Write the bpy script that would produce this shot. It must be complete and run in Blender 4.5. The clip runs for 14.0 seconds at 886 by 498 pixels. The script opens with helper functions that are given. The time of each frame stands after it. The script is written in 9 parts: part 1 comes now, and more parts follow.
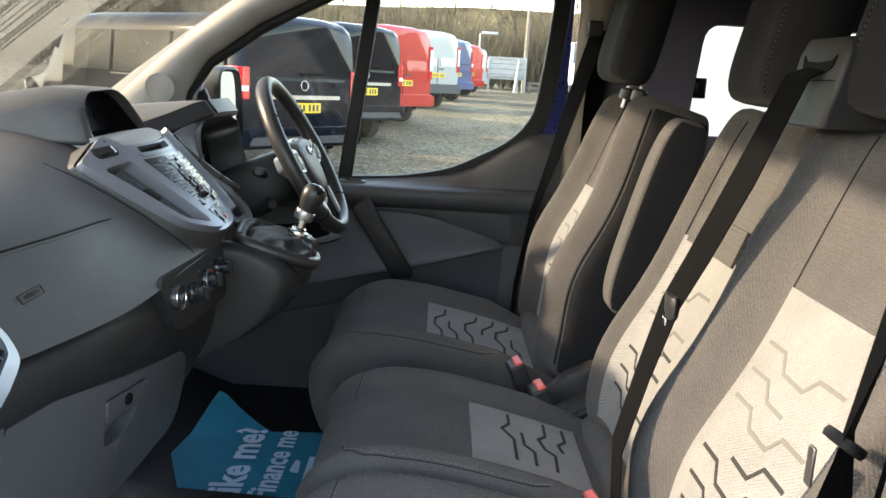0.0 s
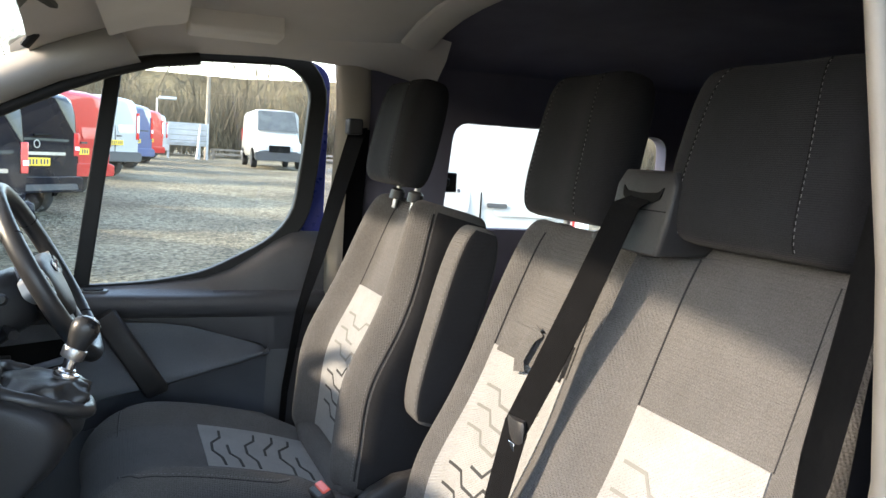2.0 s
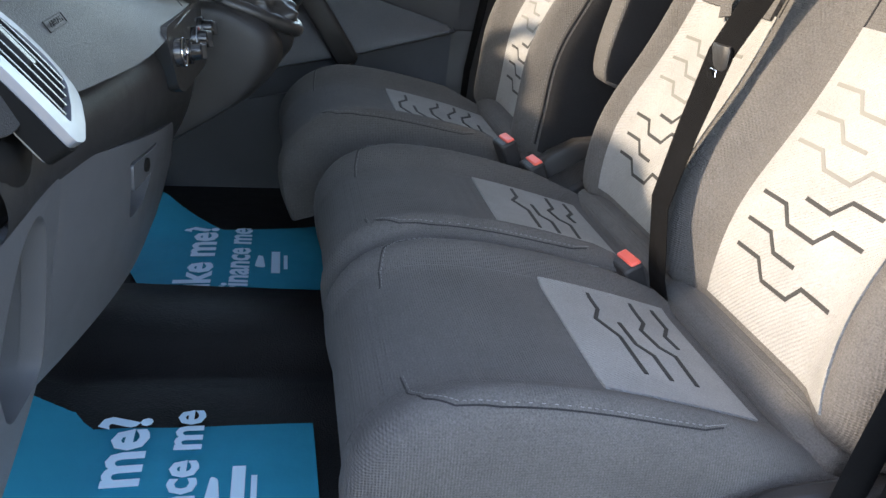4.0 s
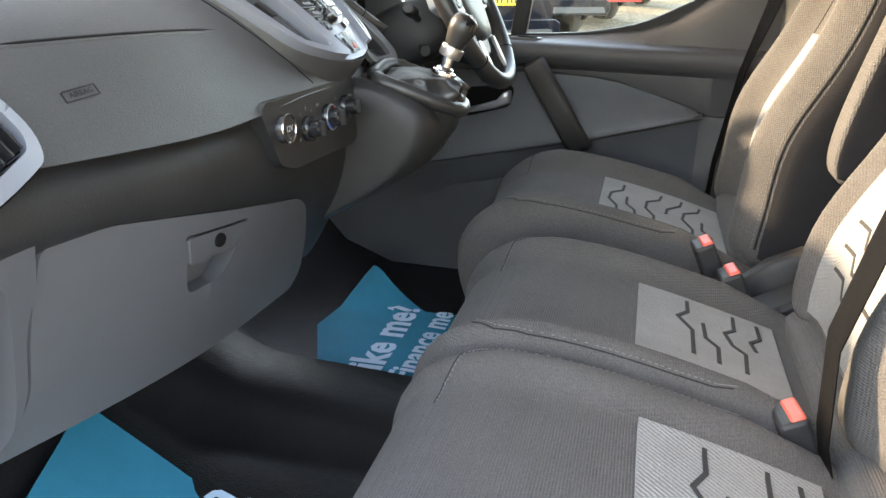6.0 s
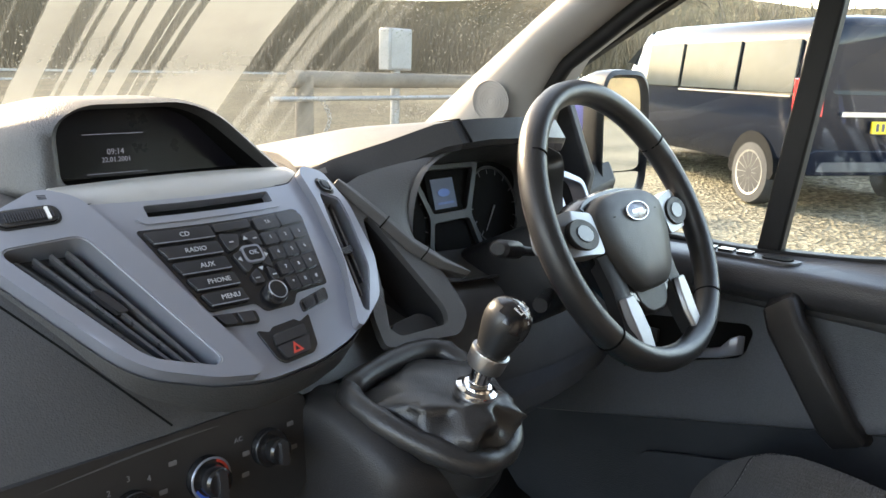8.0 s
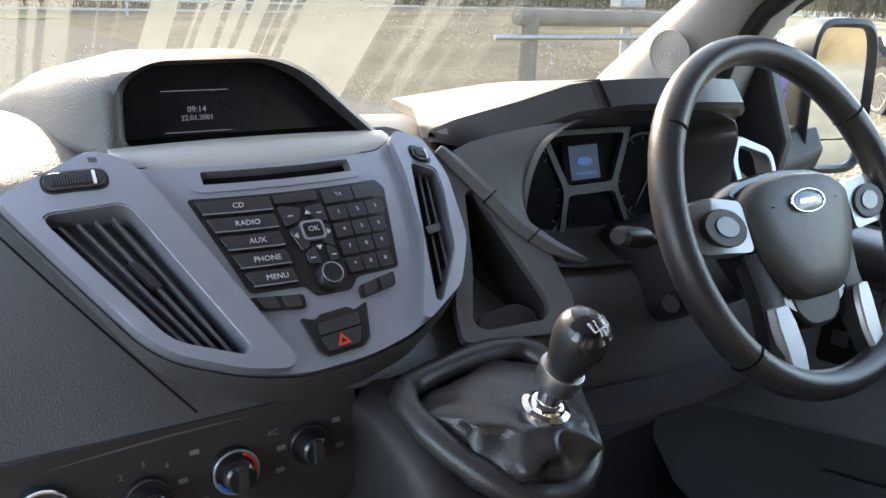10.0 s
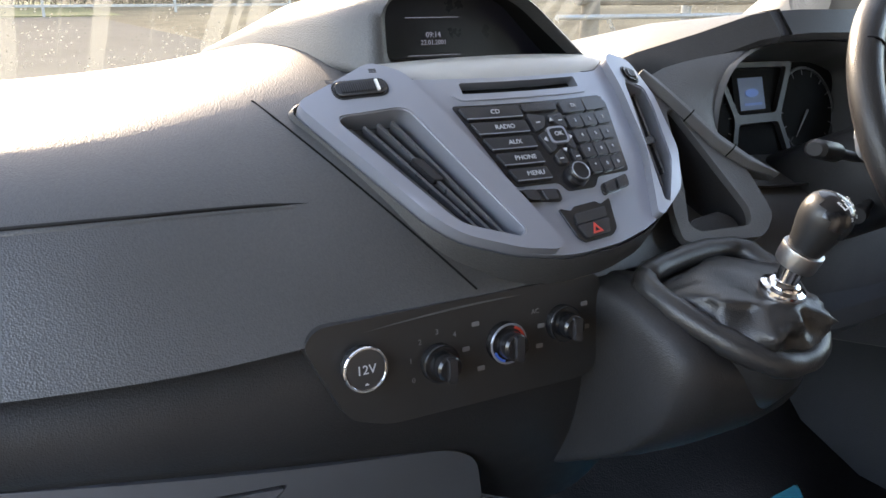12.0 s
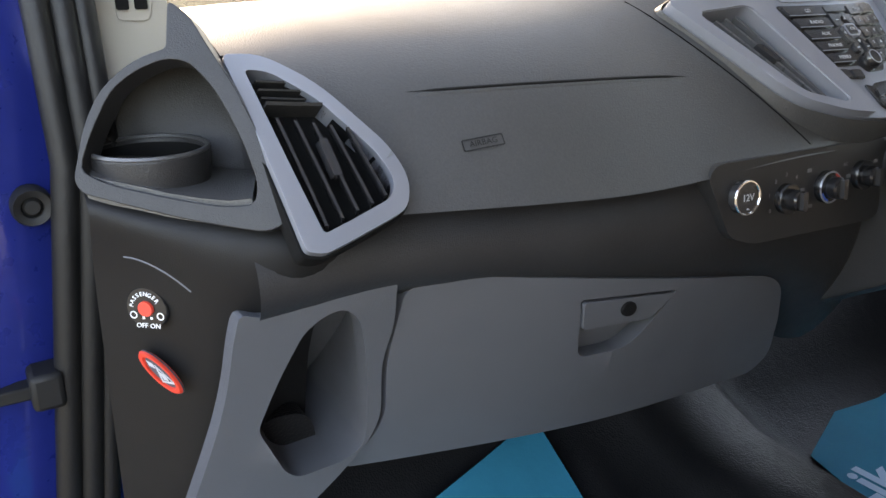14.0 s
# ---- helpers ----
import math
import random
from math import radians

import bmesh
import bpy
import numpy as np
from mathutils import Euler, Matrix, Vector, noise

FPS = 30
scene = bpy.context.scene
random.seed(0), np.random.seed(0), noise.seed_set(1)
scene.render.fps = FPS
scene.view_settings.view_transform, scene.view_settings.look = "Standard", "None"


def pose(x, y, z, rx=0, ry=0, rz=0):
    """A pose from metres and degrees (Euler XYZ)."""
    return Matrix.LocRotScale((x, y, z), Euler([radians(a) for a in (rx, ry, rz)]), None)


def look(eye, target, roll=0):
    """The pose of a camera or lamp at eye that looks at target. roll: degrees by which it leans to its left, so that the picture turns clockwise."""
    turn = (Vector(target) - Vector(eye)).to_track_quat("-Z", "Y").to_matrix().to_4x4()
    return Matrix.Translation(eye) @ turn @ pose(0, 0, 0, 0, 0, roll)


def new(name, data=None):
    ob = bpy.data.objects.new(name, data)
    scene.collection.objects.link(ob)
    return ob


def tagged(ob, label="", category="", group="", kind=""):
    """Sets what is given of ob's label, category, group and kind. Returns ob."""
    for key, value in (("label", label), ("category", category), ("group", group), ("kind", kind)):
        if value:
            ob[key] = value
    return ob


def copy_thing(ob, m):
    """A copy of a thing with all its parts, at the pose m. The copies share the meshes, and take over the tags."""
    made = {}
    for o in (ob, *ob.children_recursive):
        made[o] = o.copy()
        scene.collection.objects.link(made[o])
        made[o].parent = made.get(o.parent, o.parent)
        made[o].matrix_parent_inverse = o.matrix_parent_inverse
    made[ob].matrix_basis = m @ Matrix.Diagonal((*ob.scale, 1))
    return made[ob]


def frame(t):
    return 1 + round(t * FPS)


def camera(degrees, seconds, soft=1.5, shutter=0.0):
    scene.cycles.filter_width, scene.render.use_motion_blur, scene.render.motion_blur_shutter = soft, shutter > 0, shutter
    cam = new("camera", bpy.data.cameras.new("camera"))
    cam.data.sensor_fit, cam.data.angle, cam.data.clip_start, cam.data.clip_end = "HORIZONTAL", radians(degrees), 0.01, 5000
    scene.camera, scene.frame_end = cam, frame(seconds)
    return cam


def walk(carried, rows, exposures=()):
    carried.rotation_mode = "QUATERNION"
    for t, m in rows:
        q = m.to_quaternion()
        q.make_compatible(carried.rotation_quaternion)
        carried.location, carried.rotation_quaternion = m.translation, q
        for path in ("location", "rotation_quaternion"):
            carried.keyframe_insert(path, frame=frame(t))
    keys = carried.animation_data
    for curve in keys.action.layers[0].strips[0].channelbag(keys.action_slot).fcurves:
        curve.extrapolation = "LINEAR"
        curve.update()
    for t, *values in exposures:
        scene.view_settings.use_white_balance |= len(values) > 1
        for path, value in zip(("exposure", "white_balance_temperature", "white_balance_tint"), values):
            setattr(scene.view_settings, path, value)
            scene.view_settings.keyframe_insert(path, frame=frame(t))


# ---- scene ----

# ---- camera and its way ----
cam = camera(56.3, 14.0, soft=1.5, shutter=0.0)
METRES, EYE, TILT, LEAN, TURN = 2.5, 1.47, -11.9, -3.2, 0.0
ROWS = [
    (0.0, 0.0, 0.0, 0.0, 0.0, 0.0, -0.0),
    (0.5, -0.0311, 0.014, 0.0221, -7.72, 2.85, 1.48),
    (1.0, -0.0395, 0.02, 0.0376, -12.98, 4.95, 2.85),
    (1.5, -0.0507, 0.0308, 0.041, -19.7, 4.21, 3.77),
    (2.0, -0.0738, 0.0408, 0.0413, -21.22, 3.63, 3.92),
    (2.5, -0.0884, 0.0454, 0.0162, -21.58, -0.27, 3.32),
    (3.0, -0.0942, 0.0448, -0.0049, -21.76, -7.05, 2.63),
    (3.5, -0.1019, 0.0374, -0.0276, -16.84, -10.65, 1.27),
    (6.0, 0.0183, 0.1008, -0.0382, 13.69, -6.51, -1.67),
    (6.5, 0.0274, 0.1533, -0.0239, 14.16, -6.14, -1.89),
    (7.0, 0.0223, 0.2261, 0.0065, 15.51, -3.93, -1.06),
    (7.5, 0.0533, 0.3093, 0.0459, 29.88, -1.27, -3.49),
    (10.0, 0.0709, 0.4324, 0.0898, 55.37, -7.8, -9.89),
    (10.5, 0.0603, 0.4247, 0.0911, 58.12, -8.52, -10.57),
    (11.0, 0.0615, 0.4144, 0.0801, 58.48, -8.6, -10.06),
    (11.5, 0.0701, 0.392, 0.0657, 58.57, -8.79, -9.2),
    (12.0, 0.064, 0.359, 0.0511, 58.16, -8.9, -8.94),
    (12.5, 0.0417, 0.3177, 0.0377, 57.89, -8.99, -9.07),
    (13.0, 0.0198, 0.2704, 0.0248, 57.23, -10.8, -8.9),
    (13.5, 0.0259, 0.2332, 0.0155, 57.25, -11.75, -9.29),
    (14.0, 0.0657, 0.1898, -0.005, 57.92, -10.61, -8.52),
]
BASE = pose(0, 0, EYE, TILT, LEAN, TURN)
STEPS = [(t, BASE @ pose(METRES * x, METRES * y, METRES * z, 90 + pitch, roll, yaw)) for t, x, y, z, yaw, pitch, roll in ROWS]
STEPS += [
    (3.7, look((-0.251, 0.072, 1.355), (0.256, 1.836, 0.572), 5.7)),
    (5.8, look((0.035, 0.195, 1.322), (-0.306, 2.051, 0.665), 2.4)),
    (7.7, look((0.160, 0.850, 1.447), (-0.930, 2.446, 1.016), 1.0)),
    (9.8, look((0.190, 1.110, 1.475), (-1.373, 2.214, 0.896), 1.4)),
]
STEPS.sort(key=lambda row: row[0])
walk(cam, STEPS, [(0.0, 3.52, 8500, 15), (1.0, 3.42, 7900, 15), (1.5, 3.66, 7600, 15), (2.0, 3.76, 7400, 15), (3.0, 3.40, 7200, 16), (3.7, 3.60, 7400, 16), (5.8, 4.70, 9500, 17), (6.5, 4.24, 9700, 17), (7.0, 4.45, 9800, 17), (7.7, 4.12, 8900, 17), (9.9, 4.03, 7800, 18), (10.5, 3.90, 7800, 18), (11.3, 4.06, 7900, 19), (12.1, 4.20, 8100, 20), (12.7, 3.84, 8300, 20), (13.3, 3.94, 8300, 20), (14.0, 4.08, 9000, 20)])

# ---- world, sun and exposure ----
SUN_TO = Vector((1.0, -0.02, -0.50)).normalized()
world = bpy.data.worlds.new("sky")
scene.world = world
world.use_nodes = True
wn = world.node_tree
sky = wn.nodes.new("ShaderNodeTexSky")
sky.sky_type, sky.sun_disc = "NISHITA", False
sky.sun_elevation = math.asin(-SUN_TO.z)
sky.sun_rotation = math.atan2(-SUN_TO.x, -SUN_TO.y)
sky.air_density, sky.dust_density, sky.ozone_density = 1.0, 1.0, 1.0
wn.nodes["Background"].inputs["Strength"].default_value = 0.152
wn.links.new(sky.outputs["Color"], wn.nodes["Background"].inputs["Color"])
sun_data = bpy.data.lights.new("sun", "SUN")
sun_data.energy, sun_data.angle, sun_data.color = 0.80, radians(2.0), (1.0, 0.93, 0.79)
sun = new("sun", sun_data)
sun.matrix_world = look((0, 0, 0), SUN_TO)

# ---- materials ----
def material(name, colour, rough=0.5, metal=0.0, spec=0.5, grain=(), mottle=0.12, mottle_scale=6.0, tint=None, coat=0.0, sheen=0.0, speck=(0.0, 300)):
    """A surface with its base colour mottled at a large scale and bumped by grain rows (kind, scale, height in mm)."""
    m = bpy.data.materials.new(name)
    m.use_nodes = True
    nt = m.node_tree
    b = nt.nodes["Principled BSDF"]
    b.inputs["Metallic"].default_value = metal
    b.inputs["Specular IOR Level"].default_value = spec
    b.inputs["Coat Weight"].default_value = coat
    b.inputs["Sheen Weight"].default_value = sheen
    tc = nt.nodes.new("ShaderNodeTexCoord")
    def noise_tex(scale, detail=4.0, rgh=0.6):
        n = nt.nodes.new("ShaderNodeTexNoise")
        n.inputs["Scale"].default_value, n.inputs["Detail"].default_value, n.inputs["Roughness"].default_value = scale, detail, rgh
        nt.links.new(tc.outputs["Object"], n.inputs["Vector"])
        return n
    big = noise_tex(mottle_scale)
    ramp = nt.nodes.new("ShaderNodeValToRGB")
    other = tint or colour
    ramp.color_ramp.elements[0].position, ramp.color_ramp.elements[1].position = 0.3, 0.7
    ramp.color_ramp.elements[0].color = (*[c * (1 - mottle) for c in colour], 1)
    ramp.color_ramp.elements[1].color = (*[min(1, c * (1 + mottle)) for c in other], 1)
    nt.links.new(big.outputs["Fac"], ramp.inputs["Fac"])
    if speck[0]:
        fine, mix = nt.nodes.new("ShaderNodeMapRange"), nt.nodes.new("ShaderNodeVectorMath")
        mix.operation = "SCALE"
        fine.inputs["From Min"].default_value, fine.inputs["From Max"].default_value = 0.25, 0.75
        fine.inputs["To Min"].default_value, fine.inputs["To Max"].default_value = 1 - speck[0], 1 + speck[0]
        nt.links.new(noise_tex(speck[1], 2.0, 0.7).outputs["Fac"], fine.inputs["Value"])
        nt.links.new(ramp.outputs["Color"], mix.inputs[0])
        nt.links.new(fine.outputs["Result"], mix.inputs["Scale"])
        nt.links.new(mix.outputs["Vector"], b.inputs["Base Color"])
    else:
        nt.links.new(ramp.outputs["Color"], b.inputs["Base Color"])
    rr = nt.nodes.new("ShaderNodeMapRange")
    rr.inputs["To Min"].default_value, rr.inputs["To Max"].default_value = max(0.0, rough - 0.06), min(1, rough + 0.08)
    nt.links.new(noise_tex(mottle_scale * 5).outputs["Fac"], rr.inputs["Value"])
    nt.links.new(rr.outputs["Result"], b.inputs["Roughness"])
    last = None
    for kind, scale, height in grain:
        if kind == "noise":
            tex = noise_tex(scale, 3.0)
            out = tex.outputs["Fac"]
        elif kind == "cells":
            tex = nt.nodes.new("ShaderNodeTexVoronoi")
            tex.inputs["Scale"].default_value = scale
            nt.links.new(tc.outputs["Object"], tex.inputs["Vector"])
            out = tex.outputs["Distance"]
        else:
            tex = nt.nodes.new("ShaderNodeTexWave")
            tex.wave_type, tex.bands_direction = "BANDS", kind
            tex.inputs["Scale"].default_value, tex.inputs["Distortion"].default_value = scale, 0.6
            tex.inputs["Detail"].default_value = 1.0
            nt.links.new(tc.outputs["Object"], tex.inputs["Vector"])
            out = tex.outputs["Fac"]
        bump = nt.nodes.new("ShaderNodeBump")
        bump.inputs["Distance"].default_value, bump.inputs["Strength"].default_value = height * 0.001, 0.8
        nt.links.new(out, bump.inputs["Height"])
        if last:
            nt.links.new(last.outputs["Normal"], bump.inputs["Normal"])
        last = bump
    if last:
        nt.links.new(last.outputs["Normal"], b.inputs["Normal"])
    return m


def emitting(name, colour, strength):
    m = bpy.data.materials.new(name)
    m.use_nodes = True
    b = m.node_tree.nodes["Principled BSDF"]
    b.inputs["Base Color"].default_value = (*[c * 0.2 for c in colour], 1)
    b.inputs["Emission Color"].default_value = (*colour, 1)
    b.inputs["Emission Strength"].default_value = strength
    return m


FABRIC = material("charcoal_ribbed_cloth", (0.080, 0.0765, 0.0745), 0.92, spec=0.12, grain=(("Z", 105, 0.5), ("X", 105, 0.65), ("noise", 700, 0.8)), mottle=0.10, mottle_scale=9, sheen=0.04, speck=(0.32, 520))
FABRIC_FINE = material("charcoal_plain_cloth", (0.080, 0.0765, 0.0745), 0.92, spec=0.12, grain=(("Z", 105, 0.5), ("X", 105, 0.65), ("noise", 700, 0.8)), mottle=0.10, mottle_scale=9, sheen=0.04, speck=(0.32, 520))
FABRIC_HEAD = material("dark_headrest_cloth", (0.016, 0.016, 0.0175), 0.9, spec=0.12, grain=(("Z", 130, 0.3), ("noise", 700, 0.7)), mottle=0.10, mottle_scale=9, sheen=0.03, speck=(0.2, 520))
INSERT = material("pale_grey_mesh_cloth", (0.218, 0.218, 0.216), 0.85, spec=0.2, grain=(("DIAGONAL", 90, 0.9), ("cells", 330, 0.9)), mottle=0.09, mottle_scale=12, speck=(0.16, 500))
GROOVE_DARK = material("dark_embossed_line", (0.018, 0.018, 0.018), 0.85, grain=(("noise", 600, 0.4),))
GROOVE_PALE = material("grey_embossed_line", (0.125, 0.122, 0.115), 0.85, grain=(("noise", 600, 0.4),))
STITCH = material("pale_stitching", (0.15, 0.15, 0.15), 0.8)
DASH = material("black_grained_plastic", (0.042, 0.0415, 0.0415), 0.46, spec=0.95, grain=(("cells", 650, 0.36), ("noise", 480, 0.2)), mottle=0.14, mottle_scale=4, speck=(0.2, 380))
DASH_FLAT = material("black_matt_plastic", (0.022, 0.0216, 0.0225), 0.42, spec=0.30, grain=(("noise", 1000, 0.35), ("cells", 600, 0.2)), mottle=0.16, mottle_scale=8, speck=(0.12, 450))
DOOR_PLASTIC = material("dark_blue_grey_plastic", (0.078, 0.085, 0.098), 0.50, spec=0.35, grain=(("cells", 500, 0.5),), mottle=0.12, mottle_scale=5, speck=(0.15, 400))
GREY_PLASTIC = material("mid_grey_plastic", (0.072, 0.075, 0.083), 0.40, grain=(("noise", 900, 0.3),), mottle=0.08, mottle_scale=5)
SILVER = material("satin_silver_paint", (0.30, 0.315, 0.355), 0.31, metal=0.55, mottle=0.03, mottle_scale=14)
GLOSS = material("gloss_black_plastic", (0.012, 0.012, 0.013), 0.22, coat=0.3, mottle=0.2, mottle_scale=20)
SLAT = material("grey_vent_slat_plastic", (0.085, 0.087, 0.092), 0.28, spec=0.6, mottle=0.1, mottle_scale=20)
BUTTON = material("dark_grey_button_plastic", (0.026, 0.026, 0.028), 0.20, spec=0.7, grain=(("noise", 1500, 0.08),), mottle=0.1, mottle_scale=20)
# near-black parts and joints; in vents and hollows it paints the depth's shade
VOID = material("black_parts_and_recess_shade", (0.006, 0.006, 0.006), 0.8, spec=0.1, mottle=0.2)
LEATHER = material("black_leather", (0.022, 0.0215, 0.0215), 0.33, grain=(("cells", 700, 0.25), ("noise", 60, 0.35)), mottle=0.2, mottle_scale=18)
CHROME = material("chrome", (0.75, 0.75, 0.76), 0.10, metal=1.0, mottle=0.04, mottle_scale=30)
STEEL = material("worn_steel", (0.42, 0.41, 0.40), 0.35, metal=1.0, mottle=0.15, mottle_scale=30)
LINING = material("warm_grey_headlining", (0.52, 0.485, 0.44), 0.95, spec=0.1, grain=(("noise", 800, 0.5),), mottle=0.06, mottle_scale=4)
# cream trim darkened: shade beside the passenger seat put into the colour
CREAM_SHADED = material("shaded_cream_pillar_plastic", (0.14, 0.125, 0.10), 0.6, grain=(("noise", 900, 0.25),), mottle=0.08, mottle_scale=5)
PILLAR_GREY = material("light_grey_pillar_plastic", (0.29, 0.275, 0.255), 0.6, grain=(("noise", 900, 0.25),), mottle=0.05, mottle_scale=5)
CREAM = material("cream_pillar_plastic", (0.30, 0.27, 0.225), 0.6, grain=(("noise", 900, 0.25),), mottle=0.05, mottle_scale=5)
VISOR_CLOTH = material("pale_visor_cloth", (0.66, 0.62, 0.56), 0.9, spec=0.1, grain=(("noise", 800, 0.4),), mottle=0.05, mottle_scale=6)
DARK_LINING = material("dark_navy_lining", (0.135, 0.130, 0.165), 0.95, spec=0.1, grain=(("noise", 500, 0.5),), mottle=0.15, mottle_scale=4)
END_BLACK = material("matt_black_end_plastic", (0.0075, 0.0074, 0.0077), 0.5, spec=0.22, grain=(("noise", 1000, 0.35),), mottle=0.16, mottle_scale=8)
HOOD = material("soft_black_hood_plastic", (0.072, 0.071, 0.071), 0.48, spec=0.55, grain=(("cells", 600, 0.4),), mottle=0.14, mottle_scale=6)
RUBBER = material("black_rubber", (0.010, 0.010, 0.011), 0.42, spec=0.22, grain=(("cells", 350, 0.8), ("noise", 30, 1.5)), mottle=0.25, mottle_scale=7)
SEAL = material("black_door_seal_rubber", (0.009, 0.009, 0.009), 0.55, spec=0.25, mottle=0.2, mottle_scale=12)
SEAL_GREY = material("grey_black_door_seal", (0.0065, 0.0063, 0.0063), 0.5, spec=0.3, grain=(("noise", 60, 1.0),), mottle=0.2, mottle_scale=12)
BLUE_PAINT = material("metallic_blue_paint", (0.010, 0.022, 0.175), 0.28, metal=0.25, coat=0.8, grain=(("noise", 2000, 0.05),), mottle=0.15, mottle_scale=10)
MAT_BLUE = material("bright_blue_paper", (0.0, 0.215, 0.325), 0.7, spec=0.15, grain=(("noise", 25, 2.2), ("noise", 400, 0.2)), mottle=0.1, mottle_scale=6)
MAT_TEXT = material("pale_blue_print", (0.50, 0.70, 0.84), 0.65, mottle=0.05)
WEBBING = material("black_belt_webbing", (0.0055, 0.0055, 0.006), 0.7, spec=0.05, grain=(("noise", 900, 0.5), ("Z", 500, 0.3)), mottle=0.15, mottle_scale=20)
RED = material("red_buckle_plastic", (0.78, 0.11, 0.075), 0.4, mottle=0.08, mottle_scale=30)
WHITE_PRINT = material("white_print", (0.75, 0.75, 0.75), 0.6, mottle=0.03)
GREY_PRINT = material("grey_print", (0.42, 0.43, 0.45), 0.6, mottle=0.03)
DIM_PRINT = material("dim_grey_print", (0.14, 0.14, 0.145), 0.6, mottle=0.03)
DARK_PRINT = material("dark_print", (0.05, 0.05, 0.06), 0.6, mottle=0.03)
RED_PRINT = material("red_print", (0.6, 0.04, 0.02), 0.5, mottle=0.03)
BLUE_PRINT = material("blue_print", (0.03, 0.12, 0.5), 0.5, mottle=0.03)
SCREEN = material("black_display_glass", (0.016, 0.016, 0.022), 0.28, spec=0.3, mottle=0.2, mottle_scale=8)
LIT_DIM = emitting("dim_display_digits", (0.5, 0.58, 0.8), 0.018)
LIT_BLUE = emitting("blue_display_glow", (0.05, 0.22, 0.8), 0.017)
GLOW_FAINT = emitting("faint_blue_backlight", (0.05, 0.16, 0.5), 0.0006)


def sheen_of(nt):
    """How much a pane mirrors: little head-on, more at a slant, alike from both sides."""
    lw, power, scale = nt.nodes.new("ShaderNodeLayerWeight"), nt.nodes.new("ShaderNodeMath"), nt.nodes.new("ShaderNodeMapRange")
    lw.inputs["Blend"].default_value = 0.5
    power.operation = "POWER"
    power.inputs[1].default_value = 5.0
    nt.links.new(lw.outputs["Facing"], power.inputs[0])
    scale.inputs["To Min"].default_value, scale.inputs["To Max"].default_value = 0.035, 0.8
    nt.links.new(power.outputs["Value"], scale.inputs["Value"])
    return scale.outputs["Result"]


def glass(name, tint, rough=0.0, gloss=0.08):
    m = bpy.data.materials.new(name)
    m.use_nodes = True
    nt = m.node_tree
    nt.nodes.remove(nt.nodes["Principled BSDF"])
    out = nt.nodes["Material Output"]
    mix, tr, gl = (nt.nodes.new("ShaderNode" + k) for k in ("MixShader", "BsdfTransparent", "BsdfGlossy"))
    tr.inputs["Color"].default_value = (*tint, 1)
    gl.inputs["Roughness"].default_value = rough
    nt.links.new(sheen_of(nt), mix.inputs["Fac"])
    nt.links.new(tr.outputs["BSDF"], mix.inputs[1])
    nt.links.new(gl.outputs["BSDF"], mix.inputs[2])
    nt.links.new(mix.outputs["Shader"], out.inputs["Surface"])
    return m


GLASS = glass("clear_window_glass", (0.92, 0.95, 0.93))


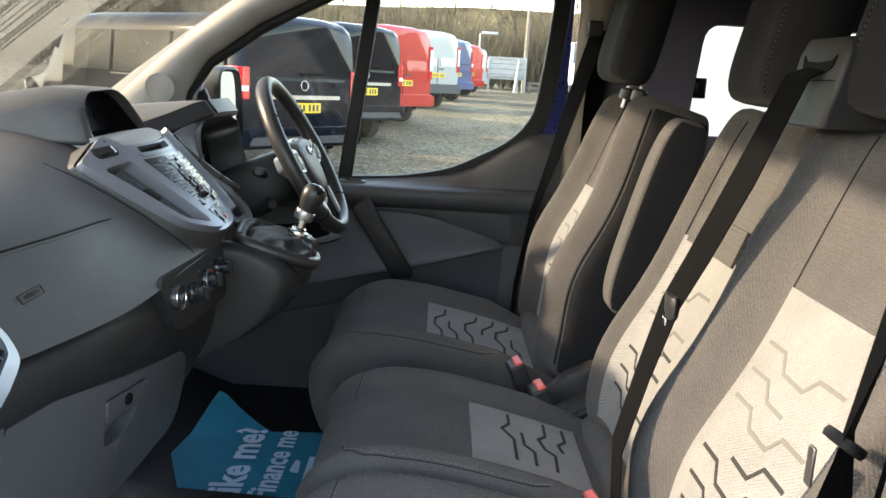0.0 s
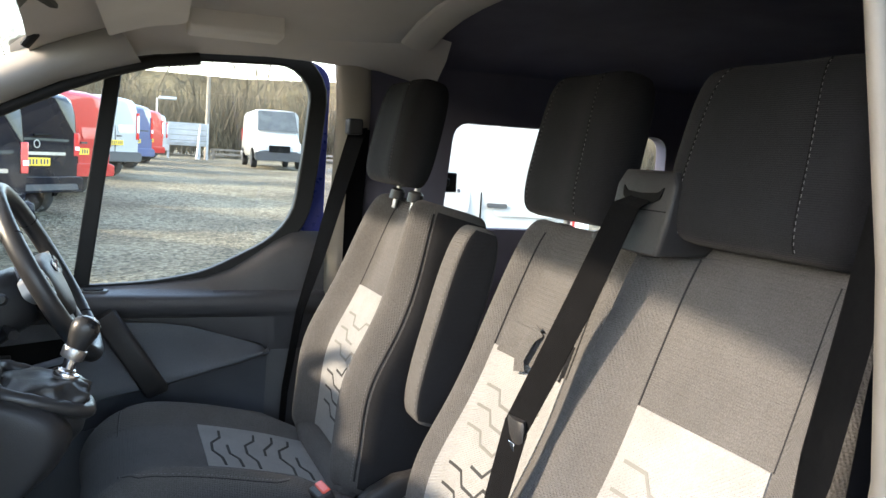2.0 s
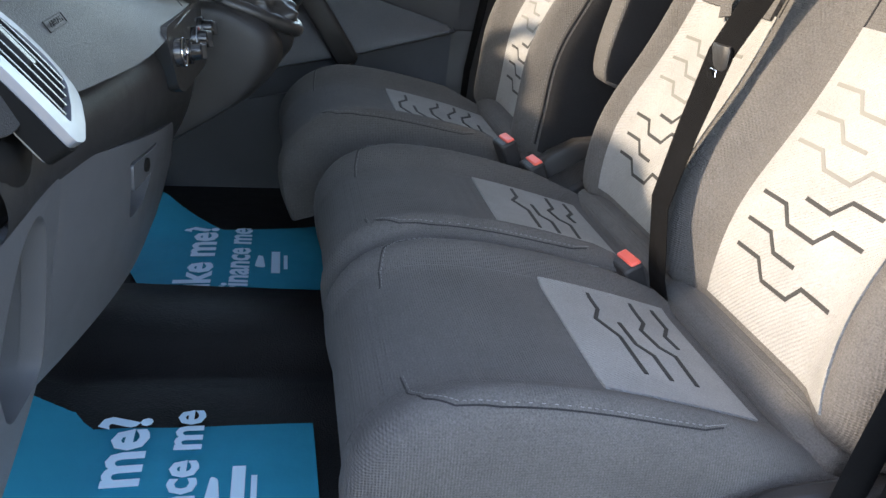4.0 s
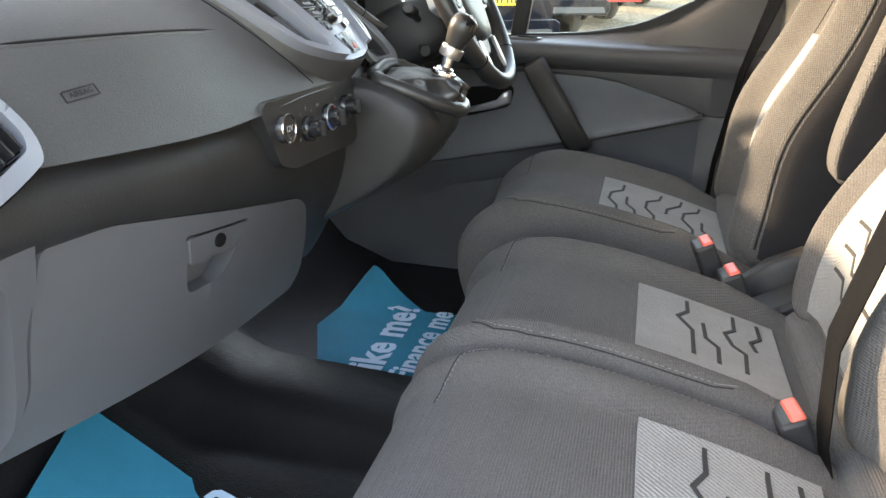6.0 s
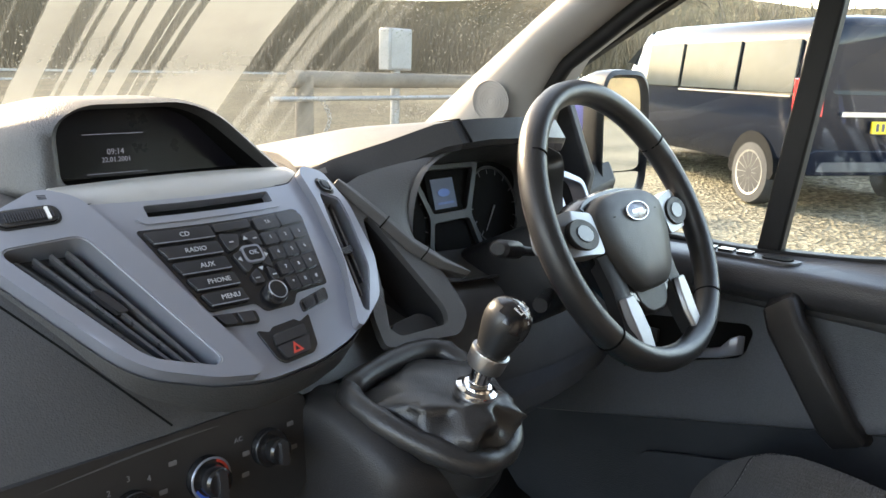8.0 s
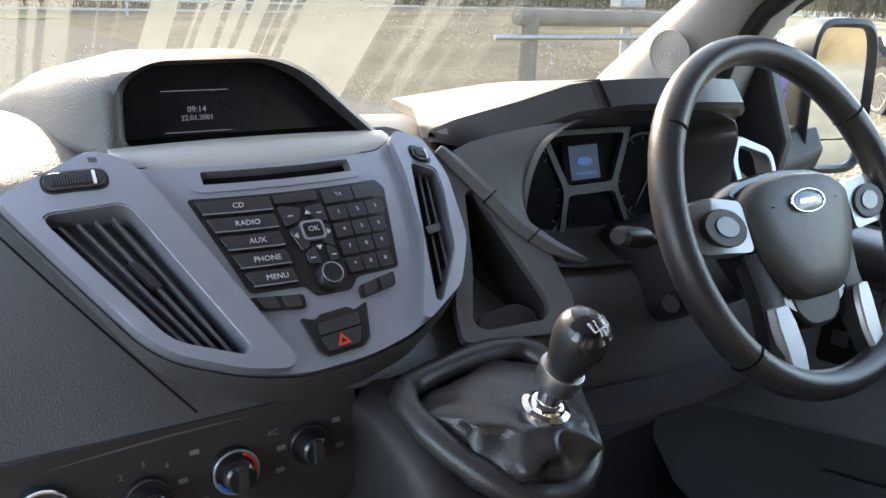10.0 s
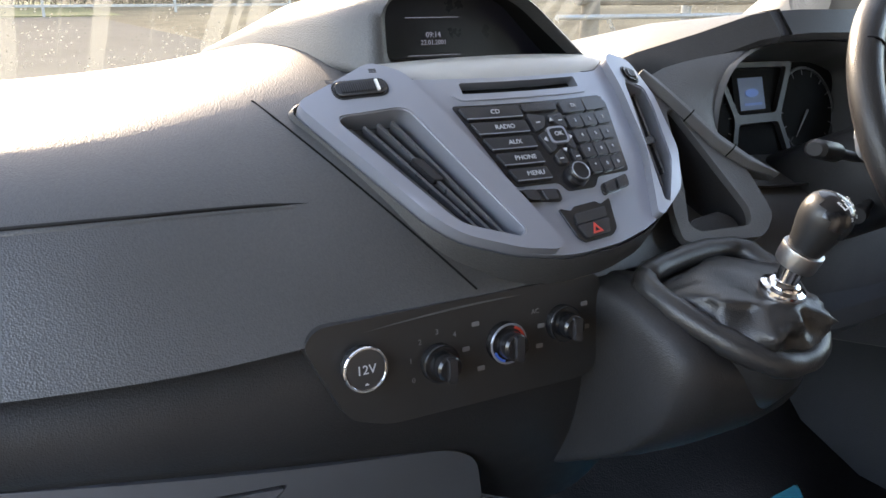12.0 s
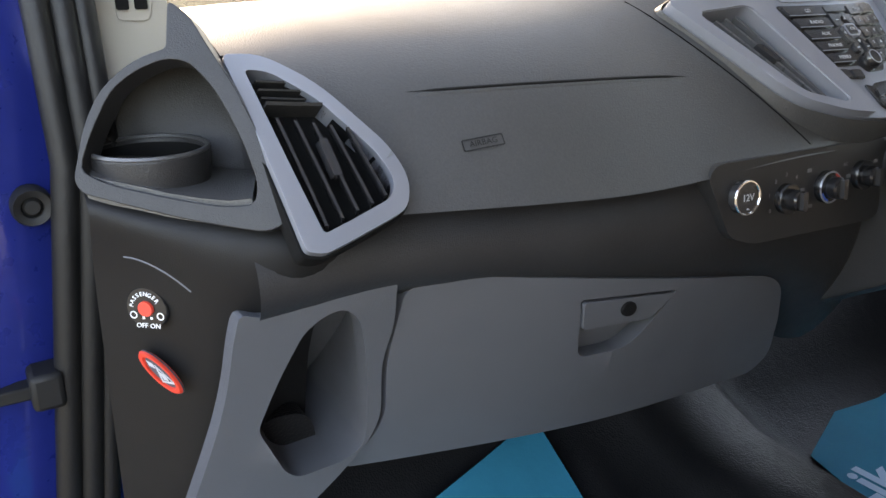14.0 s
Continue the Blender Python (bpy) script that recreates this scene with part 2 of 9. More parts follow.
def misted(name):
    """Windscreen glass: a broad milky band with clear runs down it, thin runs beside it, and water drops."""
    m = bpy.data.materials.new(name)
    m.use_nodes = True
    nt = m.node_tree
    nt.nodes.remove(nt.nodes["Principled BSDF"])
    out = nt.nodes["Material Output"]
    N = lambda k: nt.nodes.new("ShaderNode" + k)
    L = nt.links.new
    tc, split = N("TexCoord"), N("SeparateXYZ")
    L(tc.outputs["UV"], split.inputs["Vector"])

    def runs(across, along, detail=2.0, shift=0.0):
        mp, tex = N("Mapping"), N("TexNoise")
        mp.inputs["Scale"].default_value, mp.inputs["Location"].default_value = (across, along, 1.0), (shift, 0, 0)
        tex.inputs["Scale"].default_value, tex.inputs["Detail"].default_value = 1.0, detail
        L(tc.outputs["UV"], mp.inputs["Vector"])
        L(mp.outputs["Vector"], tex.inputs["Vector"])
        return tex.outputs["Fac"]

    def step(value, lo, hi, a=0.0, b=1.0):
        r = N("MapRange")
        r.interpolation_type = "SMOOTHSTEP"
        for k, v in (("From Min", lo), ("From Max", hi), ("To Min", a), ("To Max", b)):
            r.inputs[k].default_value = v
        L(value, r.inputs["Value"])
        return r.outputs["Result"]

    def calc(kind, a, b):
        n = N("Math")
        n.operation = kind
        for k, v in enumerate((a, b)):
            if isinstance(v, float):
                n.inputs[k].default_value = v
            else:
                L(v, n.inputs[k])
        return n.outputs["Value"]

    q = calc("ADD", split.outputs["X"], calc("MULTIPLY", calc("SUBTRACT", runs(30.0, 3.0, 3.0), 0.5), 0.010))

    def bars(*places):
        """Upright strips at the given places across the glass, each with its half width."""
        total = None
        for centre, half in places:
            off = calc("ABSOLUTE", calc("SUBTRACT", q, centre), 0.0)
            one = step(off, half - 0.0012, half + 0.0012, 1.0, 0.0)
            total = one if total is None else calc("MAXIMUM", total, one)
        return total

    band = bars((0.588, 0.101))
    left = calc("MULTIPLY", bars((0.393, 0.008), (0.410, 0.0035), (0.426, 0.0075), (0.300, 0.006), (0.232, 0.010)), 0.72)
    thin = calc("MULTIPLY", bars((0.452, 0.0014), (0.466, 0.0010), (0.340, 0.0012), (0.272, 0.0015), (0.205, 0.0012)), 0.40)
    left = calc("MAXIMUM", left, thin)
    clear = bars((0.5155, 0.0065), (0.5285, 0.0020), (0.548, 0.0026), (0.563, 0.0026), (0.584, 0.0045), (0.594, 0.0036), (0.605, 0.0034))
    milky = calc("MULTIPLY", band, calc("SUBTRACT", 1.0, calc("MULTIPLY", clear, 0.70)))
    milky = calc("MULTIPLY", milky, step(runs(14.0, 8.0, 4.0, 2.2), 0.30, 0.62, 0.78, 1.0))
    right = calc("MULTIPLY", step(q, 0.684, 0.692), step(runs(70.0, 1.2, 3.0, 5.2), 0.46, 0.64, 0.05, 0.62))
    right = calc("MULTIPLY", right, step(q, 0.72, 0.86, 1.0, 0.25))
    foot = step(split.outputs["Y"], 0.02, 0.16, 0.45, 0.10)
    fog = calc("MAXIMUM", calc("MAXIMUM", milky, left), calc("MAXIMUM", right, foot))
    cells, few = N("TexVoronoi"), N("SeparateColor")
    cells.inputs["Scale"].default_value = 190.0
    L(tc.outputs["Object"], cells.inputs["Vector"])
    L(cells.outputs["Color"], few.inputs["Color"])
    drop = calc("MULTIPLY", step(cells.outputs["Distance"], 0.18, 0.34, 1.0, 0.0), step(few.outputs["Red"], 0.40, 0.44))
    drop = calc("MULTIPLY", drop, step(runs(9.0, 9.0, 2.0), 0.38, 0.54, 0.35, 1.0))
    cover = calc("MULTIPLY", calc("MAXIMUM", fog, drop), 0.86)
    tr, film, both, gl, top = N("BsdfTransparent"), N("BsdfTranslucent"), N("MixShader"), N("BsdfGlossy"), N("MixShader")
    tr.inputs["Color"].default_value = (0.34, 0.355, 0.335, 1)
    film.inputs["Color"].default_value = (0.074, 0.077, 0.066, 1)
    gl.inputs["Roughness"].default_value = 0.05
    L(cover, both.inputs["Fac"])
    L(tr.outputs["BSDF"], both.inputs[1])
    L(film.outputs["BSDF"], both.inputs[2])
    L(sheen_of(nt), top.inputs["Fac"])
    L(both.outputs["Shader"], top.inputs[1])
    L(gl.outputs["BSDF"], top.inputs[2])
    L(top.outputs["Shader"], out.inputs["Surface"])
    return m


MISTED = misted("misted_windscreen_glass")


# ---- building helpers ----
def part(name, bm, mat, parent=None, label="", sharp=38, smooth=True, bevel=0.0, segments=2, sub=0):
    """Links bm as one mesh object, under parent where one is given."""
    bmesh.ops.remove_doubles(bm, verts=bm.verts[:], dist=1e-6)
    bmesh.ops.recalc_face_normals(bm, faces=bm.faces[:])
    me = bpy.data.meshes.new(name)
    bm.to_mesh(me)
    bm.free()
    me.materials.append(mat)
    if smooth:
        me.shade_smooth()
        if sharp < 180 and not sub:
            me.set_sharp_from_angle(angle=radians(sharp))
    ob = new(name, me)
    if parent is not None:
        ob.parent = parent
        ob.matrix_parent_inverse = world_of(parent).inverted()
    if bevel:
        mod = ob.modifiers.new("bevel", "BEVEL")
        mod.width, mod.segments, mod.limit_method, mod.angle_limit = bevel, segments, "ANGLE", radians(35)
        mod.harden_normals = False
    if sub:
        mod = ob.modifiers.new("subdivision", "SUBSURF")
        mod.levels = mod.render_levels = sub
    if label:
        ob["label"] = label
    return ob


def world_of(ob):
    m = ob.matrix_basis.copy()
    if ob.parent is not None:
        m = world_of(ob.parent) @ ob.matrix_parent_inverse @ m
    return m


def thing(name, at, label, category, group="", kind=""):
    ob = new(name)
    ob.empty_display_size = 0.1
    ob.location = at
    return tagged(ob, label, category, group, kind)


def box(lo, hi, m=None):
    bm = bmesh.new()
    bmesh.ops.create_cube(bm, size=1.0)
    c = [(a + b) / 2 for a, b in zip(lo, hi)]
    d = [b - a for a, b in zip(lo, hi)]
    for v in bm.verts:
        v.co = Vector((c[0] + v.co.x * d[0], c[1] + v.co.y * d[1], c[2] + v.co.z * d[2]))
        if m is not None:
            v.co = m @ v.co
    return bm


def loft(loops, closed=True, cap=True):
    """A skin over loops that have the same number of points."""
    bm = bmesh.new()
    rows = [[bm.verts.new(p) for p in loop] for loop in loops]
    n = len(rows[0])
    for a, b in zip(rows, rows[1:]):
        for i in range(n if closed else n - 1):
            j = (i + 1) % n
            bm.faces.new((a[i], a[j], b[j], b[i]))
    if cap and closed:
        bm.faces.new(rows[0][::-1])
        bm.faces.new(rows[-1])
    return bm


def bowl(loops):
    """A skin over loops, open at the first and closed at the last."""
    bm = loft(loops, cap=False)
    bm.verts.ensure_lookup_table()
    n = len(loops[0])
    bm.faces.new([bm.verts[len(bm.verts) - n + i] for i in range(n)])
    return bm


def ring(centre, a, b, n=16):
    return [centre + a * math.cos(2 * math.pi * i / n) + b * math.sin(2 * math.pi * i / n) for i in range(n)]


def tube(points, radius, n=10, squash=1.0, up=Vector((0, 0, 1)), cap=True):
    """A tube along points; radius may be a list; squash flattens it along its second axis."""
    pts = [Vector(p) for p in points]
    loops = []
    for i, p in enumerate(pts):
        d = (pts[min(i + 1, len(pts) - 1)] - pts[max(i - 1, 0)]).normalized()
        side = d.cross(up)
        if side.length < 1e-3:
            side = d.cross(Vector((1, 0, 0)))
        side.normalize()
        other = side.cross(d).normalized()
        r = radius[i] if isinstance(radius, (list, tuple)) else radius
        loops.append(ring(p, side * r, other * r * squash, n))
    return loft(loops, cap=cap)


def join(*bms):
    out = bmesh.new()
    for bm in bms:
        me = bpy.data.meshes.new("joined")
        bm.to_mesh(me)
        bm.free()
        out.from_mesh(me)
        bpy.data.meshes.remove(me)
    return out


def rounded(poly, r, n=5):
    """The polygon poly with its corners rounded; r one radius or one a corner."""
    out = []
    k = len(poly)
    for i, p in enumerate(poly):
        p, a, b = Vector(p), Vector(poly[i - 1]), Vector(poly[(i + 1) % k])
        ri = r[i] if isinstance(r, (list, tuple)) else r
        da, db = (a - p), (b - p)
        cut = min(ri, da.length * 0.48, db.length * 0.48)
        s, e = p + da.normalized() * cut, p + db.normalized() * cut
        for j in range(n + 1):
            t = j / n
            out.append(tuple((1 - t) ** 2 * s + 2 * t * (1 - t) * p + t * t * e))
    return out


def panel(outline, holes, place, thick, step=0.03):
    """A sheet with holes, drawn flat as (u, v), cut into steps and put in space by place(u, v, height)."""
    bm = bmesh.new()
    for loop in (outline, *holes):
        vs = [bm.verts.new((p[0], p[1], 0)) for p in loop]
        for i, v in enumerate(vs):
            bm.edges.new((v, vs[(i + 1) % len(vs)]))
    bmesh.ops.triangle_fill(bm, use_beauty=True, edges=bm.edges[:])
    if step:
        for axis in (0, 1):
            lo, hi = min(p[axis] for p in outline), max(p[axis] for p in outline)
            for i in range(1, int((hi - lo) / step) + 1):
                co, no = Vector((0, 0, 0)), Vector((0, 0, 0))
                co[axis], no[axis] = lo + i * step, 1.0
                bmesh.ops.bisect_plane(bm, geom=bm.verts[:] + bm.edges[:] + bm.faces[:], plane_co=co, plane_no=no, dist=1e-5)
    made = bmesh.ops.extrude_face_region(bm, geom=bm.faces[:])["geom"]
    for v in made:
        if isinstance(v, bmesh.types.BMVert):
            v.co.z = -thick
    for v in bm.verts:
        v.co = place(v.co.x, v.co.y, v.co.z)
    return bm


def flat(origin, u, v, n=None):
    """A placing for panel(): the plane through origin with the axes u and v."""
    o, u, v = Vector(origin), Vector(u).normalized(), Vector(v).normalized()
    n = Vector(n).normalized() if n is not None else u.cross(v).normalized()
    return lambda a, b, h=0.0: o + u * a + v * b + n * h


def frame_of(place, a, b, h=0.0, turn=0.0):
    """The pose that lies on place at (a, b): x along u, y along v."""
    o, e = place(a, b, h), 1e-3
    x = (place(a + e, b, h) - o).normalized()
    y = (place(a, b + e, h) - o)
    y = (y - x * y.dot(x)).normalized()
    m = Matrix((x, y, x.cross(y))).transposed().to_4x4()
    return Matrix.Translation(o) @ m @ pose(0, 0, 0, 0, 0, turn)


def onto(ob, start, way):
    """Where a line from start along way meets the finished surface of ob, and its normal there."""
    ev = ob.evaluated_get(bpy.context.evaluated_depsgraph_get())
    inv = ob.matrix_world.inverted()
    hit, at, n, _ = ev.ray_cast(inv @ Vector(start), inv.to_3x3() @ Vector(way))
    if not hit:
        return Vector(start), -Vector(way).normalized()
    return ob.matrix_world @ at, (ob.matrix_world.to_3x3() @ n).normalized()


def words(text, size, m, mat, parent, name="lettering", thick=0.0002, align="CENTER", bold=0.0):
    """Letters lying in the plane of the pose m, as a mesh."""
    cu = bpy.data.curves.new(name, "FONT")
    cu.body, cu.size, cu.extrude, cu.align_x, cu.align_y, cu.resolution_u = text, size, thick, align, "CENTER", 2
    cu.offset = bold
    ob = bpy.data.objects.new(name, cu)
    me = bpy.data.meshes.new_from_object(ob)
    bpy.data.objects.remove(ob)
    bm = bmesh.new()
    bm.from_mesh(me)
    bpy.data.meshes.remove(me)
    for v in bm.verts:
        v.co = m @ v.co
    return part(name, bm, mat, parent, smooth=False)


def disc(place, a, b, r, thick, h=0.0, n=28, squash=1.0):
    """A flat round plate on place at (a, b), its top h above it."""
    loops = [[place(a + k * r * math.cos(2 * math.pi * i / n), b + k * r * squash * math.sin(2 * math.pi * i / n), z) for i in range(n)]
             for k, z in ((1.0, h - thick), (1.0, h - thick * 0.15), (0.94, h))]
    return loft(loops)


def hoop(place, a, b, r, wire, h=0.0, n=32, squash=1.0):
    """A ring of round wire lying on place."""
    bm = bmesh.new()
    rows = []
    for i in range(n):
        t = 2 * math.pi * i / n
        row = []
        for j in range(6):
            q = 2 * math.pi * j / 6
            k = r + wire * math.cos(q)
            row.append(bm.verts.new(place(a + k * math.cos(t), b + k * squash * math.sin(t), h + wire * math.sin(q))))
        rows.append(row)
    for i in range(n):
        for j in range(6):
            bm.faces.new((rows[i][j], rows[(i + 1) % n][j], rows[(i + 1) % n][(j + 1) % 6], rows[i][(j + 1) % 6]))
    return bm


def strip(points, width, normal_of, thick=0.0012):
    """A band of given width along points that already lie on a surface; normal_of(i) is the surface's normal there."""
    pts = [Vector(p) for p in points]
    loops = []
    for i, p in enumerate(pts):
        d1 = (pts[i] - pts[i - 1]).normalized() if i else (pts[1] - pts[0]).normalized()
        d2 = (pts[i + 1] - pts[i]).normalized() if i < len(pts) - 1 else d1
        n = normal_of(i)
        d = (d1 + d2).normalized()
        side = n.cross(d).normalized() * (width / 2 / max(0.5, d.dot(d1)))
        loops.append([p - side - n * thick, p - side * 0.8 + n * thick * 0.6, p + side * 0.8 + n * thick * 0.6, p + side - n * thick])
    return loft(loops)

# ---- the place: car park and the van's cab ----
def ground_z(y):
    """The car park rises gently to the driver's side and levels out far off."""
    return 0.040 * min(max(y - 6.5, 0.0), 14.5) + 0.010 * min(max(y - 21.0, 0.0), 20.0)


def gravel(name):
    m = material(name, (0.102, 0.088, 0.062), 0.9, spec=0.12, mottle=0.35, mottle_scale=0.35, tint=(0.152, 0.133, 0.092))
    nt = m.node_tree
    b = nt.nodes["Principled BSDF"]
    tc = nt.nodes.new("ShaderNodeTexCoord")
    cells = nt.nodes.new("ShaderNodeTexVoronoi")
    cells.inputs["Scale"].default_value = 22.0
    fine = nt.nodes.new("ShaderNodeTexVoronoi")
    fine.inputs["Scale"].default_value = 6.0
    for n in (cells, fine):
        nt.links.new(tc.outputs["Object"], n.inputs["Vector"])
    mix = nt.nodes.new("ShaderNodeMix")
    mix.data_type, mix.blend_type = "RGBA", "OVERLAY"
    mix.inputs["Factor"].default_value = 0.75
    old = b.inputs["Base Color"].links[0].from_socket
    nt.links.new(old, mix.inputs["A"])
    grey = nt.nodes.new("ShaderNodeRGBToBW")
    nt.links.new(cells.outputs["Color"], grey.inputs["Color"])
    nt.links.new(grey.outputs["Val"], mix.inputs["B"])
    nt.links.new(mix.outputs["Result"], b.inputs["Base Color"])
    bump = nt.nodes.new("ShaderNodeBump")
    bump.inputs["Distance"].default_value = 0.03
    nt.links.new(cells.outputs["Distance"], bump.inputs["Height"])
    nt.links.new(bump.outputs["Normal"], b.inputs["Normal"])
    return m


GRAVEL = gravel("gravel_car_park")
bm = bmesh.new()
xs = [-900, -300, -100, -60, -30, -20, -12, -6, -3, 0, 3, 6, 10, 16, 30, 60, 120, 300, 900]
ys = [-900, -300, -60, -20, -6, 1.5, 4, 6.5, 9, 12, 16, 21, 26, 32, 41, 60, 120, 300, 900]
grid = [[bm.verts.new((x, y, ground_z(y))) for y in ys] for x in xs]
for a, b in zip(grid, grid[1:]):
    for i in range(len(ys) - 1):
        bm.faces.new((a[i], b[i], b[i + 1], a[i + 1]))
tagged(part("ground", bm, GRAVEL), "brown-grey gravel car park with puddled wheel tracks", "ground", kind="structure")

FLOOR_Z = 0.575
# cab floor: flat, then a toe board that slopes up to the bulkhead
prof = [(0.62, FLOOR_Z), (-0.55, FLOOR_Z), (-0.68, FLOOR_Z + 0.05), (-0.95, FLOOR_Z + 0.34), (-0.98, 1.0)]
loops = []
for y in (0.52, 0.58, 0.9, 1.06, 1.11, 1.15, 1.19, 1.23, 1.27, 1.31, 1.36, 1.42, 1.50, 1.54, 1.58, 1.62, 1.66, 1.72, 2.1, 2.34):
    hump = 0.085 * math.exp(-((y - 1.42) / 0.13) ** 4) + 0.028 * math.exp(-((y - 1.20) / 0.06) ** 4) + 0.012 * math.exp(-((y - 1.33) / 0.03) ** 2)
    loops.append([Vector((x, y, z + hump * (1 if x < 0.3 else 0.3))) for x, z in prof] + [Vector((x - 0.03, y, z - 0.05)) for x, z in prof[::-1]])
tagged(part("floor", loft(loops), RUBBER, sharp=60), "black ribbed rubber cab floor with a raised tunnel", "floor", kind="structure")

# headlining over the front, and the dark roof over the rear cabin
def roof_z(x, y):
    return 1.885 - 0.16 * ((y - 1.40) / 0.9) ** 4 - 0.10 * max(0.0, (-0.02 - x) / 0.36) ** 2


loops = []
for i in range(13):
    x = -0.36 + i * (0.90 / 12)
    under = [Vector((x, 0.56 + j * (1.68 / 14), roof_z(x, 0.56 + j * (1.68 / 14)))) for j in range(15)]
    loops.append(under + [p + Vector((0, 0, 0.03)) for p in under[::-1]])
tagged(part("ceiling", loft(loops), LINING, sharp=60), "warm grey fabric headlining over the cab", "ceiling", kind="structure")
loops = []
for i in range(9):
    x = 0.545 + i * 0.26
    under = [Vector((x, 0.52 + j * (1.76 / 14), roof_z(0.5, 0.56 + j * (1.68 / 14)) + 0.012)) for j in range(15)]
    loops.append(under + [p + Vector((0, 0, 0.03)) for p in under[::-1]])
tagged(part("ceiling_rear", loft(loops), DARK_LINING, sharp=60), "dark lining of the roof over the rear cabin", "ceiling", kind="structure")
# beam where the front lining ends
loops = []
for j in range(15):
    y = 0.66 + j * (1.46 / 14)
    z = roof_z(0.5, y)
    loops.append([Vector((0.47, y, z - 0.004)), Vector((0.505, y, z - 0.018)), Vector((0.55, y, z - 0.016)), Vector((0.57, y, z + 0.01)), Vector((0.47, y, z + 0.012))])
tagged(part("trim", loft(loops), LINING, sharp=50, bevel=0.006), "padded lining edge across the roof behind the seats", "trim", kind="structure")

# windscreen
WS_BASE, WS_TOP = Vector((-1.06, 0, 1.26)), Vector((-0.345, 0, 1.80))
loops, me_uv = [], []
bm = bmesh.new()
uvl = bm.loops.layers.uv.new("UVMap")
rows = []
for i in range(9):
    t = i / 8
    row = []
    for j in range(17):
        q = j / 16
        y = 0.62 + 1.56 * q
        bow = 0.13 * (2 * q - 1) ** 2
        p = WS_BASE.lerp(WS_TOP, t)
        row.append((bm.verts.new((p.x + bow * (1 - 0.6 * t), y, p.z + 0.03 * math.sin(math.pi * t))), q, t))
    rows.append(row)
for a, b in zip(rows, rows[1:]):
    for j in range(16):
        f = bm.faces.new((a[j][0], a[j + 1][0], b[j + 1][0], b[j][0]))
        for lp, (v, q, t) in zip(f.loops, (a[j], a[j + 1], b[j + 1], b[j])):
            lp[uvl].uv = (q, t)
window_1 = tagged(part("window_1", bm, MISTED, sharp=180), "windscreen misted with slanting runs and water drops", "windscreen", kind="structure")
window_1.visible_shadow = False
edge = [Vector((WS_TOP.x + 0.13 * 0.4 * (2 * q - 1) ** 2 + 0.006, 0.62 + 1.56 * q, WS_TOP.z - 0.002)) for q in [k * 0.90 / 16 for k in range(17)]]
edge += [Vector((-0.318, 2.065, 1.792)), Vector((-0.328, 2.088, 1.776)), Vector((-0.345, 2.100, 1.748)), Vector((-0.365, 2.108, 1.722))]
part("window_frame", tube(edge, 0.016, 8, 0.5), SEAL, window_1, "black windscreen edge band")

# pillars: a flattened tube for each
def pillar(name, pts, radii, mat, label, squash=0.55, up=Vector((0, 1, 0))):
    return tagged(part(name, tube(pts, radii, 14, squash, up=up), mat, sharp=70), label, "pillar", kind="structure")


# driver's windscreen pillar: a broad trim that swells between the glass and the door seal
sections = []
for (xu, zu), (xl, zl) in zip(((-1.02, 1.24), (-0.90, 1.35), (-0.80, 1.43), (-0.65, 1.545), (-0.50, 1.655), (-0.32, 1.752), (-0.20, 1.81)), ((-0.70, 1.20), (-0.672, 1.33), (-0.652, 1.395), (-0.60, 1.475), (-0.47, 1.568), (-0.30, 1.655), (-0.13, 1.715))):
    sec = []
    for k in range(9):
        t = k / 8
        sec.append(Vector((xu + (xl - xu) * t, 2.205 - 0.075 * math.sin(math.pi * min(1.0, 0.08 + 0.9 * t)) ** 0.6, zu + (zl - zu) * t)))
    sections.append(sec + [Vector((xl, 2.27, zl)), Vector((xu, 2.27, zu))])
tagged(part("a_pillar_driver", loft(sections), PILLAR_GREY, sharp=60), "light grey plastic windscreen pillar trim", "pillar", kind="structure")
pillar("seal_pillar", [(-0.712, 2.205, 1.20), (-0.684, 2.203, 1.32), (-0.660, 2.200, 1.388), (-0.604, 2.197, 1.466), (-0.540, 2.195, 1.510), (-0.470, 2.193, 1.560), (-0.385, 2.192, 1.606), (-0.300, 2.192, 1.648), (-0.20, 2.196, 1.692), (-0.10, 2.203, 1.724), (0.0, 2.212, 1.740)], 0.015, SEAL, "black rubber door seal along the windscreen pillar", squash=1.0)
pillar("a_pillar_passenger", [(-1.10, 0.60, 1.24), (-0.93, 0.615, 1.345), (-0.72, 0.63, 1.475), (-0.50, 0.645, 1.625), (-0.30, 0.66, 1.765), (-0.20, 0.665, 1.815)],
       [0.075, 0.07, 0.06, 0.055, 0.055, 0.06], PILLAR_GREY, "light grey plastic windscreen pillar trim")
SPK = flat((-0.712, 2.1290, 1.398), (0.82, 0.02, 0.57), (-0.56, -0.10, 0.80), (0, -1, -0.1))
grille_ = tagged(part("trim", hoop(SPK, 0, 0, 0.036, 0.0012, 0.001, n=40), PILLAR_GREY), "round perforated speaker grille on the windscreen pillar", "speaker grille", kind="structure")
part("grille_plate", disc(SPK, 0, 0, 0.035, 0.004, 0.001, 40), PILLAR_GREY, grille_)
for k in range(6):
    part("grille_rib", hoop(SPK, 0, 0, 0.006 + 0.0052 * k, 0.0006, 0.0014, n=32), PILLAR_GREY, grille_)

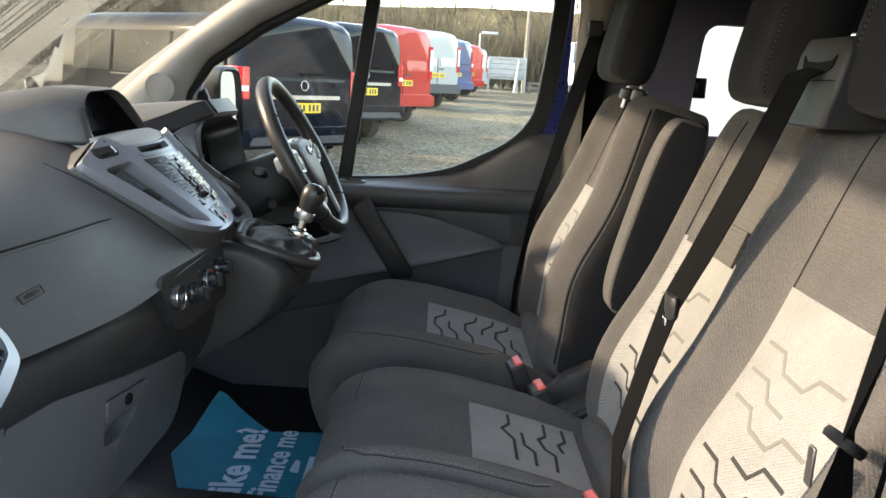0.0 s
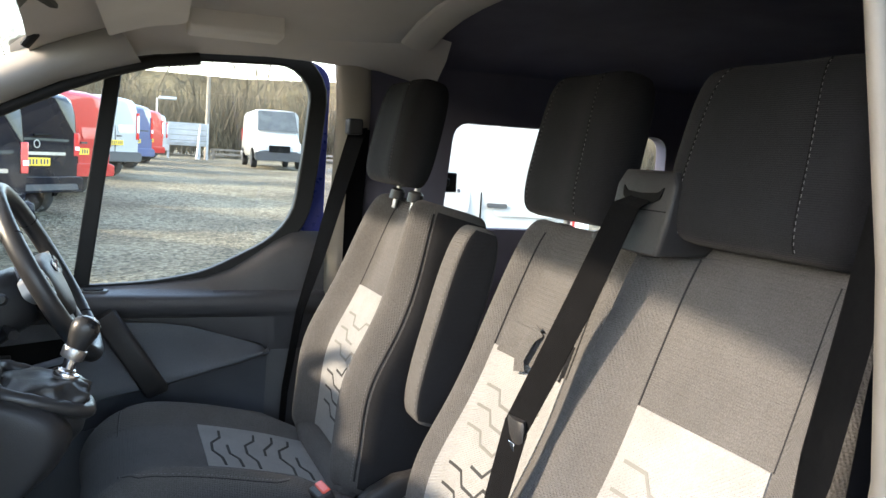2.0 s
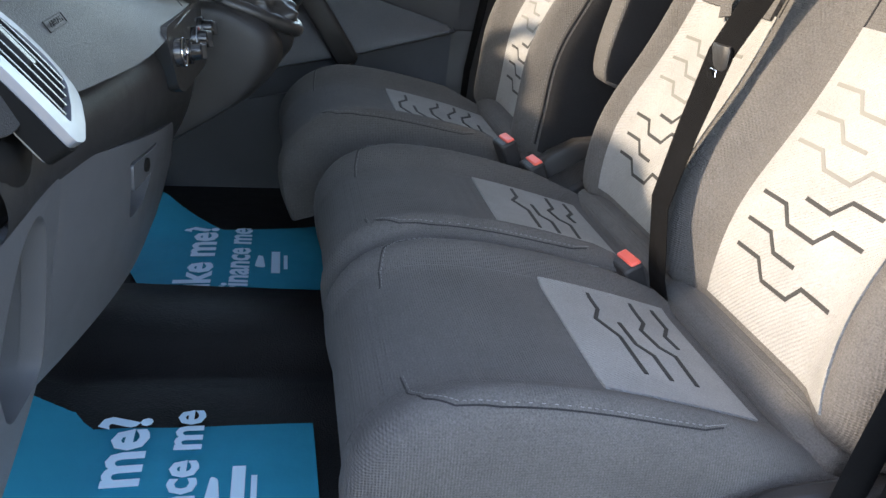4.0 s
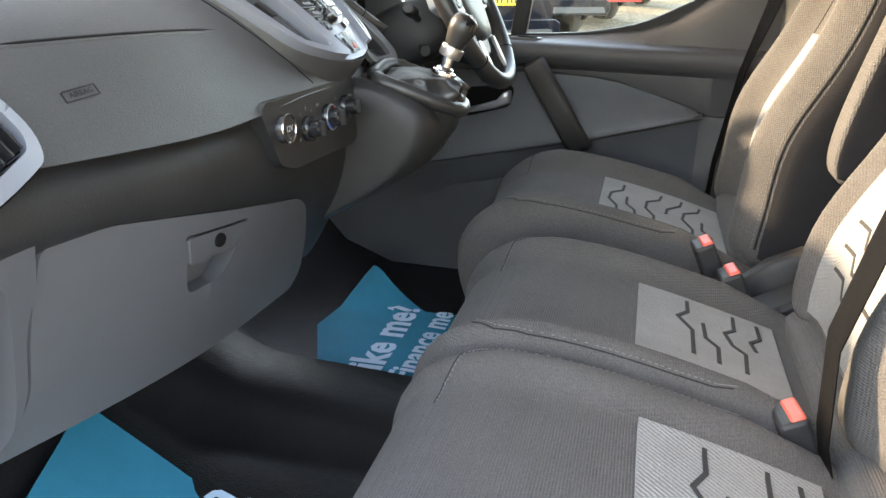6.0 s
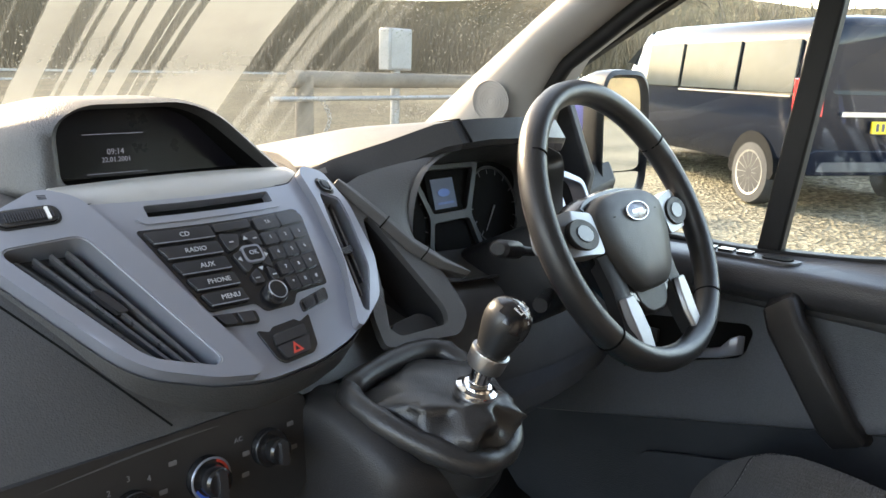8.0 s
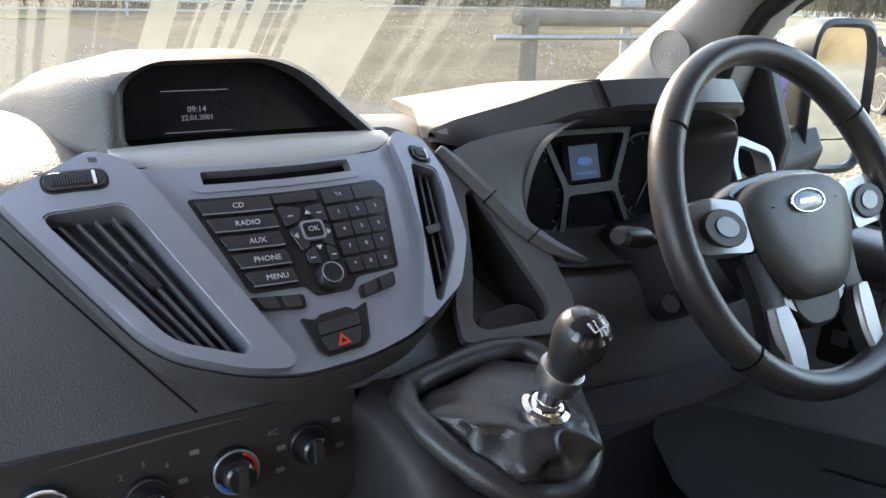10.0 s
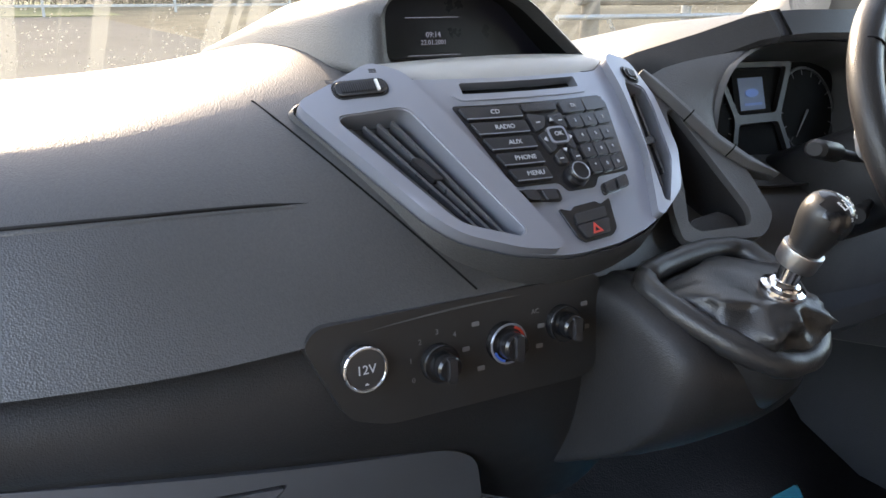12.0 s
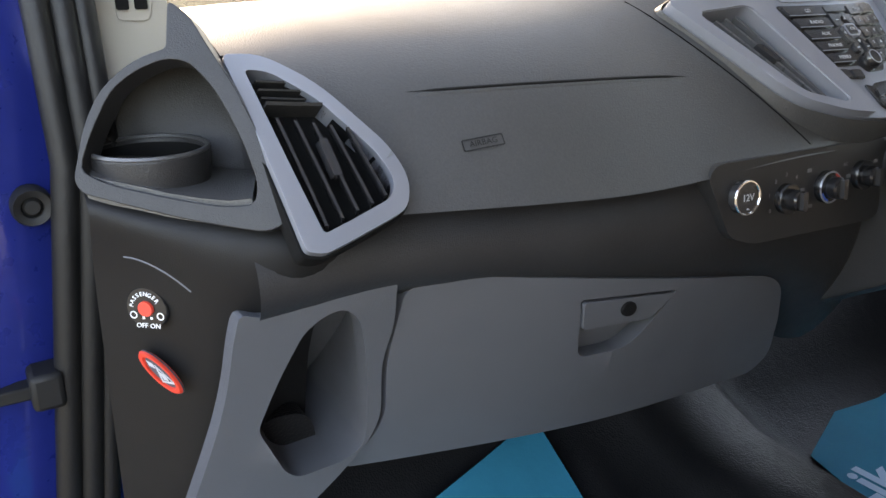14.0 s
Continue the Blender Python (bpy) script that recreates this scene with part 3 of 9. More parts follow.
# driver's side of the roof, above the door
side = []
for x, z, y in ((-0.40, 1.665, 2.262), (-0.30, 1.715, 2.240), (-0.2, 1.757, 2.215), (-0.1, 1.778, 2.203), (0.0, 1.79, 2.20), (0.2, 1.80, 2.20), (0.45, 1.79, 2.20), (0.6, 1.76, 2.2)):
    side.append([Vector((x, y + 0.035, z - 0.035)), Vector((x, y - 0.015, z - 0.02)), Vector((x, y - 0.07, z + 0.025)), Vector((x, y - 0.10, z + 0.07)), Vector((x, y + 0.08, z + 0.06))])
tagged(part("wall_roof_side", loft(side), LINING, sharp=60), "lining over the driver's door", "wall", kind="structure")
# driver's B pillar
pillar("b_pillar_driver", [(0.385, 2.245, 1.80), (0.40, 2.265, 1.65), (0.395, 2.275, 1.45), (0.38, 2.28, 1.2), (0.40, 2.28, 0.9), (0.42, 2.28, 0.56)], [0.05, 0.046, 0.045, 0.06, 0.09, 0.11], CREAM, "cream plastic pillar trim behind the driver's door")

# rear cabin: side wall with its window, floor and end wall
def cabin_side(name, y, out, window):
    hole = [rounded([(0.665, 1.345), (1.40, 1.345), (1.40, 1.64), (0.69, 1.64)], 0.05)] if window else []
    bm = panel([(0.42, 0.3), (2.7, 0.3), (2.7, 1.92), (0.42, 1.92)], hole, lambda a, b, h: Vector((a, y - out * h, b)), 0.05, step=0)
    return tagged(part(name, bm, DARK_LINING), "dark lining of the rear cabin's side", "wall", kind="structure")


wall_right = cabin_side("wall_right", 2.315, -1, True)
part("window_pane", box((0.64, 2.332, 1.32), (1.43, 2.336, 1.66)), GLASS, wall_right)
part("window_catch", join(box((0.672, 2.285, 1.445), (0.715, 2.33, 1.50)), box((0.645, 2.275, 1.462), (0.69, 2.30, 1.484))), DASH_FLAT, wall_right, "black sliding window catch", bevel=0.004)
cabin_side("wall_left", 0.46, 1, False)
tagged(part("wall_end", box((2.68, 0.40, 0.3), (2.74, 2.40, 1.95)), DARK_LINING), "dark end of the rear cabin", "wall", kind="structure")
tagged(part("floor_rear", box((0.56, 0.42, 0.50), (2.72, 2.36, 0.555)), RUBBER), "dark rear cabin floor", "floor", kind="structure")
# engine bulkhead under the windscreen
tagged(part("wall_bulkhead", box((-1.12, 0.5, 0.5), (-1.02, 2.3, 1.25)), DASH_FLAT), "black bulkhead ahead of the dashboard", "wall", kind="structure")

# ---- seats ----
def pad_fn(o, a, n, length, half, depth, bolster=0.03, bolster_at=0.80, spread=0.16, power=6, ends=9, taper=lambda s: 1.0, bow=lambda s: 0.0):
    """A padded slab: (u, s, h, back) to space; u across from the driver's side (-1) to the kerb (1), s along a, h off the surface."""
    o, a, n = Vector(o), Vector(a).normalized(), Vector(n).normalized()
    y = Vector((0, -1, 0))

    def at(u, s, h=0.0, back=False):
        k = max(0.0, 1 - abs(2 * s - 1) ** ends) ** (1 / ends)
        e = max(0.0, 1 - abs(u) ** power) ** (1 / power)
        w = half * taper(s) * (0.90 + 0.10 * k)
        bump = bolster * math.exp(-((abs(u) - bolster_at) / spread) ** 2) * k
        d = depth * (k * e - 1) + bump + bow(s) if not back else -depth - depth * k * e
        return o + a * (length * s) + y * (w * u) + n * (d + h)
    return at


def pad_mesh(at, nu=26, ns=26):
    us = [math.sin(math.pi / 2 * (2 * i / nu - 1)) for i in range(nu + 1)]
    us = [0.55 * u + 0.45 * (2 * i / nu - 1) for i, u in enumerate(us)]
    ss = [0.5 - 0.5 * math.cos(math.pi * i / ns) for i in range(ns + 1)]
    loops = []
    for s in ss:
        loops.append([at(u, s) for u in us] + [at(u, s, 0, True) for u in us[::-1][1:-1]])
    return loft(loops)


def patch(at, u0, u1, s0, s1, h=0.0025, nu=10, ns=16):
    """A cloth panel laid on a pad's front, a little proud of it."""
    top = [[at(u0 + (u1 - u0) * i / nu, s0 + (s1 - s0) * j / ns, h) for i in range(nu + 1)] for j in range(ns + 1)]
    low = [[at(u0 + (u1 - u0) * i / nu, s0 + (s1 - s0) * j / ns, -0.004) for i in range(nu + 1)] for j in range(ns + 1)]
    loops = [t + l[::-1] for t, l in zip(top, low)]
    return loft(loops)


BACK_LINES = [
    [(0.071, 0.811), (0.266, 0.812), (0.349, 0.756), (0.567, 0.753), (0.649, 0.809), (0.878, 0.814)],
    [(0.065, 0.706), (0.268, 0.709), (0.366, 0.656), (0.550, 0.654)],
    [(0.078, 0.605), (0.284, 0.607), (0.380, 0.558), (0.594, 0.554), (0.660, 0.612), (0.890, 0.612)],
    [(0.412, 0.460), (0.614, 0.456), (0.686, 0.515), (0.909, 0.514)],
    [(0.110, 0.412), (0.316, 0.413), (0.415, 0.361), (0.634, 0.360), (0.702, 0.416), (0.925, 0.416)],
    [(0.122, 0.312), (0.337, 0.314), (0.428, 0.264), (0.610, 0.264)],
    [(0.134, 0.219), (0.344, 0.221), (0.434, 0.166), (0.650, 0.169), (0.722, 0.226), (0.949, 0.224)],
]
SEAT_LINES = [
    [(0.051, 0.359), (0.218, 0.359), (0.338, 0.282), (0.483, 0.380), (0.807, 0.374)],
    [(0.325, 0.464), (0.529, 0.470), (0.607, 0.550), (0.817, 0.541)],
    [(0.050, 0.700), (0.259, 0.691), (0.351, 0.615), (0.502, 0.658), (0.563, 0.740), (0.817, 0.720)],
    [(0.062, 0.875), (0.254, 0.877), (0.354, 0.798), (0.469, 0.824)],
]


def emboss(at, line, u0, u1, s0, s1, parent, mat, flip=False, width=0.0062):
    """One zigzag line of the cloth's pattern."""
    pts, nor = [], []
    dense = []
    for (a0, b0), (a1, b1) in zip(line, line[1:]):
        for k in range(4):
            dense.append((a0 + (a1 - a0) * k / 4, b0 + (b1 - b0) * k / 4))
    dense.append(line[-1])
    for a, b in dense:
        u, s = (u0 + (u1 - u0) * a, s0 + (s1 - s0) * b) if not flip else (u0 + (u1 - u0) * b, s0 + (s1 - s0) * a)
        p = at(u, s, 0.003)
        e = 0.01
        n = (at(u + e, s) - at(u - e, s)).cross(at(u, s + e) - at(u, s - e)).normalized()
        if n.dot(at(u, s, 1.0) - at(u, s)) < 0:
            n = -n
        pts.append(p)
        nor.append(n)
    part("embossed_line", strip(pts, width, lambda i: nor[i], 0.0012), mat, parent, smooth=False)


def stitches(path, parent, dash=0.0036, gap=0.0030, r=0.00042):
    """A row of stitches along points, as one mesh."""
    pts = [Vector(p) for p in path]
    bms, run = [], 0.0
    bm = bmesh.new()
    for a, b in zip(pts, pts[1:]):
        d = b - a
        n = max(1, int(d.length / (dash + gap)))
        for i in range(n):
            s = a + d * (i / n)
            e = s + d.normalized() * dash
            side = d.cross(Vector((0.3, 0.2, 1))).normalized() * r
            up = side.cross(d).normalized() * r
            lo = [bm.verts.new(s + q) for q in (side, up, -side, -up)]
            hi = [bm.verts.new(e + q) for q in (side, up, -side, -up)]
            for k in range(4):
                bm.faces.new((lo[k], lo[(k + 1) % 4], hi[(k + 1) % 4], hi[k]))
            bm.faces.new(lo[::-1])
            bm.faces.new(hi)
    return part("stitching", bm, STITCH, parent, smooth=False)


def headrest(yc, x, z, half, high, parent, lean=0.22):
    """A padded headrest on two posts."""
    a = Vector((lean, 0, 1)).normalized()
    n = Vector((-1, 0, lean)).normalized()
    at = pad_fn((x, yc, z), a, n, high, half, 0.046, bolster=0.006, bolster_at=0.6, spread=0.3, power=5, ends=4.5, taper=lambda s: 0.86 + 0.14 * math.sin(math.pi * min(1, 0.25 + 0.62 * s)))
    h = part("headrest", pad_mesh(at, 22, 20), FABRIC_HEAD, parent, sharp=180)
    for u in (-0.62, 0.62):
        part("seam", tube([at(u * (1.12 - 0.18 * i / 24), 0.03 + 0.94 * i / 24, -0.0006) for i in range(25)], 0.0016, 6), VOID, h)
        stitches([at((u + 0.016) * (1.12 - 0.18 * i / 30), 0.03 + 0.94 * i / 30, 0.001) for i in range(31)], h)
    for dy in (-0.062, 0.062):
        foot = Vector((x, yc + dy, z)) - n * 0.082
        part("post", tube([foot - a * 0.05, foot + a * 0.02], 0.006, 10), STEEL, h)
        part("collar", loft([ring(foot - a * k, Vector((0, 1, 0)) * r, n * r * 0.7, 14) for k, r in ((0.030, 0.024), (0.010, 0.024), (0.004, 0.016))]), DASH_FLAT, h)
    return h


TH = math.atan(0.30)
UP_BACK, OUT_BACK = Vector((math.sin(TH), 0, math.cos(TH))), Vector((-math.cos(TH), 0, math.sin(TH)))


DRIVER_LINES = [
    [(0.85, 0.13), (0.70, 0.12), (0.57, 0.06), (0.40, 0.07), (0.26, 0.15), (0.10, 0.16)],
    [(0.85, 0.26), (0.70, 0.25), (0.60, 0.19), (0.42, 0.19)],
    [(0.85, 0.39), (0.70, 0.39), (0.56, 0.33), (0.38, 0.34), (0.24, 0.43), (0.10, 0.45)],
    [(0.55, 0.48), (0.42, 0.49), (0.22, 0.59), (0.08, 0.61)],
    [(0.88, 0.66), (0.72, 0.67), (0.55, 0.60), (0.38, 0.62), (0.22, 0.73), (0.10, 0.75)],
    [(0.90, 0.80), (0.76, 0.80), (0.66, 0.74), (0.47, 0.75)],
]


def seat_back(yc, half, x0, z0, length, parent, insert, name="backrest", bolster=0.035, insert_s=(0.04, 0.635), lean=TH, top=0.80, lumbar=0.22, flare=0.0):
    up, out = Vector((math.sin(lean), 0, math.cos(lean))), Vector((-math.cos(lean), 0, math.sin(lean)))
    at = pad_fn((x0, yc, z0), up, out, length, half, 0.075, bolster=bolster, bolster_at=0.78, spread=0.17, power=9, ends=11,
                taper=lambda s: 1.0 - (1 - top) * max(0.0, (s - 0.45) / 0.55) ** 2, bow=lambda s: 0.028 * math.exp(-((s - lumbar) / 0.2) ** 2) - 0.022 * s * s)
    b = part(name, pad_mesh(at, 34, 30), FABRIC, parent, sharp=180)
    u0, u1 = insert
    wide = lambda u, s, h=0.0: at(u0 + (u - u0) * (1 + flare * max(0.0, (insert_s[1] - s) / (insert_s[1] - insert_s[0])) ** 1.4), s, h)
    panel_ = part("insert", patch(wide, u0, u1, *insert_s, h=0.003), INSERT, b, "pale grey mesh cloth panel", sharp=60)
    for i, line in enumerate(BACK_LINES):
        emboss(at, line, u0, u1, *insert_s, panel_, GROOVE_PALE if i < 3 else GROOVE_DARK)
    # seams beside the centre panel, and the stitched edge of each bolster
    for u in (u0, u1):
        pts = [at(u * 1.02, insert_s[1] + (0.96 - insert_s[1]) * i / 12, -0.0006) for i in range(13)]
        part("seam", tube(pts, 0.0020, 6), FABRIC_HEAD, b)
    for u in (-0.955, 0.955):
        part("piping", tube([at(u, 0.05 + 0.91 * i / 30, 0.0) for i in range(31)], 0.0024, 6), FABRIC_HEAD, b)
        stitches([at(u * 0.985, 0.05 + 0.91 * i / 40, 0.0012) for i in range(41)], b)
    return at, b


def side_panel(at, parent, s0=0.03, s1=0.97):
    """The dark cloth side of a padded slab, on the kerb side, laid a little proud."""
    us = [0.972, 0.984, 0.992, 0.997, 0.9995, 1.0]
    out = Vector((0, -0.0016, 0))
    loops = []
    for k in range(25):
        q = s0 + (s1 - s0) * k / 24
        loops.append([at(u, q, 0.0008) + out for u in us] + [at(u, q, 0, True) + out for u in us[::-1][1:]])
    return part("side_panel", loft(loops), FABRIC_HEAD, parent, "dark cloth side panel", sharp=60)


def along_profile(points):
    """A smooth line through (x, z) points: s from 0 to 1 gives the place and the outward normal."""
    pts = [Vector((x, 0, z)) for x, z in points]
    fine = []
    for i in range(len(pts) - 1):
        p0, p1, p2, p3 = pts[max(i - 1, 0)], pts[i], pts[i + 1], pts[min(i + 2, len(pts) - 1)]
        for k in range(10):
            t = k / 10
            fine.append(0.5 * ((2 * p1) + (p2 - p0) * t + (2 * p0 - 5 * p1 + 4 * p2 - p3) * t * t + (3 * p1 - p0 - 3 * p2 + p3) * t ** 3))
    fine.append(pts[-1])
    run = [0.0]
    for a, b in zip(fine, fine[1:]):
        run.append(run[-1] + (b - a).length)

    def where(s):
        d = min(max(s, 0.0), 1.0) * run[-1]
        i = max(0, min(len(run) - 2, sum(1 for r in run if r <= d) - 1))
        return fine[i].lerp(fine[i + 1], (d - run[i]) / max(1e-9, run[i + 1] - run[i]))

    def at(s):
        w = (where(s + 0.02) - where(s - 0.02)).normalized()
        return where(s), Vector((w.z, 0, -w.x))
    return at, run[-1]


def cushion_fn(yc, half, points, bolster, roll=0.034):
    """A seat cushion: (u, s, h) to space; s runs from the backrest over the top and down the nose."""
    prof, length = along_profile(points)

    def at(u, s, h=0.0, drop=0.0):
        p, n = prof(s)
        q = min(1.0, abs(u))
        w = half * (1.0 - 0.10 * max(0.0, (s - 0.60) / 0.40) ** 2)
        fade = min(1.0, max(0.0, s / 0.25)) * (1.0 - 0.75 * min(1.0, max(0.0, (s - 0.60) / 0.25)))
        swell = bolster * math.exp(-((q - 0.84) / 0.15) ** 2) * fade
        edge = roll * (1.0 - max(0.0, 1.0 - q ** 9) ** (1 / 9))
        return p + Vector((0, yc - w * u, 0)) + n * (swell - edge - drop + h)
    return at


def seat_cushion(yc, half, points, parent, insert, insert_s, bolster=0.024, lines=SEAT_LINES, wall=0.085):
    at = cushion_fn(yc, half, points, bolster)
    nu, ns = 34, 40
    us = [0.6 * math.sin(math.pi / 2 * (2 * i / nu - 1)) + 0.4 * (2 * i / nu - 1) for i in range(nu + 1)]
    loops = []
    for k in range(ns + 1):
        q = k / ns
        loops.append([at(u, q) for u in us] + [at(1, q, 0, wall * 0.3), at(1, q, 0, wall * 0.7), at(0.97, q, 0, wall), at(-0.97, q, 0, wall), at(-1, q, 0, wall * 0.7), at(-1, q, 0, wall * 0.3)])
    c = part("cushion", loft(loops), FABRIC, parent, sharp=75)
    u0, u1 = insert
    panel_ = part("insert", patch(at, u0, u1, *insert_s, h=0.0025), INSERT, c, "pale grey mesh cloth panel", sharp=60)
    s1, s0 = insert_s
    for line in lines:
        emboss(at, line, u0, u1, s0, s1, panel_, GROOVE_DARK)
    # seams from the insert to the nose, and the piped seam where the top meets the side wall
    for u in (u0, u1):
        part("seam", tube([at(u * (1 + 0.05 * i / 20), s0 + (0.80 - s0) * i / 20, -0.0008) for i in range(21)], 0.0016, 6), FABRIC_FINE, c)
    edge = [(0.90, 0.27), (0.925, 0.30), (0.932, 0.36), (0.932, 0.48), (0.928, 0.58), (0.905, 0.635), (0.83, 0.668), (0.66, 0.685), (0.45, 0.691)]
    for side in (-1, 1):
        line = []
        for (a0, b0), (a1, b1) in zip(edge, edge[1:]):
            line += [(a0 + (a1 - a0) * k / 6, b0 + (b1 - b0) * k / 6) for k in range(6)]
        part("seam", tube([at(side * a, b, -0.0006) for a, b in line], 0.0011, 6), FABRIC_HEAD, c)
        stitches([at(side * (a - 0.012), b - 0.004, 0.0012) for a, b in line], c)
    return at, c


bench = thing("double_seat", (0.2, 1.08, FLOOR_Z), "double passenger seat in charcoal cloth with pale grey mesh panels", "van seat", group="front seats")
P_AT, p_back = seat_back(0.880, 0.248, 0.325, 0.86, 0.625, bench, (-0.435, 0.528), top=0.93, flare=0.26)
M_AT, m_back = seat_back(1.255, 0.212, 0.325, 0.86, 0.615, bench, (-0.613, 0.425), insert_s=(0.04, 0.62), top=0.86, flare=0.10)
BENCH_LINE = [(0.37, 0.812), (0.30, 0.838), (0.20, 0.866), (0.10, 0.891), (0.01, 0.907), (-0.07, 0.910), (-0.128, 0.897), (-0.165, 0.862), (-0.178, 0.815), (-0.168, 0.755), (-0.145, 0.700)]
PC_AT, p_cush = seat_cushion(0.868, 0.206, BENCH_LINE, bench, (-0.64, 0.60), (0.150, 0.405))
MC_AT, m_cush = seat_cushion(1.272, 0.194, [(x, z + 0.006) for x, z in BENCH_LINE], bench, (-0.57, 0.60), (0.150, 0.415), bolster=0.028)
headrest(0.880, 0.462, 1.458, 0.148, 0.226, bench)
headrest(1.306, 0.462, 1.460, 0.117, 0.240, bench)
part("seat_base", box((-0.08, 0.66, 0.66), (0.40, 1.44, 0.80)), DASH_FLAT, bench, "black plastic seat box", bevel=0.02)
for y in (0.70, 1.38):
    part("leg", loft([[Vector((x0, y - 0.02, z)), Vector((x1, y - 0.02, z)), Vector((x1, y + 0.02, z)), Vector((x0, y + 0.02, z))] for x0, x1, z in ((-0.10, 0.40, FLOOR_Z), (-0.04, 0.36, 0.62), (-0.02, 0.36, 0.70))]), DASH_FLAT, bench, bevel=0.006)
part("lower_roll", tube([(0.322, 0.672 + 0.79 * i / 24, 0.846 - 0.010 * (1 if 11 < i < 13 else 0)) for i in range(25)], [0.020] + [0.036] * 23 + [0.020], 14, 0.85), FABRIC, bench, "charcoal cloth roll where seat meets backrest", sharp=180)
# belt exit shroud between the two headrests
guide = part("belt_guide", loft([[Vector((x + 0.18 * dz, 1.037 + dy, 1.432 + dz)) for dy, dz in ((-0.058 * k, 0.0), (-0.064 * k, 0.04), (-0.064 * k, 0.090 * k), (-0.052 * k, 0.108 * k), (0.052 * k, 0.108 * k), (0.064 * k, 0.090 * k), (0.064 * k, 0.04), (0.058 * k, 0.0))] for x, k in ((0.444, 0.94), (0.448, 1.0), (0.56, 1.0))]), DASH_FLAT, bench, "black plastic belt outlet", bevel=0.005)
slot = [(-0.044, 0.088), (-0.040, 0.072), (-0.020, 0.064), (0.022, 0.064), (0.042, 0.072), (0.046, 0.088), (0.036, 0.080), (0.0, 0.078), (-0.034, 0.080)]
part("belt_slot", panel(rounded(slot, 0.004), [], lambda a, b, h: Vector((0.4425 + 0.18 * b - h, 1.037 - a, 1.432 + b)), 0.004, step=0), VOID, guide, "curved dark belt slot")
part("guide_groove", panel([(-0.058, 0.0560), (0.058, 0.0560), (0.058, 0.0572), (-0.058, 0.0572)], [], lambda a, b, h: Vector((0.4425 + 0.18 * b - h, 1.037 - a, 1.432 + b)), 0.002, step=0), VOID, guide)
# flap with a pull loop on the middle backrest
flap = part("flap", patch(M_AT, -0.558, 0.398, 0.608, 0.70, h=0.008, ns=4), FABRIC_FINE, m_back, "fold-down flap with a pull loop")
loop_pts = [M_AT(-0.06, 0.705, 0.012), M_AT(-0.09, 0.68, 0.02), M_AT(-0.135, 0.62, 0.02), M_AT(-0.11, 0.585, 0.014)]
part("pull_loop", tube(loop_pts, 0.017, 8, 0.16, up=OUT_BACK), FABRIC_FINE, flap)
# side recliner cover and belt anchor on the kerb side
part("side_cover", loft([[Vector((x, 0.622 + dy, z)) for x, z in ((0.12, 0.80), (0.24, 0.845), (0.42, 0.86), (0.47, 0.80), (0.47, 0.62), (0.15, 0.62))] for dy in (0, 0.03)]), DASH_FLAT, bench, "black plastic recliner cover", bevel=0.008)

driver = thing("driver_seat", (0.15, 1.83, FLOOR_Z), "driver's seat in charcoal cloth with pale grey panels and armrest", "van seat", group="front seats")
D_AT, d_back = seat_back(1.872, 0.240, 0.268, 0.86, 0.61, driver, (-0.53, 0.44), bolster=0.056, insert_s=(0.04, 0.625), lean=math.atan(0.262), top=0.64, lumbar=0.35)
side_panel(D_AT, d_back)
side_panel(P_AT, p_back)
DRIVER_LINE = [(0.31, 0.832), (0.25, 0.852), (0.13, 0.886), (0.0, 0.913), (-0.10, 0.923), (-0.165, 0.912), (-0.215, 0.878), (-0.238, 0.835), (-0.235, 0.780), (-0.215, 0.720)]
DC_AT, d_cush = seat_cushion(1.838, 0.236, DRIVER_LINE, driver, (-0.58, 0.60), (0.08, 0.455), bolster=0.034, lines=DRIVER_LINES)
headrest(1.898, 0.354, 1.484, 0.128, 0.232, driver)
part("seat_base", box((-0.10, 1.60, 0.60), (0.34, 2.06, 0.84)), DASH_FLAT, driver, "black plastic seat base", bevel=0.03)
part("lower_roll", tube([(0.262, 1.66 + 0.41 * i / 16, 0.866) for i in range(17)], [0.020] + [0.034] * 15 + [0.020], 14, 0.85), FABRIC, driver, "charcoal cloth roll where seat meets backrest", sharp=180)
# armrest folded upright beside the backrest
arm_at = pad_fn((0.318, 1.545, 1.052), (0.26, 0, 1), (-1, 0, 0.26), 0.385, 0.034, 0.046, bolster=0, power=9, ends=3.4)
arm = part("armrest", pad_mesh(arm_at, 24, 24), FABRIC_FINE, driver, "charcoal cloth armrest folded upright", sharp=180)
side_panel(arm_at, arm, 0.02, 0.98)
stitches([arm_at(0.90, 0.05 + 0.9 * i / 30, 0.001) for i in range(31)], arm)
part("recliner_cover", loft([[Vector((x + k * 0.012, 1.575 + dy, z - k * 0.008)) for x, z in ((0.08, 0.79), (0.15, 0.822), (0.21, 0.842), (0.25, 0.862), (0.28, 0.892), (0.33, 0.918), (0.38, 0.925), (0.41, 0.90), (0.41, 0.70), (0.08, 0.70))] for dy, k in ((0, 1), (0.006, 0), (0.035, 0))]), DASH_FLAT, driver, "black plastic recliner cover", sharp=50, bevel=0.006)

# ---- dashboard ----
HEATER = material("satin_black_plastic", (0.018, 0.018, 0.0185), 0.40, grain=(("noise", 1200, 0.2),), mottle=0.15, mottle_scale=12)
dash = thing("dashboard", (-0.6, 1.40, 0.8), "black grained dashboard with a silver centre stack and grey glovebox", "dashboard")


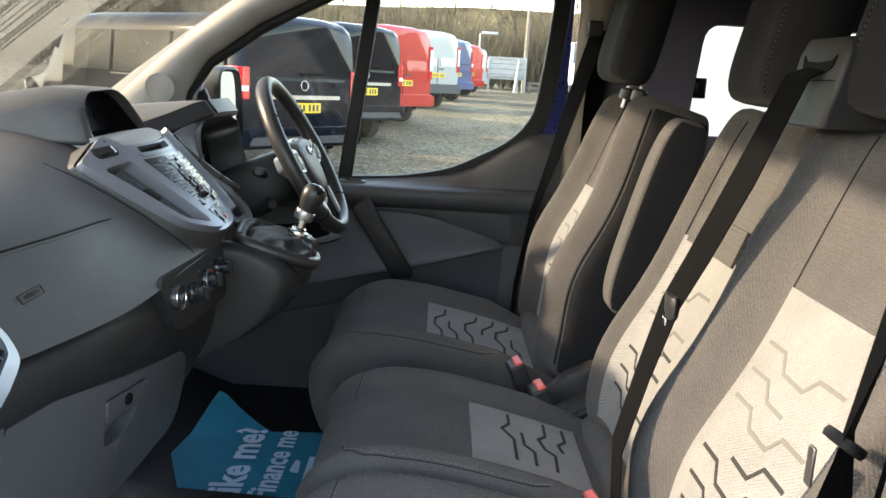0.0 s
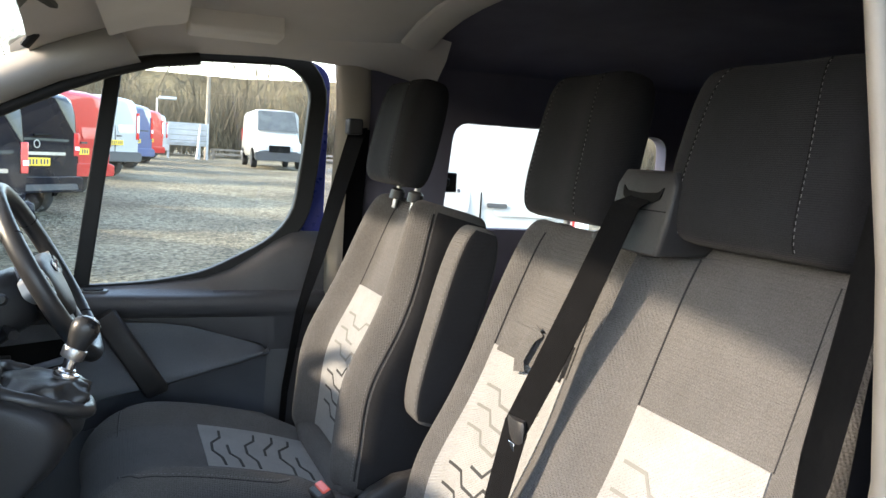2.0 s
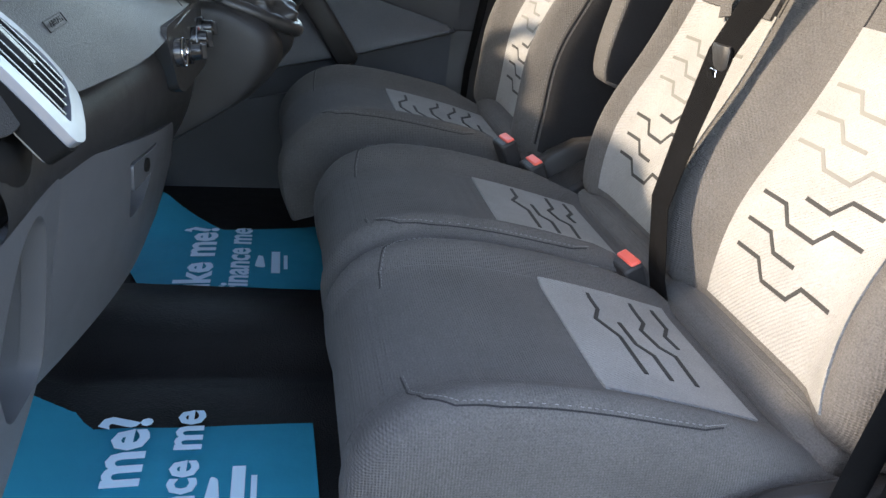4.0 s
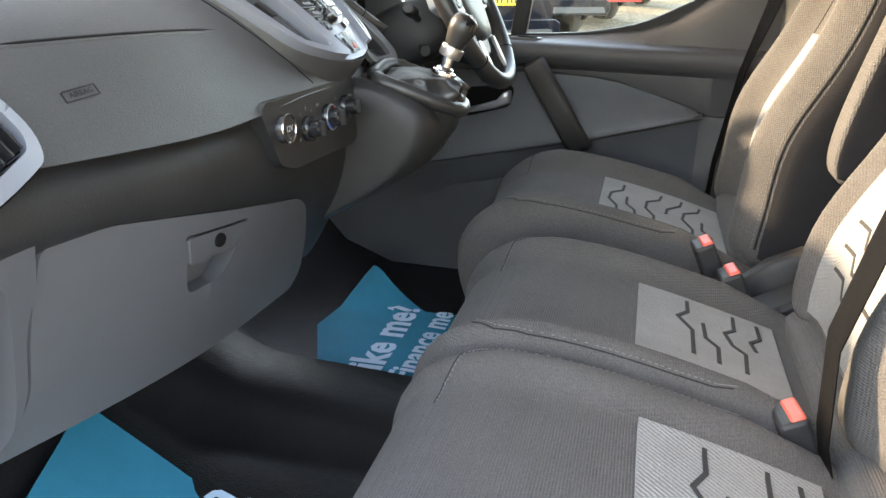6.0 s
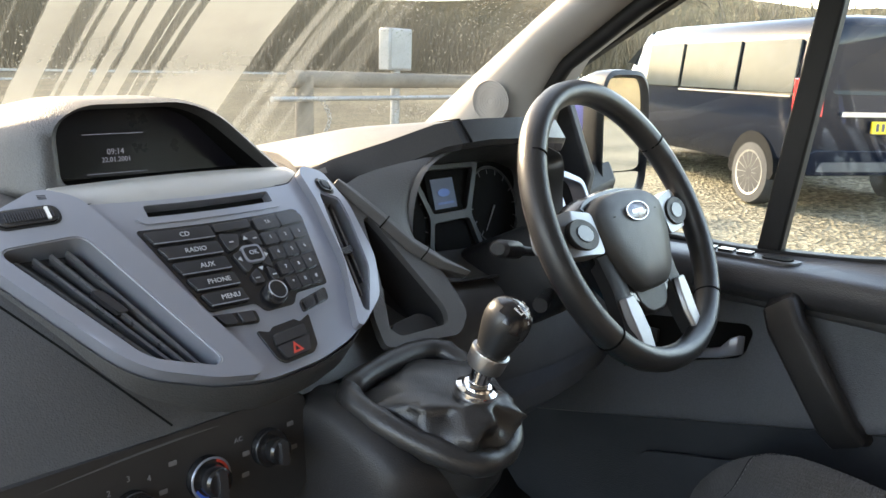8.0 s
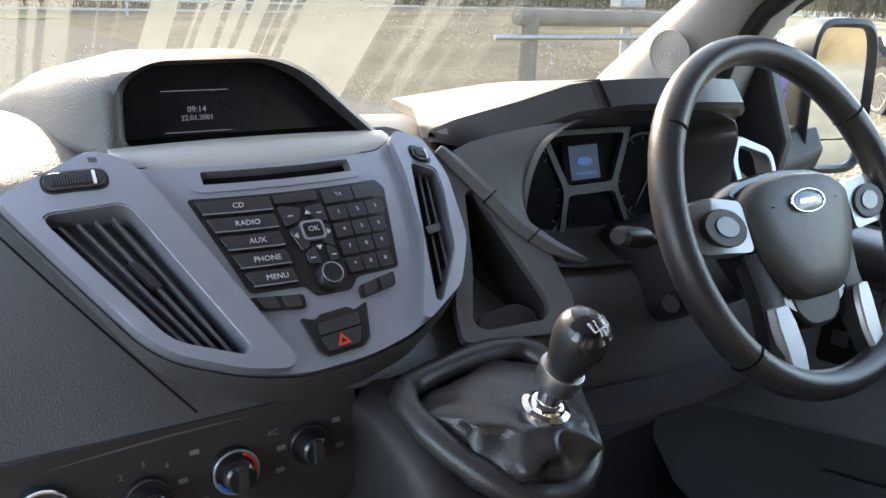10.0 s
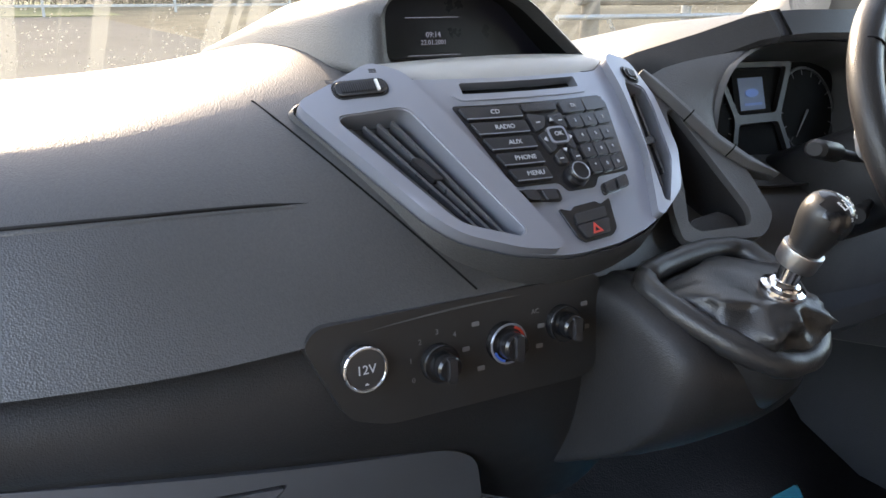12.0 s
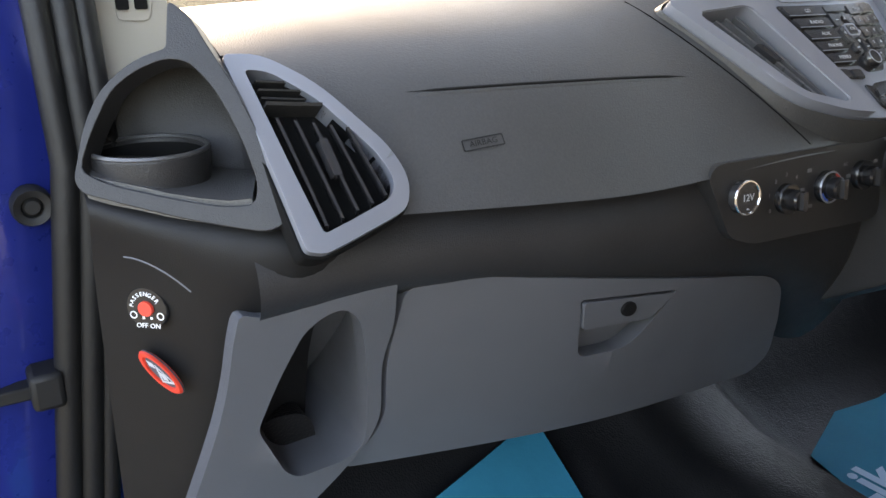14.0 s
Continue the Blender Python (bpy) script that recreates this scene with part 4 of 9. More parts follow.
def fas(u, v, h=0.0):
    """The centre stack's curved face: u across the van, v down the slope, h off the face."""
    return Vector((-0.478 + 0.70 * v + 0.71 * h - 1.25 * (u - 1.38) ** 2, u, 1.332 - 0.72 * v + 0.70 * h))


def skin(sections, mat, name, label="", thick=0.0, sub=2, parent=dash):
    """A surface through profiles (y, [(x, z), ...])."""
    bm = loft([[Vector((x, y, z)) for x, z in prof] for y, prof in sections], closed=False)
    return part(name, bm, mat, parent, label, sharp=180, sub=sub)


# upper pad, kerb side to the centre
skin([
    (0.678, [(-1.06, 1.26), (-0.86, 1.305), (-0.70, 1.318), (-0.60, 1.308), (-0.530, 1.288), (-0.490, 1.255), (-0.436, 1.166)]),
    (0.76, [(-1.06, 1.27), (-0.86, 1.312), (-0.70, 1.324), (-0.59, 1.312), (-0.535, 1.285), (-0.492, 1.25), (-0.430, 1.160)]),
    (0.83, [(-1.06, 1.27), (-0.86, 1.315), (-0.70, 1.326), (-0.575, 1.312), (-0.52, 1.283), (-0.480, 1.25), (-0.4135, 1.158)]),
    (0.92, [(-1.06, 1.27), (-0.86, 1.316), (-0.68, 1.328), (-0.555, 1.313), (-0.50, 1.285), (-0.452, 1.245), (-0.3985, 1.154)]),
    (1.03, [(-1.06, 1.27), (-0.86, 1.320), (-0.67, 1.332), (-0.545, 1.318), (-0.49, 1.288), (-0.436, 1.245), (-0.382, 1.150)]),
    (1.14, [(-1.06, 1.27), (-0.86, 1.330), (-0.68, 1.345), (-0.56, 1.330), (-0.515, 1.300), (-0.450, 1.245), (-0.3735, 1.158)]),
    (1.24, [(-1.06, 1.27), (-0.86, 1.345), (-0.70, 1.370), (-0.60, 1.360), (-0.500, 1.315), (-0.418, 1.240), (-0.368, 1.165)]),
    (1.34, [(-1.06, 1.27), (-0.86, 1.350), (-0.72, 1.375), (-0.62, 1.360), (-0.492, 1.315), (-0.404, 1.240), (-0.364, 1.165)]),
    (1.46, [(-1.06, 1.27), (-0.86, 1.340), (-0.74, 1.360), (-0.62, 1.345), (-0.498, 1.310), (-0.412, 1.240), (-0.368, 1.165)]),
    (1.56, [(-1.06, 1.27), (-0.86, 1.325), (-0.74, 1.335), (-0.64, 1.320), (-0.58, 1.290), (-0.480, 1.235), (-0.40, 1.165)]),
    (1.66, [(-1.06, 1.27), (-0.86, 1.310), (-0.74, 1.315), (-0.68, 1.290), (-0.62, 1.250), (-0.53, 1.21), (-0.44, 1.165)]),
    (2.00, [(-1.06, 1.27), (-0.86, 1.305), (-0.74, 1.310), (-0.68, 1.280), (-0.62, 1.240), (-0.53, 1.20), (-0.45, 1.165)]),
    (2.20, [(-1.06, 1.27), (-0.86, 1.295), (-0.74, 1.295), (-0.68, 1.270), (-0.62, 1.23), (-0.54, 1.20), (-0.48, 1.165)]),
], DASH, "upper_pad", "soft black grained dashboard top")
bpy.context.view_layer.update()
# the seam where the pad meets the centre of the dashboard
pad = [o for o in dash.children if o.name.startswith("upper_pad")][0]
seam = [onto(pad, (0.0, 1.142 + 0.876 * d, 1.319 - d), (-1, 0, 0))[0] for d in [0.012 * i for i in range(13)]]
part("pad_seam", tube(seam, 0.0010, 6), VOID, dash)
skin([(y, [(-1.06, 1.255), (-0.86, 1.298), (-0.72, 1.31), (-0.655, 1.30), (-0.645, 1.20)]) for y in (0.56, 0.60, 0.64, 0.69)], DASH, "pad_end")
# pressed crease and airbag mark on the pad
crease = [onto(pad, (0.0, y, 1.2515 + 0.004 * math.sin((y - 0.825) * 9) - 0.016 * (y - 0.825)), (-1, 0, 0))[0] for y in [0.825 + 0.330 * i / 20 for i in range(21)]]
part("crease", tube([p + Vector((-0.0006, 0, 0)) for p in crease], [0.0004] + [0.0008] + [0.0018] * 17 + [0.0008] + [0.0004], 8), END_BLACK, dash, sharp=180)
part("crease_lip", tube([p + Vector((0.0002, 0, -0.0040)) for p in crease], [0.0006] + [0.0034] * 19 + [0.0006], 8), DASH, dash, sharp=180)
mark_at, mark_n = onto(pad, (0.0, 0.882, 1.208), (-1, 0, 0))
mark_u = (Vector((0, 1, 0)) - mark_n * mark_n.y).normalized()
mark = flat(mark_at + mark_n * 0.0008, mark_u, mark_n.cross(mark_u), mark_n)
part("airbag_mark", panel(rounded([(-0.021, -0.0058), (0.021, -0.0058), (0.021, 0.0058), (-0.021, 0.0058)], 0.002), [rounded([(-0.0198, -0.0046), (0.0198, -0.0046), (0.0198, 0.0046), (-0.0198, 0.0046)], 0.0015)], mark, 0.003, step=0), DASH_FLAT, dash)
words("AIRBAG", 0.0082, frame_of(mark, 0, 0, 0.0004), DASH_FLAT, dash)

# lower trim band between the pad and the glovebox
skin([
    (0.66, [(-0.53, 1.20), (-0.445, 1.155), (-0.425, 1.12), (-0.43, 1.075), (-0.50, 1.06)]),
    (0.80, [(-0.49, 1.185), (-0.424, 1.15), (-0.415, 1.12), (-0.425, 1.085), (-0.50, 1.06)]),
    (0.92, [(-0.45, 1.17), (-0.405, 1.14), (-0.402, 1.10), (-0.412, 1.063), (-0.50, 1.04)]),
    (1.05, [(-0.43, 1.165), (-0.387, 1.13), (-0.386, 1.08), (-0.400, 1.040), (-0.50, 1.00)]),
    (1.20, [(-0.385, 1.168), (-0.372, 1.12), (-0.376, 1.06), (-0.394, 1.015), (-0.48, 0.97)]),
    (1.34, [(-0.374, 1.172), (-0.368, 1.12), (-0.372, 1.06), (-0.385, 0.99), (-0.46, 0.90)]),
    (1.42, [(-0.374, 1.172), (-0.366, 1.12), (-0.366, 1.06), (-0.380, 0.98), (-0.46, 0.86)]),
    (1.50, [(-0.40, 1.165), (-0.40, 1.12), (-0.40, 1.06), (-0.41, 0.98), (-0.47, 0.86)]),
], DASH_FLAT, "lower_band", "black plastic band under the dashboard pad")

# centre stack
stack_outline = rounded([(1.166, 0.030), (1.236, -0.014), (1.258, -0.001), (1.486, 0.001), (1.509, -0.012), (1.540, 0.000), (1.555, 0.046), (1.545, 0.112),
                         (1.512, 0.152), (1.447, 0.176), (1.400, 0.184), (1.343, 0.187), (1.298, 0.179), (1.256, 0.163), (1.238, 0.147)], 0.012, 3)
vent_l = rounded([(1.190, 0.044), (1.252, 0.034), (1.309, 0.163), (1.303, 0.169), (1.256, 0.152)], [0.012, 0.010, 0.006, 0.004, 0.012], 4)
vent_r = rounded([(1.512, 0.022), (1.542, 0.036), (1.540, 0.062), (1.522, 0.120), (1.480, 0.163), (1.474, 0.160)], 0.006, 4)
cd_slot = rounded([(1.313, 0.0045), (1.447, 0.0045), (1.447, 0.0180), (1.313, 0.0180)], 0.002, 2)
fascia = part("centre_fascia", panel(stack_outline, [vent_l, vent_r, cd_slot], lambda a, b, h: fas(a, b, h + 0.004), 0.012, step=0.025), SILVER, dash, "satin silver centre stack panel", bevel=0.0015)
# dark gap round the stack
part("stack_backing", panel([(1.38 + (u - 1.38) * 1.02, 0.085 + (v - 0.085) * 1.035) for u, v in stack_outline], [], lambda a, b, h: fas(a, b, h - 0.016), 0.003, step=0.025), VOID, dash)
part("stack_surround", loft([[fas(1.38 + (u - 1.38) * ku, 0.085 + (v - 0.085) * kv, h) for u, v in stack_outline] for ku, kv, h in ((1.008, 1.016, -0.014), (1.008, 1.016, 0.0005), (1.014, 1.028, 0.002), (1.02, 1.045, -0.002), (1.05, 1.10, -0.030))], cap=False), DASH, dash, sharp=60)
# raised legs of the stack, left and right of the radio
for leg, hole in (([(1.166, 0.030), (1.236, -0.014), (1.262, -0.003), (1.282, 0.040), (1.338, 0.178), (1.330, 0.184), (1.298, 0.179), (1.256, 0.163), (1.238, 0.147)], vent_l),
                  ([(1.498, -0.006), (1.509, -0.012), (1.540, 0.000), (1.555, 0.046), (1.545, 0.112), (1.512, 0.152), (1.462, 0.172), (1.456, 0.168), (1.490, 0.100), (1.500, 0.030)], vent_r)):
    part("stack_leg", panel(rounded(leg, 0.010, 3), [hole], lambda a, b, h: fas(a, b, h + 0.014), 0.018, step=0.025), SILVER, fascia, "raised silver leg round an air vent", bevel=0.006, segments=3)


def vane(a0, b0, a1, b1, parent, drop=0.006, w=0.012, mat=SLAT, name="slat"):
    """A vent slat from (a0, b0) to (a1, b1) of the stack's face, set below it."""
    loops = []
    for k in range(5):
        t = k / 4
        a, b = a0 + (a1 - a0) * t, b0 + (b1 - b0) * t
        p, q = fas(a, b, -drop + 0.008), fas(a + 0.004, b, -drop - w)
        n = Vector((0, 0.0011, 0.0005))
        loops.append([p - n, p + n, q + n, q - n])
    return part(name, loft(loops), mat, parent)


lv = part("air_vent", panel(vent_l, [[(1.252 + (a - 1.252) * 0.975, 0.10 + (b - 0.10) * 0.985) for a, b in vent_l]], lambda a, b, h: fas(a, b, h + 0.0125), 0.030, step=0), SILVER, dash, "angled air vent in a silver frame", bevel=0.001)
for k in range(4):
    t = (k + 0.6) / 4.3
    vane(1.198 + 0.052 * t, 0.050 - 0.010 * t, 1.262 + 0.040 * t, 0.150 + 0.012 * t, lv)
part("tab", panel(rounded([(-0.004, -0.011), (0.004, -0.011), (0.004, 0.011), (-0.004, 0.011)], 0.002), [], lambda a, b, h: fas(1.253 + a + 0.55 * b, 0.093 + b, h + 0.005), 0.008, step=0), BUTTON, lv)
rv = part("air_vent", panel(vent_r, [[(1.515 + (a - 1.515) * 0.94, 0.088 + (b - 0.088) * 0.97) for a, b in vent_r]], lambda a, b, h: fas(a, b, h + 0.0125), 0.030, step=0), SILVER, dash, "narrow air vent in a silver frame", bevel=0.001)
for k in range(3):
    t = (k + 0.6) / 3.2
    vane(1.512 + 0.028 * t, 0.030 + 0.006 * t, 1.476 + 0.045 * t, 0.158 - 0.034 * t, rv)
part("tab", panel(rounded([(-0.010, -0.004), (0.010, -0.004), (0.010, 0.004), (-0.010, 0.004)], 0.002), [], lambda a, b, h: fas(1.513 + a, 0.092 + b, h + 0.006), 0.008, step=0), BUTTON, rv)
# vent wheels
for u, v, w, turn in ((1.2205, 0.0155, 0.021, -0.12), (1.527, 0.0185, 0.010, 0.35)):
    wheel = part("vent_wheel", panel(rounded([(-w, -0.0075), (w, -0.0075), (w, 0.0075), (-w, 0.0075)], 0.007), [], lambda a, b, h: fas(u + a, v + b + turn * a, h + 0.0168), 0.010, step=0), GLOSS, dash, "ribbed black thumb wheel", bevel=0.001)
    n = int(w / 0.0018)
    for k in range(-n + 2, n - 1):
        part("rib", panel([(-0.0005, -0.0042), (0.0005, -0.0042), (0.0005, 0.0042), (-0.0005, 0.0042)], [], lambda a, b, h: fas(u + a + k * 0.0018, v + b + turn * k * 0.0018, h + 0.0182), 0.002, step=0), BUTTON, wheel)
    part("wheel_tab", panel([(-0.0010, -0.0055), (0.0010, -0.0055), (0.0010, 0.0055), (-0.0010, 0.0055)], [], lambda a, b, h: fas(u + w * 0.62 + a, v + b + turn * w * 0.62, h + 0.0190), 0.002, step=0), WHITE_PRINT, wheel, "white pointer")
    part("wheel_rim", panel(rounded([(-w - 0.0022, -0.0095), (w + 0.0022, -0.0095), (w + 0.0022, 0.0095), (-w - 0.0022, 0.0095)], 0.009), [rounded([(-w - 0.0004, -0.0078), (w + 0.0004, -0.0078), (w + 0.0004, 0.0078), (-w - 0.0004, 0.0078)], 0.0072)], lambda a, b, h: fas(u + a, v + b + turn * a, h + 0.0146), 0.002, step=0), DASH_FLAT, wheel)
for u, v in ((1.198, 0.008), (1.236, -0.004)):
    for k in range(3):
        part("vent_symbol", panel([(-0.0030, -0.0003 + 0.0016 * (k - 1)), (0.0030, -0.0003 + 0.0016 * (k - 1)), (0.0030, 0.0003 + 0.0016 * (k - 1)), (-0.0030, 0.0003 + 0.0016 * (k - 1))], [], lambda a, b, h: fas(u + a, v + b, h + 0.0144), 0.0004, step=0), DARK_PRINT, dash)
# disc slot and its recessed lip
part("disc_slot", panel([(1.309, 0.002), (1.451, 0.002), (1.451, 0.021), (1.309, 0.021)], [], lambda a, b, h: fas(a, b, h - 0.007), 0.002, step=0.04), VOID, dash)
part("slot_lip", panel(rounded([(1.300, 0.0175), (1.460, 0.0175), (1.452, 0.0245), (1.308, 0.0245)], 0.003), [], lambda a, b, h: fas(a, b, h + 0.0052), 0.003, step=0.04), SILVER, dash, bevel=0.001)


# the radio's keys
def key(poly, mat, parent, h=0.0075, r=0.002, name="key", label=""):
    return part(name, panel(rounded(poly, r, 3), [], lambda a, b, z: fas(a, b, z + h), 0.006, step=0.03), mat, parent, label, bevel=0.0013, segments=2)


keys = part("key_plate", panel(rounded([(1.296, 0.030), (1.468, 0.030), (1.474, 0.040), (1.456, 0.117), (1.413, 0.117), (1.404, 0.127), (1.372, 0.127), (1.366, 0.117), (1.322, 0.117)], 0.004), [], lambda a, b, h: fas(a, b, h + 0.0048), 0.003, step=0.03), GLOSS, dash, "black radio key panel")
for k, text in enumerate(("CD", "RADIO", "AUX", "PHONE", "MENU")):
    v = 0.0405 + k * 0.0166
    a0 = 1.300 + 0.0052 * k
    key([(a0, v - 0.0066), (1.360 - 0.0002 * k, v - 0.0066), (1.360 + 0.001, v + 0.0066), (a0 + 0.006, v + 0.0066)], BUTTON, keys)
    # silver strip that paints the highlight on the key's lower bevel
    part("key_glint", panel([(a0 + 0.004, v + 0.0052), (1.3600, v + 0.0052), (1.3600, v + 0.0060), (a0 + 0.0045, v + 0.0060)], [], lambda a, b, z: fas(a, b, z + 0.0078), 0.0006, step=0.02), SILVER, keys)
    words(text, 0.0066, frame_of(fas, 1.333 + 0.003 * k, v, 0.0085) @ Matrix.Diagonal((1, -1, -1, 1)), GREY_PRINT, keys)
key([(1.363, 0.0335), (1.402, 0.0335), (1.402, 0.042), (1.363, 0.042)], BUTTON, keys)
for pts in ([(1.364, 0.044), (1.384, 0.048), (1.378, 0.060), (1.366, 0.064)], [(1.404, 0.046), (1.386, 0.048), (1.394, 0.060), (1.404, 0.064)],
            [(1.367, 0.067), (1.378, 0.064), (1.382, 0.082), (1.373, 0.088)], [(1.404, 0.067), (1.396, 0.064), (1.394, 0.082), (1.402, 0.088)],
            [(1.374, 0.090), (1.384, 0.084), (1.386, 0.100), (1.376, 0.100)], [(1.402, 0.090), (1.394, 0.084), (1.394, 0.100), (1.402, 0.100)]):
    key(pts, BUTTON, keys, r=0.003)
okb = key([(1.379, 0.063), (1.396, 0.063), (1.396, 0.077), (1.379, 0.077)], GLOSS, keys, h=0.009, r=0.004, name="ok_key")
part("key_rim", panel(rounded([(1.377, 0.061), (1.398, 0.061), (1.398, 0.079), (1.377, 0.079)], 0.005), [rounded([(1.379, 0.063), (1.396, 0.063), (1.396, 0.077), (1.379, 0.077)], 0.004)], lambda a, b, h: fas(a, b, h + 0.0085), 0.004, step=0), SILVER, keys)
for a, b, w, u in ((1.3875, 0.0535, 0.0026, -1), (1.3875, 0.0865, 0.0026, 1)):
    part("arrow", panel([(a - w, b - 0.0015 * u), (a + w, b - 0.0015 * u), (a, b + 0.0022 * u)], [], lambda p, q, h: fas(p, q, h + 0.0085), 0.0005, step=0), GREY_PRINT, keys)
for a, b, u in ((1.3715, 0.0735, -1), (1.4005, 0.0735, 1)):
    part("arrow", panel([(a - 0.0015 * u, b - 0.0026), (a - 0.0015 * u, b + 0.0026), (a + 0.0022 * u, b)], [], lambda p, q, h: fas(p, q, h + 0.0085), 0.0005, step=0), GREY_PRINT, keys)
for a, b in ((1.372, 0.055), (1.398, 0.055), (1.379, 0.095), (1.398, 0.095)):
    part("key_mark", panel([(a - 0.0022, b - 0.0005), (a + 0.0022, b - 0.0005), (a + 0.0022, b + 0.0005), (a - 0.0022, b + 0.0005)], [], lambda p, q, h: fas(p, q, h + 0.0085), 0.0005, step=0), GREY_PRINT, keys)
words("OK", 0.0068, frame_of(fas, 1.3875, 0.070, 0.0098) @ Matrix.Diagonal((1, -1, -1, 1)), GREY_PRINT, okb)
for row, chars in enumerate((("TA", "♪"), ("1", "2", "3"), ("4", "5", "6"), ("7", "8", "9"), ("*", "0", "#"))):
    v = 0.0405 + row * 0.0166
    n = len(chars)
    a0, a1 = 1.4065, 1.4685 - 0.0042 * row
    for k, ch in enumerate(chars):
        x0, x1 = a0 + (a1 - a0) * k / n, a0 + (a1 - a0) * (k + 1) / n
        key([(x0 + 0.0006, v - 0.0066), (x1 - 0.0006, v - 0.0066), (x1 - 0.0010, v + 0.0066), (x0 + 0.0006, v + 0.0066)], BUTTON, keys, r=0.0015)
        if ch != "♪":
            words(ch, 0.0052, frame_of(fas, (x0 + x1) / 2, v, 0.0085) @ Matrix.Diagonal((1, -1, -1, 1)), GREY_PRINT, keys)
knob = part("volume_knob", loft([[fas(1.3885 + r * math.cos(t), 0.1125 + r * math.sin(t), h) for t in [2 * math.pi * i / 26 for i in range(26)]] for r, h in ((0.0118, 0.004), (0.0112, 0.011), (0.0100, 0.0135), (0.005, 0.0132))]), GLOSS, dash, "round black volume knob")
part("knob_ring", hoop(fas, 1.3885, 0.1125, 0.0088, 0.0006, 0.0134), SILVER, knob)
for poly in ([(1.318, 0.1205), (1.362, 0.1235), (1.361, 0.136), (1.324, 0.1325)], [(1.410, 0.1255), (1.449, 0.1195), (1.446, 0.1325), (1.408, 0.1375)]):
    plate = key(poly, GLOSS, dash, h=0.006, r=0.004, name="call_key_plate", label="pair of small black keys in one plate")
    for t0, t1 in ((0.08, 0.47), (0.53, 0.92)):
        q = [Vector(poly[0]).lerp(Vector(poly[1]), t) for t in (t0, t1)] + [Vector(poly[3]).lerp(Vector(poly[2]), t) for t in (t1, t0)]
        c = (q[0] + q[1] + q[2] + q[3]) / 4
        key([tuple(c + (p - c) * 0.84) for p in q], BUTTON, plate, h=0.008, r=0.002)
hz = key([(1.352, 0.143), (1.364, 0.147), (1.368, 0.143), (1.394, 0.141), (1.398, 0.145), (1.412, 0.140), (1.404, 0.170), (1.396, 0.176), (1.364, 0.178), (1.358, 0.172)], GLOSS, dash, h=0.006, r=0.003, name="hazard_plate", label="black hazard light and lock switch")
key([(1.364, 0.151), (1.400, 0.148), (1.398, 0.158), (1.362, 0.161)], BUTTON, hz, h=0.008, r=0.002)
key([(1.362, 0.1625), (1.399, 0.1595), (1.393, 0.173), (1.366, 0.175)], BUTTON, hz, h=0.008, r=0.002)
part("warning_triangle", panel([(1.379, 0.162), (1.3855, 0.1715), (1.3735, 0.1725)], [[(1.379, 0.1655), (1.3825, 0.170), (1.3765, 0.1705)]], lambda a, b, h: fas(a, b, h + 0.0086), 0.0005, step=0), RED_PRINT, hz)

# display hood above the stack
hood_in = rounded([(1.271, 1.343), (1.276, 1.394), (1.300, 1.409), (1.400, 1.411), (1.432, 1.399), (1.494, 1.343)], [0.012, 0.03, 0.03, 0.03, 0.03, 0.006], 5)
hood_out = rounded([(1.246, 1.335), (1.256, 1.398), (1.292, 1.418), (1.405, 1.419), (1.442, 1.406), (1.522, 1.332)], [0.012, 0.03, 0.03, 0.03, 0.03, 0.006], 5)
lip = [Vector((-0.535 - 0.35 * (z - 1.337), y, z)) for y, z in hood_in]
body = [lip, [Vector((-0.524 - 0.32 * (z - 1.337), y + (0.004 if y > 1.38 else -0.004), z + 0.003)) for y, z in hood_in],
        [Vector((-0.520 - 0.32 * (z - 1.337), y * 0.5 + y2 * 0.5, z * 0.5 + z2 * 0.5 + 0.001)) for (y, z), (y2, z2) in zip(hood_in, hood_out)],
        [Vector((-0.528 - 0.32 * (z - 1.337), y, z)) for y, z in hood_out],
        [Vector((-0.58 - 0.3 * (z - 1.337), 1.38 + (y - 1.38) * 1.08 - 0.008, z + 0.001)) for y, z in hood_out],
        [Vector((-0.70, 1.37 + (y - 1.38) * 1.25, 1.335 + (z - 1.335) * 0.80)) for y, z in hood_out],
        [Vector((-0.86, 1.36 + (y - 1.38) * 1.35, 1.32 + (z - 1.335) * 0.35)) for y, z in hood_out]]
part("display_hood", loft(body, closed=True, cap=False), DASH, dash, "hooded display housing", sharp=70)
part("hood_inside", loft([lip, [p + Vector((-0.02, 0, 0)) for p in lip], [Vector((-0.582, 1.376 + (y - 1.376) * 0.97, 1.374 + (z - 1.374) * 0.96)) for y, z in hood_in]], cap=False), VOID, dash, "near-black inside of the display hood", sharp=60)
disp = part("display", panel([(1.376 + (y - 1.376) * 1.0, 1.374 + (z - 1.374) * 1.05) for y, z in hood_in], [], lambda a, b, h: Vector((-0.579 - 0.15 * (b - 1.337) + h, a, b)), 0.004, step=0), SCREEN, dash, "dark display showing clock and date")
dface = flat((-0.5770, 1.345, 1.3665), (0, 1, 0), (-0.15, 0, 1), (1, 0, 0.15))
words("09:14", 0.0080, frame_of(dface, 0.0, 0.0015, 0.002), LIT_DIM, disp)
words("22.01.2001", 0.0068, frame_of(dface, 0.0, -0.0060, 0.002), LIT_DIM, disp)
for b in (0.0185, -0.0185):
    part("rule", panel([(-0.031, -0.0003), (0.031, -0.0003), (0.031, 0.0003), (-0.031, 0.0003)], [], lambda u, v, h: dface(u, b + v, h + 0.002), 0.0003, step=0), LIT_DIM, disp)
